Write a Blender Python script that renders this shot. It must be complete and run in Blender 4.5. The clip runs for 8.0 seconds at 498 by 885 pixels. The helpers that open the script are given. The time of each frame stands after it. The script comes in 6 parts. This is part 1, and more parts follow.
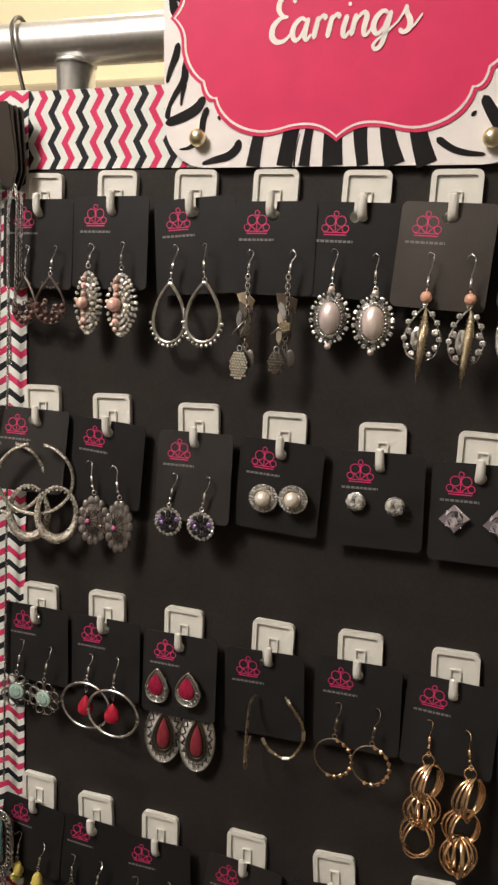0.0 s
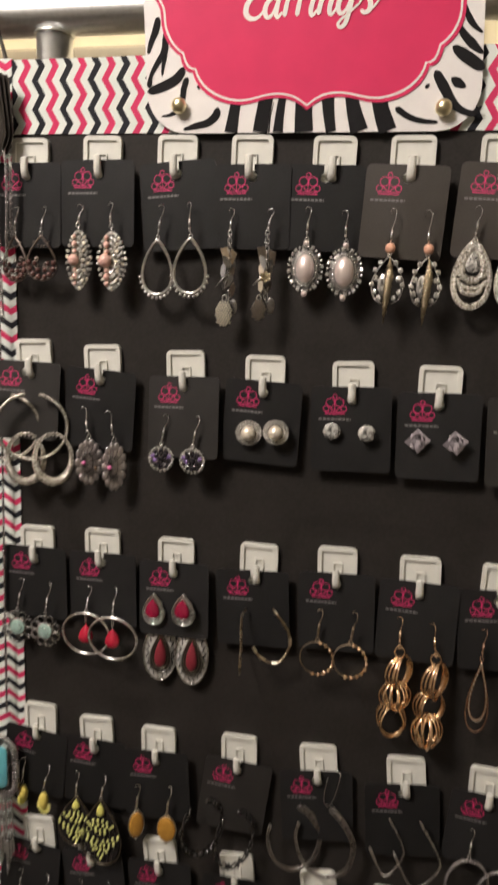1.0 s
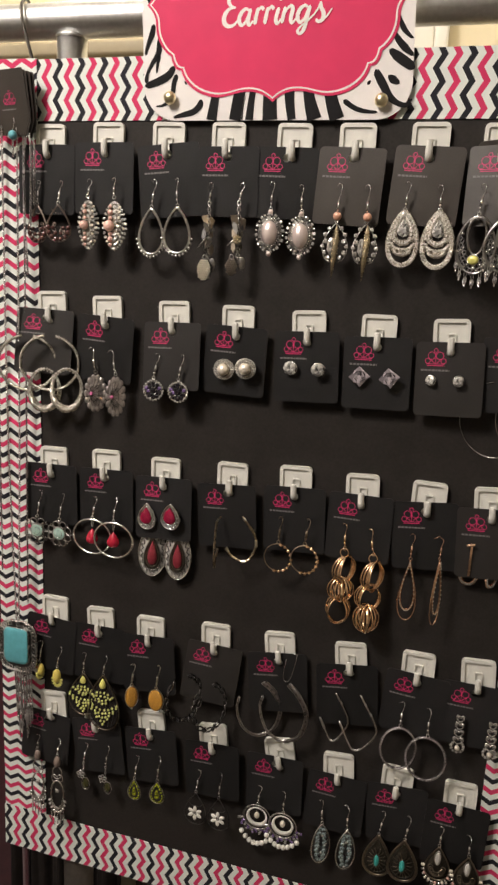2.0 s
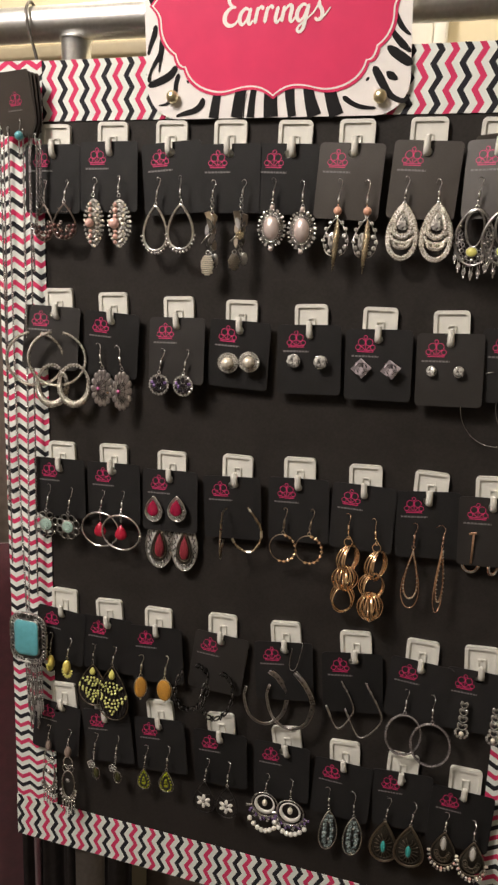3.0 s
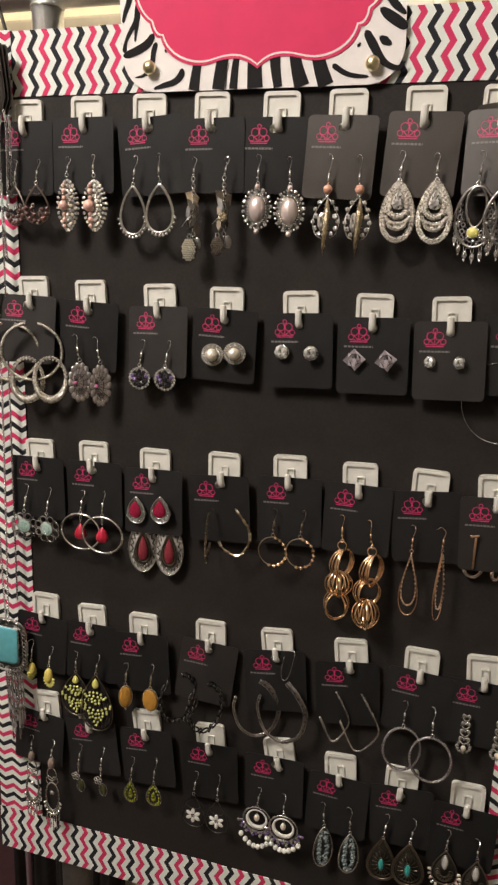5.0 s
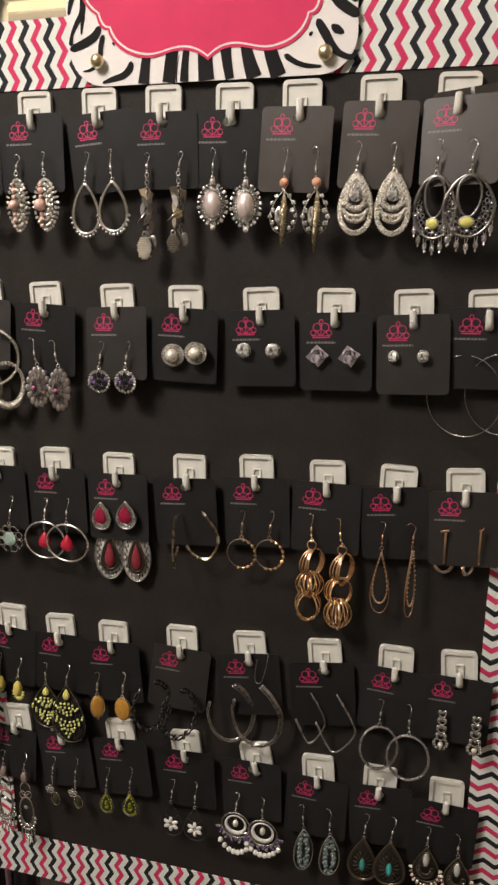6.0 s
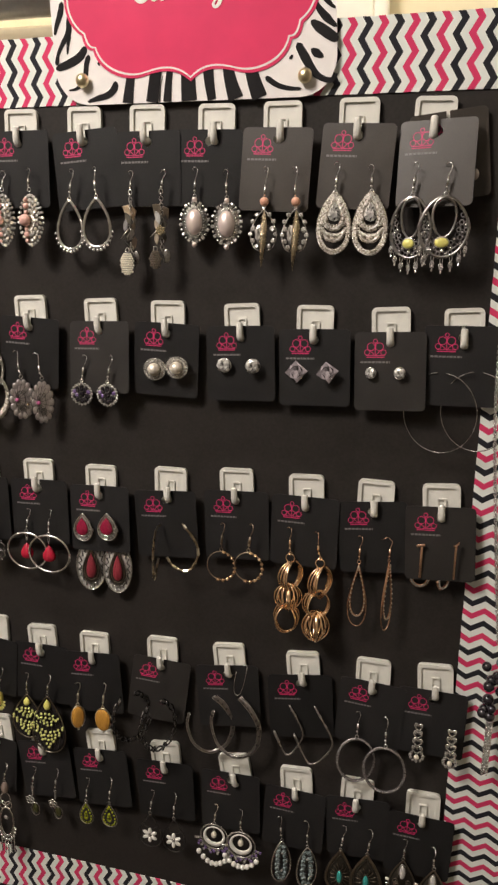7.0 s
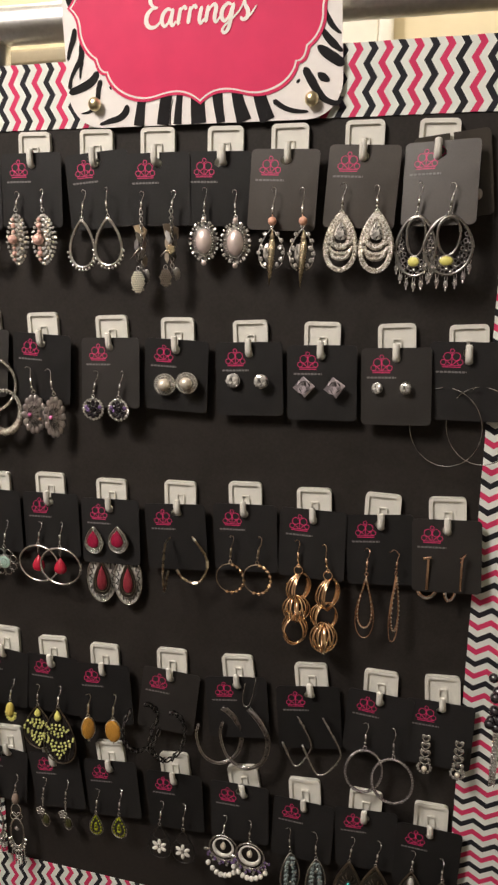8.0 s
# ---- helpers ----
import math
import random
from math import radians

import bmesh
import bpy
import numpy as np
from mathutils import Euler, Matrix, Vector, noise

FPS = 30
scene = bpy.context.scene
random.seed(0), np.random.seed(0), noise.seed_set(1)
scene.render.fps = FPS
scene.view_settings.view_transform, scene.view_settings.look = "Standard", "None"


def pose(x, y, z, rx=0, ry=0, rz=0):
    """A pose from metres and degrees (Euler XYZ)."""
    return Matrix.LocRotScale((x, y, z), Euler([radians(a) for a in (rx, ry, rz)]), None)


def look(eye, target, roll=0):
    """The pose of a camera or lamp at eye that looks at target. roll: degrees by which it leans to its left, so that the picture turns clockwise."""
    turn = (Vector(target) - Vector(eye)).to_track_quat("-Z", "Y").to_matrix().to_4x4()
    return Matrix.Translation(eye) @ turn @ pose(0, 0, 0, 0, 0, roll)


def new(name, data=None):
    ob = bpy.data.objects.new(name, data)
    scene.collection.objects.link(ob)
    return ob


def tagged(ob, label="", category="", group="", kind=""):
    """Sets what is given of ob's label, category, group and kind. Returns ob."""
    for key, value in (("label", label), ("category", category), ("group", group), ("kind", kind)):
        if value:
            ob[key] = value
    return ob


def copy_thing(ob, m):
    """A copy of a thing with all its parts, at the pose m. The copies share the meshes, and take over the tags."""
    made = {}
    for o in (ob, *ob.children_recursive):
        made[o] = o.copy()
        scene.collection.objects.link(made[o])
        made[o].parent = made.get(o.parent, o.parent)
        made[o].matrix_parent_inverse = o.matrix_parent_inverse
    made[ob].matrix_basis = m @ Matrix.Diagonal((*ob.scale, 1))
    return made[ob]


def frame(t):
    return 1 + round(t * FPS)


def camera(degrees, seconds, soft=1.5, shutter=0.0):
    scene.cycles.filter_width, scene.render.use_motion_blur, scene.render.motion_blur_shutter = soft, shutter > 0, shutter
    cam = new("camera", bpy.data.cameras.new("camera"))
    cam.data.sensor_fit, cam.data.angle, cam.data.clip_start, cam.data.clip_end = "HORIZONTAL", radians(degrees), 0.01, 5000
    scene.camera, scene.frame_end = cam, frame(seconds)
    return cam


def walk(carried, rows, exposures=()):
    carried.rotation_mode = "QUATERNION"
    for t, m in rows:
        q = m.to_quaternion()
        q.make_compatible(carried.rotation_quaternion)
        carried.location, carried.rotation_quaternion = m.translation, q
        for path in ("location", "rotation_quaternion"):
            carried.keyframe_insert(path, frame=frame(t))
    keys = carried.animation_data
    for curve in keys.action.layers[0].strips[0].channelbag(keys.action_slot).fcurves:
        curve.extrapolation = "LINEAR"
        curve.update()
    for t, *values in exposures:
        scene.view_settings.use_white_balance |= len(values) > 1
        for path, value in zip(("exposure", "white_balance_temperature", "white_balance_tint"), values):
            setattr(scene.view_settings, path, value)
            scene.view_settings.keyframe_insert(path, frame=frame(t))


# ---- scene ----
cam = camera(37.19, 8.0, soft=2.4, shutter=0.5)
PATH = [
    (0, (0.334, -0.422, 1.517), (-0.312, 1.442, 1.185), 3.3),
    (0.5, (0.323, -0.445, 1.518), (-0.251, 1.44, 1.176), 3.5),
    (1, (0.311, -0.487, 1.501), (-0.123, 1.426, 1.113), 2.3),
    (1.5, (0.372, -0.54, 1.489), (-0.106, 1.345, 1.024), 3.2),
    (1.7, (0.385, -0.562, 1.489), (-0.132, 1.316, 1.034), 3.0),
    (2.8, (0.392, -0.599, 1.484), (-0.148, 1.277, 1.046), 2.8),
    (3, (0.394, -0.595, 1.484), (-0.152, 1.277, 1.039), 2.3),
    (3.5, (0.395, -0.582, 1.484), (-0.145, 1.29, 1.035), 2.6),
    (4, (0.393, -0.567, 1.484), (-0.15, 1.301, 1.019), 2.2),
    (4.2, (0.393, -0.566, 1.483), (-0.147, 1.305, 1.027), 2.2),
    (5.3, (0.398, -0.545, 1.482), (-0.163, 1.31, 0.987), 1.7),
    (5.5, (0.393, -0.541, 1.482), (-0.149, 1.317, 0.976), 1.4),
    (6, (0.402, -0.538, 1.483), (-0.093, 1.338, 0.998), 0.4),
    (6.5, (0.408, -0.541, 1.487), (-0.078, 1.344, 1.026), 0.6),
    (7, (0.415, -0.541, 1.488), (-0.07, 1.344, 1.028), 1.0),
    (7.5, (0.416, -0.548, 1.492), (-0.087, 1.339, 1.058), 0.8),
    (8, (0.415, -0.55, 1.492), (-0.087, 1.338, 1.062), 0.8),
]
walk(cam, [(t, look(eye, target, roll)) for t, eye, target, roll in PATH], [(0, -0.10), (1.5, -0.10), (2.4, 0.0), (8, 0.0)])

# ---- light ----
world = bpy.data.worlds.new("room_air")
scene.world = world
world.use_nodes = True
world.node_tree.nodes["Background"].inputs[0].default_value = (1.0, 0.82, 0.62, 1)
world.node_tree.nodes["Background"].inputs[1].default_value = 0.21
LAMP_AT = Vector((-0.32, -0.90, 2.36))
bulb = bpy.data.lights.new("lamp_light", "AREA")
bulb.shape, bulb.size, bulb.energy, bulb.color = "DISK", 0.50, 12.3, (1.0, 0.905, 0.83)
lamp_light = new("lamp_light", bulb)
lamp_light.matrix_world = look(LAMP_AT - Vector((0, 0, 0.04)), (0.2, 0.0, 1.3))
# Added light out of view; brightens the cream wall and the rail's top.
WALL_FILL_AT = Vector((0.45, 0.235, 2.22))
wall_fill = bpy.data.lights.new("wall_lamp_light", "AREA")
wall_fill.shape, wall_fill.size, wall_fill.size_y, wall_fill.energy, wall_fill.color = "RECTANGLE", 1.3, 0.06, 15.0, (1.0, 0.90, 0.75)
wall_light = new("wall_lamp_light", wall_fill)
wall_light.matrix_world = look(WALL_FILL_AT, (0.45, 0.30, 1.6))


# ---- materials ----
def material(name, color, rough=0.5, metal=0.0, grain=0.0, grain_size=300.0, bump=0.0, bump_size=400.0, coat=0.0, spread=0.0, spec=0.5, sheen=0.0, facets=None):
    """A surface with colour variation at two scales, a little uneven gloss and fine relief."""
    m = bpy.data.materials.new(name)
    m.use_nodes = True
    nt = m.node_tree
    b = nt.nodes["Principled BSDF"]
    b.inputs["Base Color"].default_value = (*color, 1)
    b.inputs["Roughness"].default_value = rough
    b.inputs["Metallic"].default_value = metal
    b.inputs["Coat Weight"].default_value = coat
    b.inputs["Specular IOR Level"].default_value = spec
    b.inputs["Sheen Weight"].default_value = sheen
    co = nt.nodes.new("ShaderNodeTexCoord")
    if grain:
        fine, broad = nt.nodes.new("ShaderNodeTexNoise"), nt.nodes.new("ShaderNodeTexNoise")
        fine.inputs["Scale"].default_value, broad.inputs["Scale"].default_value = grain_size, grain_size / 14
        fine.inputs["Detail"].default_value = 4
        add = nt.nodes.new("ShaderNodeMath")
        add.operation = "ADD"
        ramp = nt.nodes.new("ShaderNodeMapRange")
        ramp.inputs["From Min"].default_value, ramp.inputs["From Max"].default_value = 0.6, 1.4
        ramp.inputs["To Min"].default_value, ramp.inputs["To Max"].default_value = 1 - grain, 1 + grain
        mul = nt.nodes.new("ShaderNodeVectorMath")
        mul.operation = "SCALE"
        mul.inputs[0].default_value = color
        rr = nt.nodes.new("ShaderNodeMapRange")
        rr.inputs["To Min"].default_value, rr.inputs["To Max"].default_value = max(0.02, rough * 0.75), min(1, rough * 1.3)
        for n in (fine, broad):
            nt.links.new(co.outputs["Object"], n.inputs["Vector"])
        nt.links.new(fine.outputs["Fac"], add.inputs[0])
        nt.links.new(broad.outputs["Fac"], add.inputs[1])
        nt.links.new(add.outputs[0], ramp.inputs["Value"])
        nt.links.new(ramp.outputs["Result"], mul.inputs["Scale"])
        nt.links.new(broad.outputs["Fac"], rr.inputs["Value"])
        nt.links.new(rr.outputs["Result"], b.inputs["Roughness"])
        out = mul.outputs[0]
        # Glints are put into the colour: each facet gets a random brightness.
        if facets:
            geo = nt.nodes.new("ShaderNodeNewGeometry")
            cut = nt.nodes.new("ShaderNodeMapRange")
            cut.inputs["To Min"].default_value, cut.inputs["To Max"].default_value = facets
            glint_by = nt.nodes.new("ShaderNodeVectorMath")
            glint_by.operation = "SCALE"
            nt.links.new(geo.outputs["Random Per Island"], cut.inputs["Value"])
            nt.links.new(out, glint_by.inputs[0])
            nt.links.new(cut.outputs["Result"], glint_by.inputs["Scale"])
            out = glint_by.outputs[0]
        if spread:
            info = nt.nodes.new("ShaderNodeObjectInfo")
            vary = nt.nodes.new("ShaderNodeMapRange")
            vary.inputs["To Min"].default_value, vary.inputs["To Max"].default_value = 1 - spread, 1 + spread
            again = nt.nodes.new("ShaderNodeVectorMath")
            again.operation = "SCALE"
            nt.links.new(info.outputs["Random"], vary.inputs["Value"])
            nt.links.new(out, again.inputs[0])
            nt.links.new(vary.outputs["Result"], again.inputs["Scale"])
            out = again.outputs[0]
        nt.links.new(out, b.inputs["Base Color"])
    if bump:
        n = nt.nodes.new("ShaderNodeTexNoise")
        n.inputs["Scale"].default_value = bump_size
        n.inputs["Detail"].default_value = 3
        bp = nt.nodes.new("ShaderNodeBump")
        bp.inputs["Strength"].default_value = bump
        bp.inputs["Distance"].default_value = 0.001
        nt.links.new(co.outputs["Object"], n.inputs["Vector"])
        nt.links.new(n.outputs["Fac"], bp.inputs["Height"])
        nt.links.new(bp.outputs["Normal"], b.inputs["Normal"])
    return m


def chevron_tape():
    """Printed duct tape: black, white and pink zigzags across its length (local x), 2.5 waves over its width (local z)."""
    m = material("chevron_tape", (0.8, 0.8, 0.78), 0.68, spec=0.15, bump=0.25, bump_size=90)
    nt = m.node_tree
    b = nt.nodes["Principled BSDF"]

    def calc(op, a, c=None):
        n = nt.nodes.new("ShaderNodeMath")
        n.operation = op
        for i, v in enumerate((a, c)):
            if v is None:
                continue
            if isinstance(v, (int, float)):
                n.inputs[i].default_value = v
            else:
                nt.links.new(v, n.inputs[i])
        return n.outputs[0]

    co = nt.nodes.new("ShaderNodeTexCoord")
    sep = nt.nodes.new("ShaderNodeSeparateXYZ")
    nt.links.new(co.outputs["Object"], sep.inputs[0])
    zig = calc("MULTIPLY", calc("PINGPONG", calc("ADD", sep.outputs["Z"], 1.0), 0.0091), 0.60)
    f = calc("FRACT", calc("DIVIDE", calc("ADD", calc("ADD", sep.outputs["X"], 1.0), zig), 0.0204))
    black = calc("LESS_THAN", f, 0.235)
    pink = calc("MULTIPLY", calc("GREATER_THAN", f, 0.5), calc("LESS_THAN", f, 0.735))
    wear = nt.nodes.new("ShaderNodeTexNoise")
    wear.inputs["Scale"].default_value = 60
    nt.links.new(co.outputs["Object"], wear.inputs["Vector"])

    def mix(fac, a, c):
        n = nt.nodes.new("ShaderNodeMix")
        n.data_type = "RGBA"
        nt.links.new(fac, n.inputs["Factor"])
        for sock, v in ((n.inputs[6], a), (n.inputs[7], c)):
            if isinstance(v, tuple):
                sock.default_value = (*v, 1)
            else:
                nt.links.new(v, sock)
        return n.outputs[2]

    white = mix(wear.outputs["Fac"], (0.76, 0.80, 0.76), (0.86, 0.89, 0.84))
    ink = mix(wear.outputs["Fac"], (0.014, 0.015, 0.02), (0.028, 0.028, 0.034))
    rose = mix(wear.outputs["Fac"], (0.62, 0.035, 0.12), (0.72, 0.06, 0.16))
    nt.links.new(mix(pink, mix(black, white, ink), rose), b.inputs["Base Color"])
    return m


def pave(name, dark, light, scale):
    """Closely set small stones: each cell has its own tilt and a random shade, sparkle put into the colour."""
    m = material(name, light, 0.16, 0.7, coat=0.6)
    nt = m.node_tree
    b = nt.nodes["Principled BSDF"]
    co = nt.nodes.new("ShaderNodeTexCoord")
    cell = nt.nodes.new("ShaderNodeTexVoronoi")
    cell.inputs["Scale"].default_value = scale
    split = nt.nodes.new("ShaderNodeSeparateColor")
    mx = nt.nodes.new("ShaderNodeMix")
    mx.data_type = "RGBA"
    mx.inputs[6].default_value, mx.inputs[7].default_value = (*dark, 1), (*light, 1)
    bp = nt.nodes.new("ShaderNodeBump")
    bp.inputs["Strength"].default_value, bp.inputs["Distance"].default_value = 0.9, 0.0006
    bp.invert = True
    nt.links.new(co.outputs["Object"], cell.inputs["Vector"])
    nt.links.new(cell.outputs["Color"], split.inputs[0])
    nt.links.new(split.outputs[0], mx.inputs["Factor"])
    nt.links.new(mx.outputs[2], b.inputs["Base Color"])
    nt.links.new(cell.outputs["Distance"], bp.inputs["Height"])
    nt.links.new(bp.outputs["Normal"], b.inputs["Normal"])
    return m


def wood_grain(name, dark, light):
    m = material(name, light, 0.45, bump=0.1, bump_size=120)
    nt = m.node_tree
    w = nt.nodes.new("ShaderNodeTexWave")
    w.inputs["Scale"].default_value, w.inputs["Distortion"].default_value = 9, 5
    mx = nt.nodes.new("ShaderNodeMix")
    mx.data_type = "RGBA"
    mx.inputs[6].default_value, mx.inputs[7].default_value = (*dark, 1), (*light, 1)
    co = nt.nodes.new("ShaderNodeTexCoord")
    nt.links.new(co.outputs["Object"], w.inputs["Vector"])
    nt.links.new(w.outputs["Fac"], mx.inputs["Factor"])
    nt.links.new(mx.outputs[2], nt.nodes["Principled BSDF"].inputs["Base Color"])
    return m


M_TAPE = chevron_tape()
M_BLACK = material("black_board", (0.0262, 0.0226, 0.0206), 0.6, grain=0.25, grain_size=500, bump=0.035, bump_size=900, spec=0.18)
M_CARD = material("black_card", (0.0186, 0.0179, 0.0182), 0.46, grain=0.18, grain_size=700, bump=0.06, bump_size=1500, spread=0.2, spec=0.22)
# Same black card, glossier, with its sheen put into a lighter base colour.
M_CARD_SHEEN = material("sheen_card", (0.042, 0.0350, 0.0290), 0.36, grain=0.15, grain_size=700, bump=0.05, bump_size=1500)
M_CARD_SOFT_SHEEN = material("soft_sheen_card", (0.0260, 0.0238, 0.0226), 0.40, grain=0.15, grain_size=700, bump=0.05, bump_size=1500, spread=0.1, spec=0.35)
M_PLASTIC = material("white_plastic", (0.78, 0.77, 0.71), 0.33, grain=0.05, grain_size=200, bump=0.03, bump_size=500)
M_PINK_INK = material("pink_ink", (0.66, 0.03, 0.16), 0.5, grain=0.12, grain_size=900)
M_GREY_INK = material("grey_ink", (0.18, 0.176, 0.172), 0.55, grain=0.2, grain_size=1500)
M_SIGN = material("white_paper", (0.86, 0.82, 0.80), 0.55, grain=0.04, grain_size=120, bump=0.05, bump_size=300)
M_ROSE = material("pink_paper", (0.68, 0.030, 0.115), 0.55, grain=0.09, grain_size=45, bump=0.15, bump_size=50, spec=0.25)
M_ZEBRA = material("black_print", (0.010, 0.009, 0.010), 0.75, grain=0.2, grain_size=400, spec=0.2)
M_LETTER = material("white_print", (0.84, 0.78, 0.75), 0.5, grain=0.05, grain_size=300)
M_STEEL = material("brushed_steel", (0.80, 0.80, 0.79), 0.36, 1.0, grain=0.12, grain_size=260, bump=0.03, bump_size=300)
M_DULL_STEEL = material("dull_steel", (0.20, 0.18, 0.165), 0.5, 0.9, grain=0.2, grain_size=200, bump=0.03, bump_size=300)
M_DARKWIRE = material("dark_wire", (0.10, 0.09, 0.08), 0.4, 0.8, grain=0.2)
M_WALL = material("cream_wall", (0.80, 0.70, 0.47), 0.7, grain=0.05, grain_size=40, bump=0.12, bump_size=120)
M_TRIM = material("white_trim", (0.80, 0.76, 0.66), 0.4, grain=0.04, grain_size=60)
M_LEDGE = material("tan_trim", (0.36, 0.30, 0.19), 0.5, grain=0.1, grain_size=80)
M_CEIL = material("ceiling_paint", (0.82, 0.81, 0.79), 0.8, grain=0.03, grain_size=30)
M_FLOOR = wood_grain("floor_boards", (0.075, 0.062, 0.05), (0.14, 0.12, 0.095))
M_MAROON = material("maroon_cloth", (0.07, 0.009, 0.016), 0.85, grain=0.3, grain_size=90, bump=0.5, bump_size=500, sheen=0.3)
# Paint of the unseen side walls, kept pale to bounce fill light.
M_SAGE = material("grey_brown_wall", (0.60, 0.56, 0.51), 0.7, grain=0.06, grain_size=20)
M_TAUPE = material("taupe_cloth", (0.15, 0.12, 0.10), 0.9, grain=0.3, grain_size=90, bump=0.5, bump_size=500, spec=0.1)
M_NIGHT = material("black_cloth", (0.022, 0.018, 0.017), 0.9, grain=0.3, grain_size=90, bump=0.5, bump_size=500, spec=0.1)
M_BRASS = material("brass", (0.90, 0.80, 0.52), 0.30, 1.0, grain=0.08, grain_size=500)
M_GLOBE = material("opal_glass", (0.9, 0.85, 0.75), 0.3)
g = M_GLOBE.node_tree.nodes["Principled BSDF"]
g.inputs["Emission Color"].default_value, g.inputs["Emission Strength"].default_value = (1.0, 0.895, 0.80, 1), 80.0

SILVER = material("silver", (0.90, 0.90, 0.90), 0.20, 1.0, grain=0.15, grain_size=900, spread=0.1)
ANTIQUE = material("antique_silver", (0.54, 0.52, 0.51), 0.26, 1.0, grain=0.45, grain_size=900, bump=0.5, bump_size=1400)
DARK_SILVER = material("tarnished_silver", (0.36, 0.35, 0.34), 0.26, 1.0, grain=0.25, grain_size=700, bump=0.1, bump_size=1200)
BLACK_CHAIN = material("black_plated_metal", (0.15, 0.148, 0.15), 0.20, 1.0, grain=0.15, grain_size=900)
GUNMETAL = material("gunmetal", (0.12, 0.115, 0.115), 0.30, 1.0, grain=0.3, grain_size=900, bump=0.3, bump_size=900)
GOLD = material("gold", (0.95, 0.67, 0.42), 0.22, 1.0, grain=0.12, grain_size=700, spread=0.08)
PALE_GOLD = material("pale_gold", (0.90, 0.85, 0.72), 0.28, 1.0, grain=0.12, grain_size=700)
PEWTER = material("warm_pewter", (0.26, 0.22, 0.175), 0.32, 1.0, grain=0.3, grain_size=700, bump=0.15, bump_size=900)
ROSE_GOLD = material("rose_gold", (0.88, 0.58, 0.41), 0.24, 1.0, grain=0.2, grain_size=900)
BRONZE = material("bronze", (0.44, 0.35, 0.25), 0.34, 1.0, grain=0.4, grain_size=900, bump=0.4, bump_size=1200)
COPPER = material("dark_copper", (0.27, 0.22, 0.195), 0.32, 1.0, grain=0.3, grain_size=900)
# In the cut stones below, facets sets the range of painted glints.
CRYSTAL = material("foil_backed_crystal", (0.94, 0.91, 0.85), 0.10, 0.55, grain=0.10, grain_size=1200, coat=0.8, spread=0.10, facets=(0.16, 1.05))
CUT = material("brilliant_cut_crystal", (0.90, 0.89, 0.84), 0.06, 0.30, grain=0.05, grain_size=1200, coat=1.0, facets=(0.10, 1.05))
PAVE = pave("pave_rhinestones", (0.26, 0.23, 0.18), (0.95, 0.90, 0.80), 1050)
GRIT = pave("glitter_silver", (0.10, 0.09, 0.09), (0.66, 0.61, 0.61), 1150)
CONCHO = material("pinkish_silver", (0.60, 0.56, 0.56), 0.28, 0.9, grain=0.25, grain_size=500, bump=0.08, bump_size=700)
WORN_GOLD = material("worn_gold", (0.56, 0.47, 0.32), 0.26, 1.0, grain=0.45, grain_size=700, bump=0.6, bump_size=1400)
HAMMERED = material("engraved_dark_silver", (0.33, 0.31, 0.31), 0.28, 1.0, grain=0.4, grain_size=800, bump=0.6, bump_size=900)
DUSK = material("brown_metal_plate", (0.060, 0.052, 0.040), 0.45, 0.5, grain=0.4, grain_size=900, bump=0.5, bump_size=1000)
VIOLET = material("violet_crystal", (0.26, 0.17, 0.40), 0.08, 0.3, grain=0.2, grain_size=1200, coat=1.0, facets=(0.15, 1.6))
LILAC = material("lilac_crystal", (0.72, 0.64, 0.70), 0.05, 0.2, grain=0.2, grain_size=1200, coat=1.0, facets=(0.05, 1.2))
PEARL = material("pearl", (0.95, 0.87, 0.75), 0.34, 0.45, grain=0.06, grain_size=300, coat=0.6)
PINK_PEARL = material("rosy_pearl", (0.93, 0.80, 0.76), 0.34, 0.55, grain=0.08, grain_size=300, coat=0.6)
BLUSH = material("blush_bead", (0.84, 0.52, 0.45), 0.22, 0.1, grain=0.12, grain_size=400, coat=0.5)
PEACH = material("peach_bead", (0.78, 0.42, 0.29), 0.35, grain=0.1, grain_size=300, coat=0.3)
BROWN = material("brown_bead", (0.115, 0.055, 0.048), 0.2, grain=0.2, grain_size=500, coat=0.6)
TAUPE = material("taupe_bead", (0.26, 0.20, 0.17), 0.25, grain=0.2, grain_size=500, coat=0.5)
YELLOW = material("yellow_bead", (0.76, 0.72, 0.20), 0.3, grain=0.08, grain_size=500, coat=0.4)
LIME = material("yellow_green_bead", (0.66, 0.67, 0.24), 0.35, grain=0.1, grain_size=700, coat=0.3)
SUN = material("sunny_yellow", (0.80, 0.66, 0.16), 0.35, grain=0.1, grain_size=500, coat=0.3)
AMBER = material("orange_cat_eye", (0.52, 0.26, 0.045), 0.15, grain=0.45, grain_size=160, coat=0.9)
RED = material("red_stone", (0.44, 0.012, 0.04), 0.25, grain=0.2, grain_size=500, coat=0.6)
WINE = material("crackled_red_stone", (0.27, 0.009, 0.042), 0.22, grain=0.4, grain_size=500, coat=0.7)
DULL_RED = material("dull_red_stone", (0.24, 0.026, 0.040), 0.45, grain=0.3, grain_size=500, coat=0.2)
MINT = material("mint_stone", (0.38, 0.55, 0.49), 0.3, grain=0.12, grain_size=500, coat=0.4)
TURQUOISE = material("turquoise_stone", (0.13, 0.44, 0.50), 0.28, grain=0.16, grain_size=200, coat=0.5)
TEAL = material("teal_stone", (0.05, 0.36, 0.33), 0.28, grain=0.16, grain_size=300, coat=0.5)
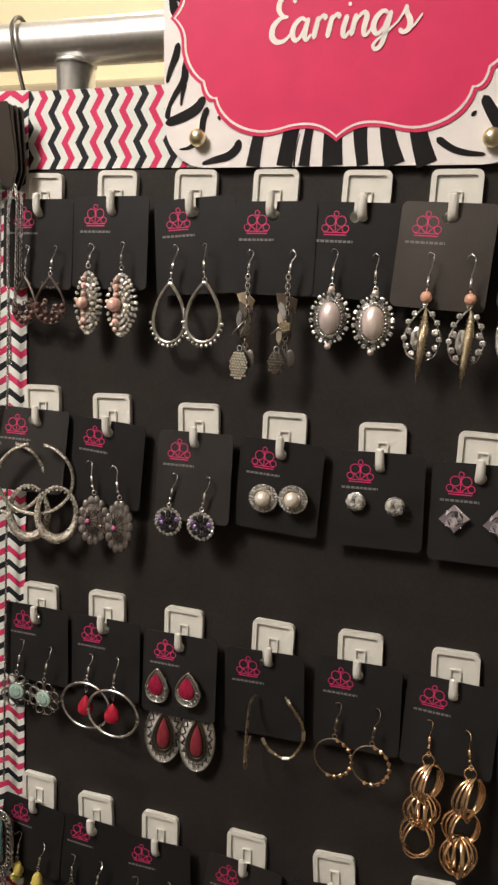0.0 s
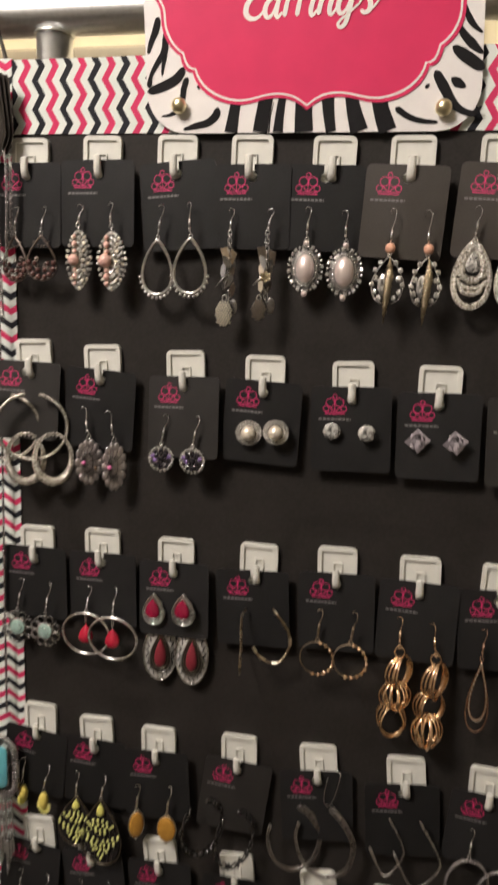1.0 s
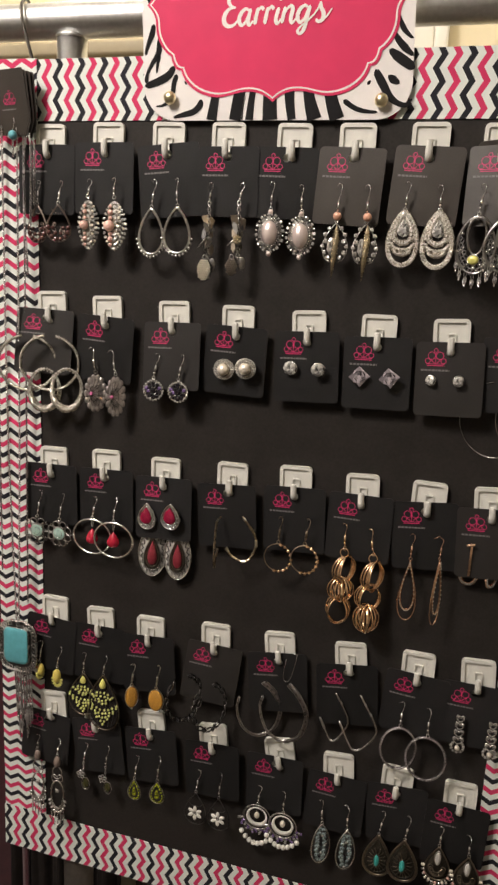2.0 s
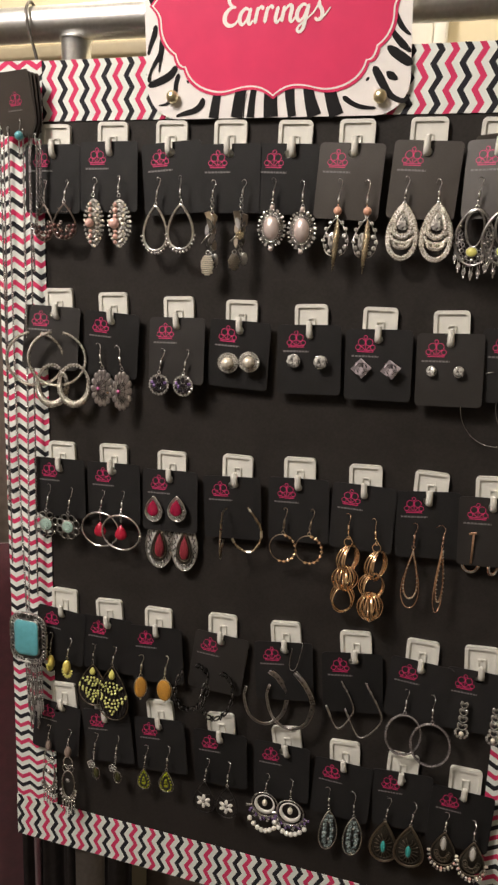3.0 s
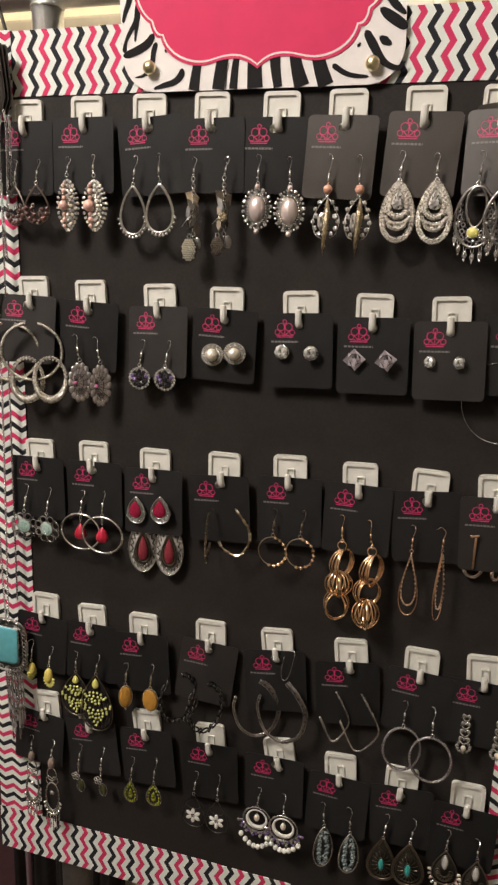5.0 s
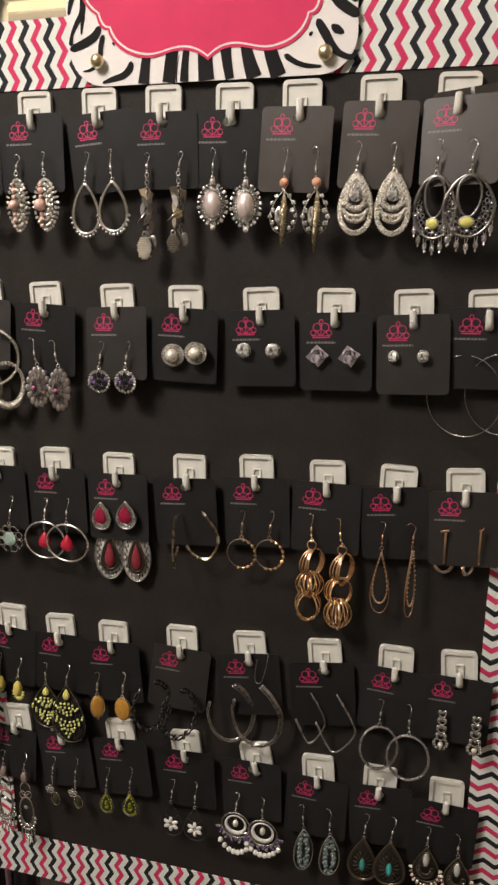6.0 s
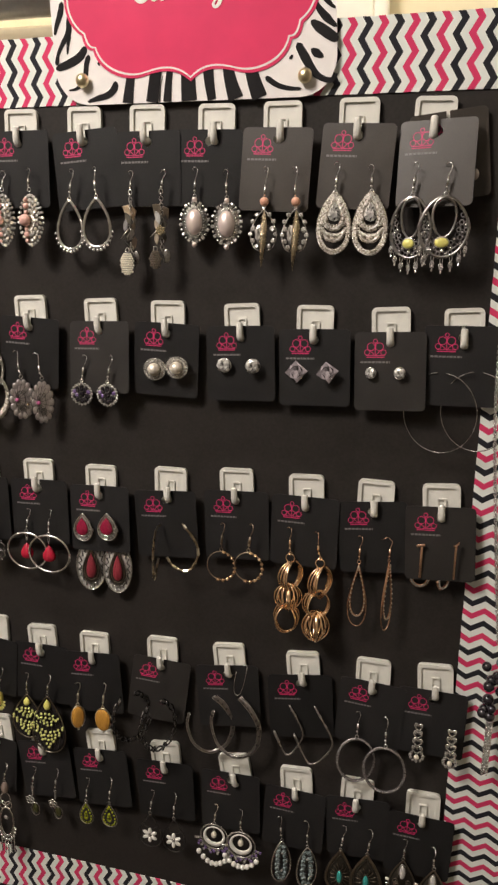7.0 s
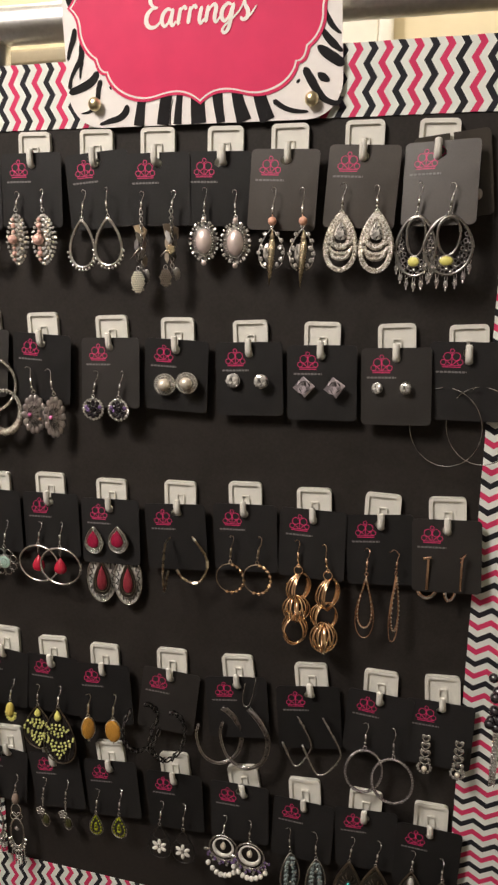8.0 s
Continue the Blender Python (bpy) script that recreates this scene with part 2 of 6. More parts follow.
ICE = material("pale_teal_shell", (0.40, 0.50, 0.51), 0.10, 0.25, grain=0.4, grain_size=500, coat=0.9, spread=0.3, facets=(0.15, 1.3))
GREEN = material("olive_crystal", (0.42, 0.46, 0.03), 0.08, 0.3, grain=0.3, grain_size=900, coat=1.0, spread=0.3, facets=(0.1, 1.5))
OLIVE = material("dark_olive_stone", (0.05, 0.05, 0.018), 0.15, grain=0.3, grain_size=500, coat=0.8)
SHELL_SILVER = material("satin_silver", (0.76, 0.755, 0.75), 0.20, 1.0, grain=0.2, grain_size=400, bump=0.05, bump_size=500)
HOT_PINK = material("pink_glass_bead", (0.72, 0.20, 0.42), 0.2, grain=0.1, grain_size=400, coat=0.6)
JET = material("black_glass", (0.018, 0.015, 0.020), 0.07, grain=0.2, grain_size=500, coat=1.0)
IVORY = material("worn_white_enamel", (0.60, 0.58, 0.55), 0.4, grain=0.15, grain_size=500)
WHITE = material("white_enamel", (0.82, 0.80, 0.75), 0.3, grain=0.05, grain_size=500, coat=0.3)
CLEAR = material("clear_rubber", (0.62, 0.60, 0.56), 0.25, grain=0.05, grain_size=300, coat=0.4)


# ---- building helpers ----
def part(name, bm, mat, parent=None, label="", smooth=True):
    """Links a bmesh as one mesh object, under its parent if there is one."""
    me = bpy.data.meshes.new(name)
    bm.normal_update()
    bm.to_mesh(me)
    bm.free()
    me.materials.append(mat)
    if smooth:
        me.shade_smooth()
    ob = new(name, me)
    ob.parent = parent
    return tagged(ob, label)


def shared(name, me, parent, m):
    """One more object on a mesh that is already there."""
    ob = new(name, me)
    ob.parent = parent
    ob.matrix_basis = m
    return ob


def mesh_of(bm, name, mat, smooth=True):
    me = bpy.data.meshes.new(name)
    bm.normal_update()
    bm.to_mesh(me)
    bm.free()
    me.materials.append(mat)
    if smooth:
        me.shade_smooth()
    return me


def block(x0, x1, y0, y1, z0, z1, bevel=0.0, segments=2):
    bm = bmesh.new()
    bmesh.ops.create_cube(bm, size=1.0)
    bmesh.ops.scale(bm, vec=(x1 - x0, y1 - y0, z1 - z0), verts=bm.verts)
    bmesh.ops.translate(bm, vec=((x0 + x1) / 2, (y0 + y1) / 2, (z0 + z1) / 2), verts=bm.verts)
    if bevel:
        bmesh.ops.bevel(bm, geom=bm.edges[:], offset=bevel, segments=segments, profile=0.7, affect="EDGES")
    return bm


def slab(outline, y_front, thick, bm=None, bevel=0.0):
    """An outline in x and z, thickened backwards from y_front."""
    bm = bm or bmesh.new()
    front = [bm.verts.new((x, y_front, z)) for x, z in outline]
    back = [bm.verts.new((x, y_front + thick, z)) for x, z in outline]
    n = len(outline)
    area = sum(outline[i][0] * outline[(i + 1) % n][1] - outline[(i + 1) % n][0] * outline[i][1] for i in range(n))
    if area < 0:
        front.reverse(), back.reverse()
    f = bm.faces.new(front)
    bm.faces.new(back[::-1])
    for i in range(n):
        bm.faces.new((front[i], back[i], back[(i + 1) % n], front[(i + 1) % n]))
    if bevel:
        bmesh.ops.bevel(bm, geom=f.edges[:], offset=bevel, segments=2, profile=0.6, affect="EDGES")
    return bm


def frame_slab(outer, inner, y_front, thick):
    """A flat band between two outlines with as many points each."""
    bm = bmesh.new()
    n = len(outer)
    rings = [[bm.verts.new((x, y, z)) for x, z in line] for line, y in ((outer, y_front), (inner, y_front), (inner, y_front + thick), (outer, y_front + thick))]
    for k in range(4):
        a, c = rings[k], rings[(k + 1) % 4]
        for i in range(n):
            bm.faces.new((a[i], a[(i + 1) % n], c[(i + 1) % n], c[i]))
    bmesh.ops.recalc_face_normals(bm, faces=bm.faces)
    return bm


def round_rect(cx, cz, w, h, r, steps=5):
    pts = []
    for sx, sz, a in ((1, 1, 0), (-1, 1, 90), (-1, -1, 180), (1, -1, 270)):
        for k in range(steps + 1):
            t = radians(a + 90 * k / steps)
            pts.append((cx + sx * (w / 2 - r) + r * math.cos(t), cz + sz * (h / 2 - r) + r * math.sin(t)))
    return pts


def tube(points, r, closed=False, sides=6, bm=None):
    """A tube along points. r: its radius, or (across, deep) for a flattened band, or a list of radii."""
    bm = bm or bmesh.new()
    pts = [Vector(p) for p in points]
    n = len(pts)
    rings = []
    for i, p in enumerate(pts):
        a, c = (pts[i - 1], pts[(i + 1) % n]) if closed else (pts[max(0, i - 1)], pts[min(n - 1, i + 1)])
        t = (c - a).normalized()
        side = t.cross(Vector((0, 1, 0)))
        side = side.normalized() if side.length > 1e-3 else Vector((1, 0, 0))
        deep = side.cross(t).normalized()
        ra, rb = r if isinstance(r, tuple) else ((r[i], r[i]) if isinstance(r, list) else (r, r))
        rings.append([bm.verts.new(p + side * ra * math.cos(2 * math.pi * k / sides) + deep * rb * math.sin(2 * math.pi * k / sides)) for k in range(sides)])
    for i in range(n if closed else n - 1):
        a, c = rings[i], rings[(i + 1) % n]
        for k in range(sides):
            bm.faces.new((a[k], a[(k + 1) % sides], c[(k + 1) % sides], c[k]))
    if not closed:
        bm.faces.new(rings[0][::-1])
        bm.faces.new(rings[-1])
    bmesh.ops.recalc_face_normals(bm, faces=bm.faces)
    return bm


def oval(cx, cz, rx, rz, a0=0.0, a1=360.0, n=36, y=0.0):
    """Points of an ellipse, angles from the top, clockwise as seen from the front."""
    full = abs(a1 - a0) >= 360
    m = n if full else n + 1
    return [(cx + rx * math.sin(radians(a0 + (a1 - a0) * k / n)), y, cz + rz * math.cos(radians(a0 + (a1 - a0) * k / n))) for k in range(m)]


def drop_line(w, h, n=40, top=0.0, point=1.1, cx=0.0, y=0.0):
    """Points of a teardrop with its point at the top."""
    peak = max(math.sin(math.pi * k / 60) * math.sin(math.pi * k / 120) ** point for k in range(61))
    out = []
    for k in range(n):
        t = 2 * math.pi * k / n
        s = math.sin(t) * abs(math.sin(t / 2)) ** point / peak
        out.append((cx + s * w / 2, y, top - h * (1 - math.cos(t)) / 2))
    return out


def smooth_line(points, per=6):
    """A Catmull-Rom line through points of any size."""
    p = [Vector(q) for q in points]
    p = [2 * p[0] - p[1]] + p + [2 * p[-1] - p[-2]]
    out = []
    for i in range(1, len(p) - 2):
        for k in range(per):
            t = k / per
            a, b, c, d = p[i - 1:i + 3]
            out.append(0.5 * (2 * b + (c - a) * t + (2 * a - 5 * b + 4 * c - d) * t * t + (3 * b - a - 3 * c + d) * t ** 3))
    return out + [p[-2]]


BALLS = {}


def ball(name, parent, mat, x, z, r, y=0.0, rz=None, ry=None, spin=0.0, fine=False):
    """A bead: an ellipsoid r wide, rz high and ry deep."""
    key = ("ball", mat.name, fine or r > 0.0022)
    if key not in BALLS:
        bm = bmesh.new()
        bmesh.ops.create_uvsphere(bm, u_segments=16 if key[2] else 8, v_segments=10 if key[2] else 6, radius=1.0)
        BALLS[key] = mesh_of(bm, name, mat)
    return shared(name, BALLS[key], parent, pose(x, y, z, 0, spin, 0) @ Matrix.Diagonal((r, ry or r, rz or r, 1)))


def gem(name, parent, mat, x, z, r, y=0.0, rz=None, sides=8, spin=0.0, deep=0.55):
    """A cut stone with a flat table and two rows of facets, seen from the front."""
    key = ("gem", mat.name, sides)
    if key not in BALLS:
        bm = bmesh.new()
        rows = []
        for rad, yy, off in ((0.52, -0.90, 0.5), (0.76, -0.76, 0), (1.0, -0.1, 0.5), (0.9, 0.3, 0)):
            rows.append([bm.verts.new((rad * math.cos(2 * math.pi * (k + off) / sides), yy, rad * math.sin(2 * math.pi * (k + off) / sides))) for k in range(sides)])
        mid = bm.verts.new((0.08, -0.80, -0.06))
        for k in range(sides):
            bm.faces.new((mid, rows[0][k], rows[0][(k + 1) % sides]))
        bm.faces.new(rows[-1][::-1])
        for i, (a, c) in enumerate(zip(rows, rows[1:])):
            for k in range(sides):
                n = (k + 1) % sides
                if i % 2 == 0:
                    bm.faces.new((a[k], c[k], c[n])), bm.faces.new((a[k], c[n], a[n]))
                else:
                    bm.faces.new((a[k], c[k], a[n])), bm.faces.new((a[n], c[k], c[n]))
        bmesh.ops.recalc_face_normals(bm, faces=bm.faces)
        bmesh.ops.split_edges(bm, edges=bm.edges[:])
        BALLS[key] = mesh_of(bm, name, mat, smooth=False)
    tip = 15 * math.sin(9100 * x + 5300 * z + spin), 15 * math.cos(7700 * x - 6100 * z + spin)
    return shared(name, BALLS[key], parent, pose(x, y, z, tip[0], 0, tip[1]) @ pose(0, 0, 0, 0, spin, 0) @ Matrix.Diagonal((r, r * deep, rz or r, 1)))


def drop_bead(name, parent, mat, x, z, w, h, y=0.0, deep=0.5, turn=16, smooth=True):
    """A teardrop stone or bead, its point at the top at z."""
    line = drop_line(w, h, 24)
    half = [(max(px, 0.0), pz) for px, _, pz in line[:13]]
    bm = bmesh.new()
    rings = []
    for px, pz in half[1:-1]:
        rings.append([bm.verts.new((x + px * math.cos(2 * math.pi * k / turn), y + deep * px * math.sin(2 * math.pi * k / turn), z + pz)) for k in range(turn)])
    top, low = bm.verts.new((x, y, z)), bm.verts.new((x, y, z - h))
    for k in range(turn):
        n = (k + 1) % turn
        bm.faces.new((top, rings[0][k], rings[0][n]))
        bm.faces.new((low, rings[-1][n], rings[-1][k]))
        for a, c in zip(rings, rings[1:]):
            bm.faces.new((a[k], c[k], c[n], a[n]))
    bmesh.ops.recalc_face_normals(bm, faces=bm.faces)
    if not smooth:
        bmesh.ops.split_edges(bm, edges=bm.edges[:])
    return part(name, bm, mat, parent, smooth=smooth)


def pear_gem(name, parent, mat, z, w, h, y=0.0):
    """A pear-cut stone: an open centre of long facets, a crown of short ones, its point at the top at z."""
    line = [(px, pz) for px, _, pz in drop_line(w, h, 12)]
    bm = bmesh.new()
    rows = []
    for f, d in ((0.55, -0.0013), (1.0, 0.0), (0.9, 0.0008)):
        rows.append([bm.verts.new((px * f, y + d, z - h * 0.6 + (pz + h * 0.6) * f)) for px, pz in line])
    mid = bm.verts.new((w * 0.03, y - 0.0010, z - h * 0.55))
    n = len(line)
    for k in range(n):
        q = (k + 1) % n
        bm.faces.new((mid, rows[0][k], rows[0][q]))
        for a, c in zip(rows, rows[1:]):
            bm.faces.new((a[k], c[k], c[q])), bm.faces.new((a[k], c[q], a[q]))
    bm.faces.new(rows[-1][::-1])
    bmesh.ops.recalc_face_normals(bm, faces=bm.faces)
    bmesh.ops.split_edges(bm, edges=bm.edges[:])
    return part(name, bm, mat, parent, smooth=False)


def chain_mesh(line, link=0.0021, wire=0.00035, width=0.0007):
    """Oval links along a line, every second one turned on edge, as one mesh."""
    pts = [Vector(p) for p in line]
    lens = [0.0]
    for a, c in zip(pts, pts[1:]):
        lens.append(lens[-1] + (c - a).length)
    verts, faces, d, odd, seg = [], [], 0.0, False, 0
    while d < lens[-1]:
        while seg < len(pts) - 2 and lens[seg + 1] < d:
            seg += 1
        a, c = pts[seg], pts[seg + 1]
        t = (c - a).normalized()
        mid = a + t * (d - lens[seg])
        side = t.cross(Vector((0, 1, 0))).normalized()
        if odd:
            side = side.cross(t).normalized()
        flat = side.cross(t).normalized()
        base = len(verts)
        for k in range(8):
            an = 2 * math.pi * k / 8
            rad = side * math.cos(an) * width + t * math.sin(an) * link * 0.62
            out = rad.normalized()
            for q in range(4):
                aq = math.pi / 2 * q
                verts.append(tuple(mid + rad + (out * math.cos(aq) + flat * math.sin(aq)) * wire))
        for k in range(8):
            for q in range(4):
                faces.append((base + k * 4 + q, base + k * 4 + (q + 1) % 4, base + (k + 1) % 8 * 4 + (q + 1) % 4, base + (k + 1) % 8 * 4 + q))
        odd = not odd
        d += link * 0.72
    me = bpy.data.meshes.new("chain")
    me.from_pydata(verts, [], faces)
    me.shade_smooth()
    return me


def chain(parent, line, mat, name="chain", **size):
    me = chain_mesh(line, **size)
    me.materials.append(mat)
    ob = new(name, me)
    ob.parent = parent
    return ob


def thing(name, x, y, z, label, category, group="", rx=0.0, ry=0.0, rz=0.0):
    ob = new(name)
    ob.empty_display_size = 0.01
    ob.matrix_basis = pose(x, y, z, rx, ry, rz)
    return tagged(ob, label, category, group)


# ---- the room ----
def wall(name, x0, x1, y0, y1, z0, z1, mat=M_WALL, label="plain cream painted wall of the room"):
    return tagged(part(name, block(x0, x1, y0, y1, z0, z1), mat, smooth=False), label, "wall", kind="structure")


wall("wall_north", -2.2, 2.6, 0.34, 0.46, 0, 2.5)
# From here the room's shell is unseen; its tones shape the bounced light.
wall("wall_south", -2.2, 2.6, -3.3, -3.18, 0, 2.5, M_CEIL, "plain room wall out of view, its tone set for bounced light")
wall("wall_west", -2.32, -2.2, -3.3, 0.46, 0, 2.5, M_SAGE, "plain room wall out of view, its tone set for bounced light")
wall("wall_east", 2.6, 2.72, -3.3, 0.46, 0, 2.5, M_SAGE, "plain room wall out of view, its tone set for bounced light")
tagged(part("floor", block(-2.32, 2.72, -3.3, 0.46, -0.1, 0), M_FLOOR, smooth=False), "brown wooden floor boards of the room", "floor", kind="structure")
tagged(part("ceiling", block(-2.32, 2.72, -3.3, 0.46, 2.5, 2.6), M_CEIL, smooth=False), "plain off-white ceiling out of view, its tone set for bounced light", "ceiling", kind="structure")
tagged(part("trim_1", block(-2.2, 0.20, 0.318, 0.338, 1.742, 1.760, 0.004), M_LEDGE), "narrow tan moulding along the cream wall", "trim", kind="structure")
tagged(part("trim_2", block(0.3205, 0.3350, 0.316, 0.338, 0.1, 2.4, 0.003), M_TRIM), "upright white trim moulding on the cream wall", "trim", kind="structure")
tagged(part("trim_3", block(0.2100, 0.3195, 0.326, 0.338, 0.1, 2.4, 0.003), M_TRIM), "flat white casing board beside the moulding", "trim", kind="structure")

ceiling_lamp = thing("ceiling_lamp", LAMP_AT.x, LAMP_AT.y, 2.5, "round opal ceiling lamp with a brass collar", "lamp")
bm = bmesh.new()
bmesh.ops.create_cone(bm, cap_ends=True, segments=32, radius1=0.07, radius2=0.055, depth=0.03, matrix=pose(0, 0, -0.015))
part("collar", bm, M_BRASS, ceiling_lamp, "brass collar")
bm = bmesh.new()
bmesh.ops.create_uvsphere(bm, u_segments=32, v_segments=16, radius=0.11, matrix=pose(0, 0, -0.065) @ Matrix.Diagonal((1, 1, 0.42, 1)))
part("globe", bm, M_GLOBE, ceiling_lamp, "glowing opal glass bowl")

# Assumed fixture to carry the added wall light, out of view.
wall_lamp = thing("wall_lamp", WALL_FILL_AT.x, 0.34, WALL_FILL_AT.z, "assumed wall lamp out of view, added to brighten the wall", "lamp")
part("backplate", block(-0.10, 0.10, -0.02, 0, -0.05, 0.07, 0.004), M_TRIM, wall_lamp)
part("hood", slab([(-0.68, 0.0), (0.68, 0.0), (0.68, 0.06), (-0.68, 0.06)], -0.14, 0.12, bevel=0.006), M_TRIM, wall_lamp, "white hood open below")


# ---- the steel stand behind the board ----
stand = thing("garment_rack", 0.0465, 0.022, 0.0, "brushed steel tube rack with a welded tee joint", "rack")
bm = tube([(-1.1, 0, 1.6855), (-0.3, 0, 1.6855), (0.3, 0, 1.6855), (1.3, 0, 1.6855)], 0.0142, sides=28)
part("rail", bm, M_STEEL, stand, "horizontal steel tube")
part("post", tube([(0.004, 0, 1.1), (0.003, 0, 1.3), (0, 0, 1.674)], 0.0125, sides=24), M_STEEL, stand, "upright steel tube")
part("lower_post", tube([(0, 0, 0.02), (0.0055, 0, 0.8), (0.004, 0, 1.15)], 0.0155, sides=24), M_DULL_STEEL, stand, "wider lower steel tube")
part("weld", tube(oval(0, 0, 0.0126, 0.0126, n=24), 0.0011, True, 8), M_STEEL, stand, "rough weld bead").matrix_basis = pose(0, 0, 1.6722, 90, 0, 0)
part("base_bar", block(-0.25, 0.25, -0.03, 0.03, 0.0, 0.03, 0.004), M_STEEL, stand)


def drape(name, x0, x1, y, z0, z1, mat, label, folds, depth, seed):
    """A hanging cloth with soft folds, thick like a garment."""
    rng = random.Random(seed)
    ph = [rng.uniform(0, 6.28) for _ in range(4)]
    bm = bmesh.new()
    nx, nz = 60, 16
    grid = []
    for s in (0, 1):
        rows = []
        for j in range(nz + 1):
            v = j / nz
            rows.append([bm.verts.new((x0 + (x1 - x0) * i / nx, y + s * 0.006 + depth * (0.4 + 0.6 * v) * (math.sin(folds * 6.28 * i / nx + ph[0] + v) + 0.4 * math.sin(folds * 15.1 * i / nx + ph[1])), z1 + (z0 - z1) * v)) for i in range(nx + 1)])
        grid.append(rows)
    for rows in grid:
        for j in range(nz):
            for i in range(nx):
                bm.faces.new((rows[j][i], rows[j][i + 1], rows[j + 1][i + 1], rows[j + 1][i]))
    edge = [(j, 0) for j in range(nz + 1)] + [(nz, i) for i in range(1, nx + 1)] + [(j, nx) for j in range(nz - 1, -1, -1)] + [(0, i) for i in range(nx - 1, 0, -1)]
    for (j, i), (l, k) in zip(edge, edge[1:] + edge[:1]):
        bm.faces.new((grid[0][j][i], grid[0][l][k], grid[1][l][k], grid[1][j][i]))
    bmesh.ops.recalc_face_normals(bm, faces=bm.faces)
    return tagged(part(name, bm, mat), label, "cloth")


# The first three sheets are added stand-ins for dark and brown background areas.
drape("dark_garment", -0.14, 0.025, 0.17, 0.02, 1.15, M_NIGHT, "black folded sheet added for the dark background behind the rack", 5, 0.016, 3)
drape("brown_garment", 0.02, 0.62, 0.245, 0.02, 1.15, M_TAUPE, "dark taupe sheet added for the brown background behind the rack", 3, 0.008, 23)
drape("taupe_garment", -0.62, -0.05, 0.25, 0.02, 1.57, M_TAUPE, "taupe folded sheet added for the grey-brown background behind the rack", 5, 0.016, 11)
drape("maroon_garment", -0.62, -0.105, 0.16, 0.02, 1.14, M_MAROON, "dark maroon cloth hanging in folds behind the rack", 4, 0.02, 7)


# ---- the display board ----
LEFT, RIGHT, TOP, BOTTOM = 0.025, 0.445, 1.6035, 0.930
board = thing("display_board", 0, 0, 0, "black foam display board edged with black, white and pink chevron tape", "display board")
part("panel", block(-0.021, 0.492, 0.0030, 0.0080, 0.883, 1.6495, 0.0008), M_BLACK, board, "matt black foam panel", smooth=False)


def tape(x, z, length, width, turn, y, shift, label):
    """A strip of tape along its own x, with a slightly wavy cut edge, wrapped on the board's face. shift: where in the printed pattern it was cut."""
    rng = random.Random(int(1000 * (x + z)))
    n = 80
    up = [(shift + length * i / n, width / 2 + rng.uniform(-0.0002, 0.0002)) for i in range(n + 1)]
    down = [(shift + length * i / n, -width / 2 + rng.uniform(-0.0002, 0.0002)) for i in range(n, -1, -1)]
    ob = part("tape", slab(up + down, 0, 0.0009), M_TAPE, board, label, smooth=False)
    ob.matrix_basis = pose(x, y, z, 0, turn, 0) @ pose(-shift, 0, 0)
    return ob


tape(0.0248, 1.6275, 0.4682, 0.0475, 0, 0.0020, 0.0, "chevron tape along the top edge")
tape(0.0012, 1.652, 0.722, 0.0475, 90, 0.0014, 0.0065, "chevron tape down one side")
tape(0.469, 1.604, 0.674, 0.0475, 90, 0.0016, 0.0092, "chevron tape down one side")
tape(-0.0235, 0.9055, 0.517, 0.0480, 0.0, 0.0010, 0.0156, "chevron tape along the lower edge")


# ---- the sign ----
CX, CZ = 0.2285, 1.686
sign = thing("sign", CX, 0.0, CZ, "zebra-striped paper sign with a scalloped pink plaque reading Earrings", "sign", rx=-0.5)


def skew(line):
    """The paper was cut a little out of square."""
    return [(x - 0.055 * (z + 0.055), z) for x, z in line]


part("paper", slab(skew(round_rect(-0.0005, -0.0012, 0.209, 0.1645, 0.026, 9)), -0.0012, 0.0008), M_SIGN, sign, "white paper with rounded corners", smooth=False)


def bez(a, b, c, d, n=9):
    return [tuple((1 - t) ** 3 * p + 3 * (1 - t) ** 2 * t * q + 3 * (1 - t) * t * t * r + t ** 3 * s for p, q, r, s in zip(a, b, c, d)) for t in (k / n for k in range(n))]


def plaque_line(k=1.0):
    """The scalloped outline, one quarter mirrored four times, drawn in by the factor k."""
    q = bez((0, -0.0705), (0.006, -0.0655), (0.012, -0.0625), (0.022, -0.0632)) + bez((0.022, -0.0632), (0.034, -0.064), (0.040, -0.070), (0.056, -0.0645)) \
        + bez((0.056, -0.0645), (0.066, -0.061), (0.072, -0.054), (0.0735, -0.0468), 6) + bez((0.0735, -0.0468), (0.078, -0.0475), (0.0805, -0.043), (0.0815, -0.037), 6) \
        + bez((0.0815, -0.037), (0.090, -0.032), (0.094, -0.022), (0.0935, -0.014), 7) + bez((0.0935, -0.014), (0.0935, -0.008), (0.096, -0.004), (0.1005, 0), 6) + [(0.1005, 0)]
    right = q + [(x, -z) for x, z in q[-2::-1]]
    line = right + [(-x, z) for x, z in right[-2:0:-1]]
    return skew([(x * (1 - (1 - k) * 0.72), z * k) for x, z in line])


part("plaque", slab(plaque_line(), -0.0018, 0.0006), M_ROSE, sign, "scalloped pink plaque", smooth=False)
part("outline", frame_slab(plaque_line(0.972), plaque_line(0.953), -0.0020, 0.0003), M_LETTER, sign, "thin white printed line", smooth=False)


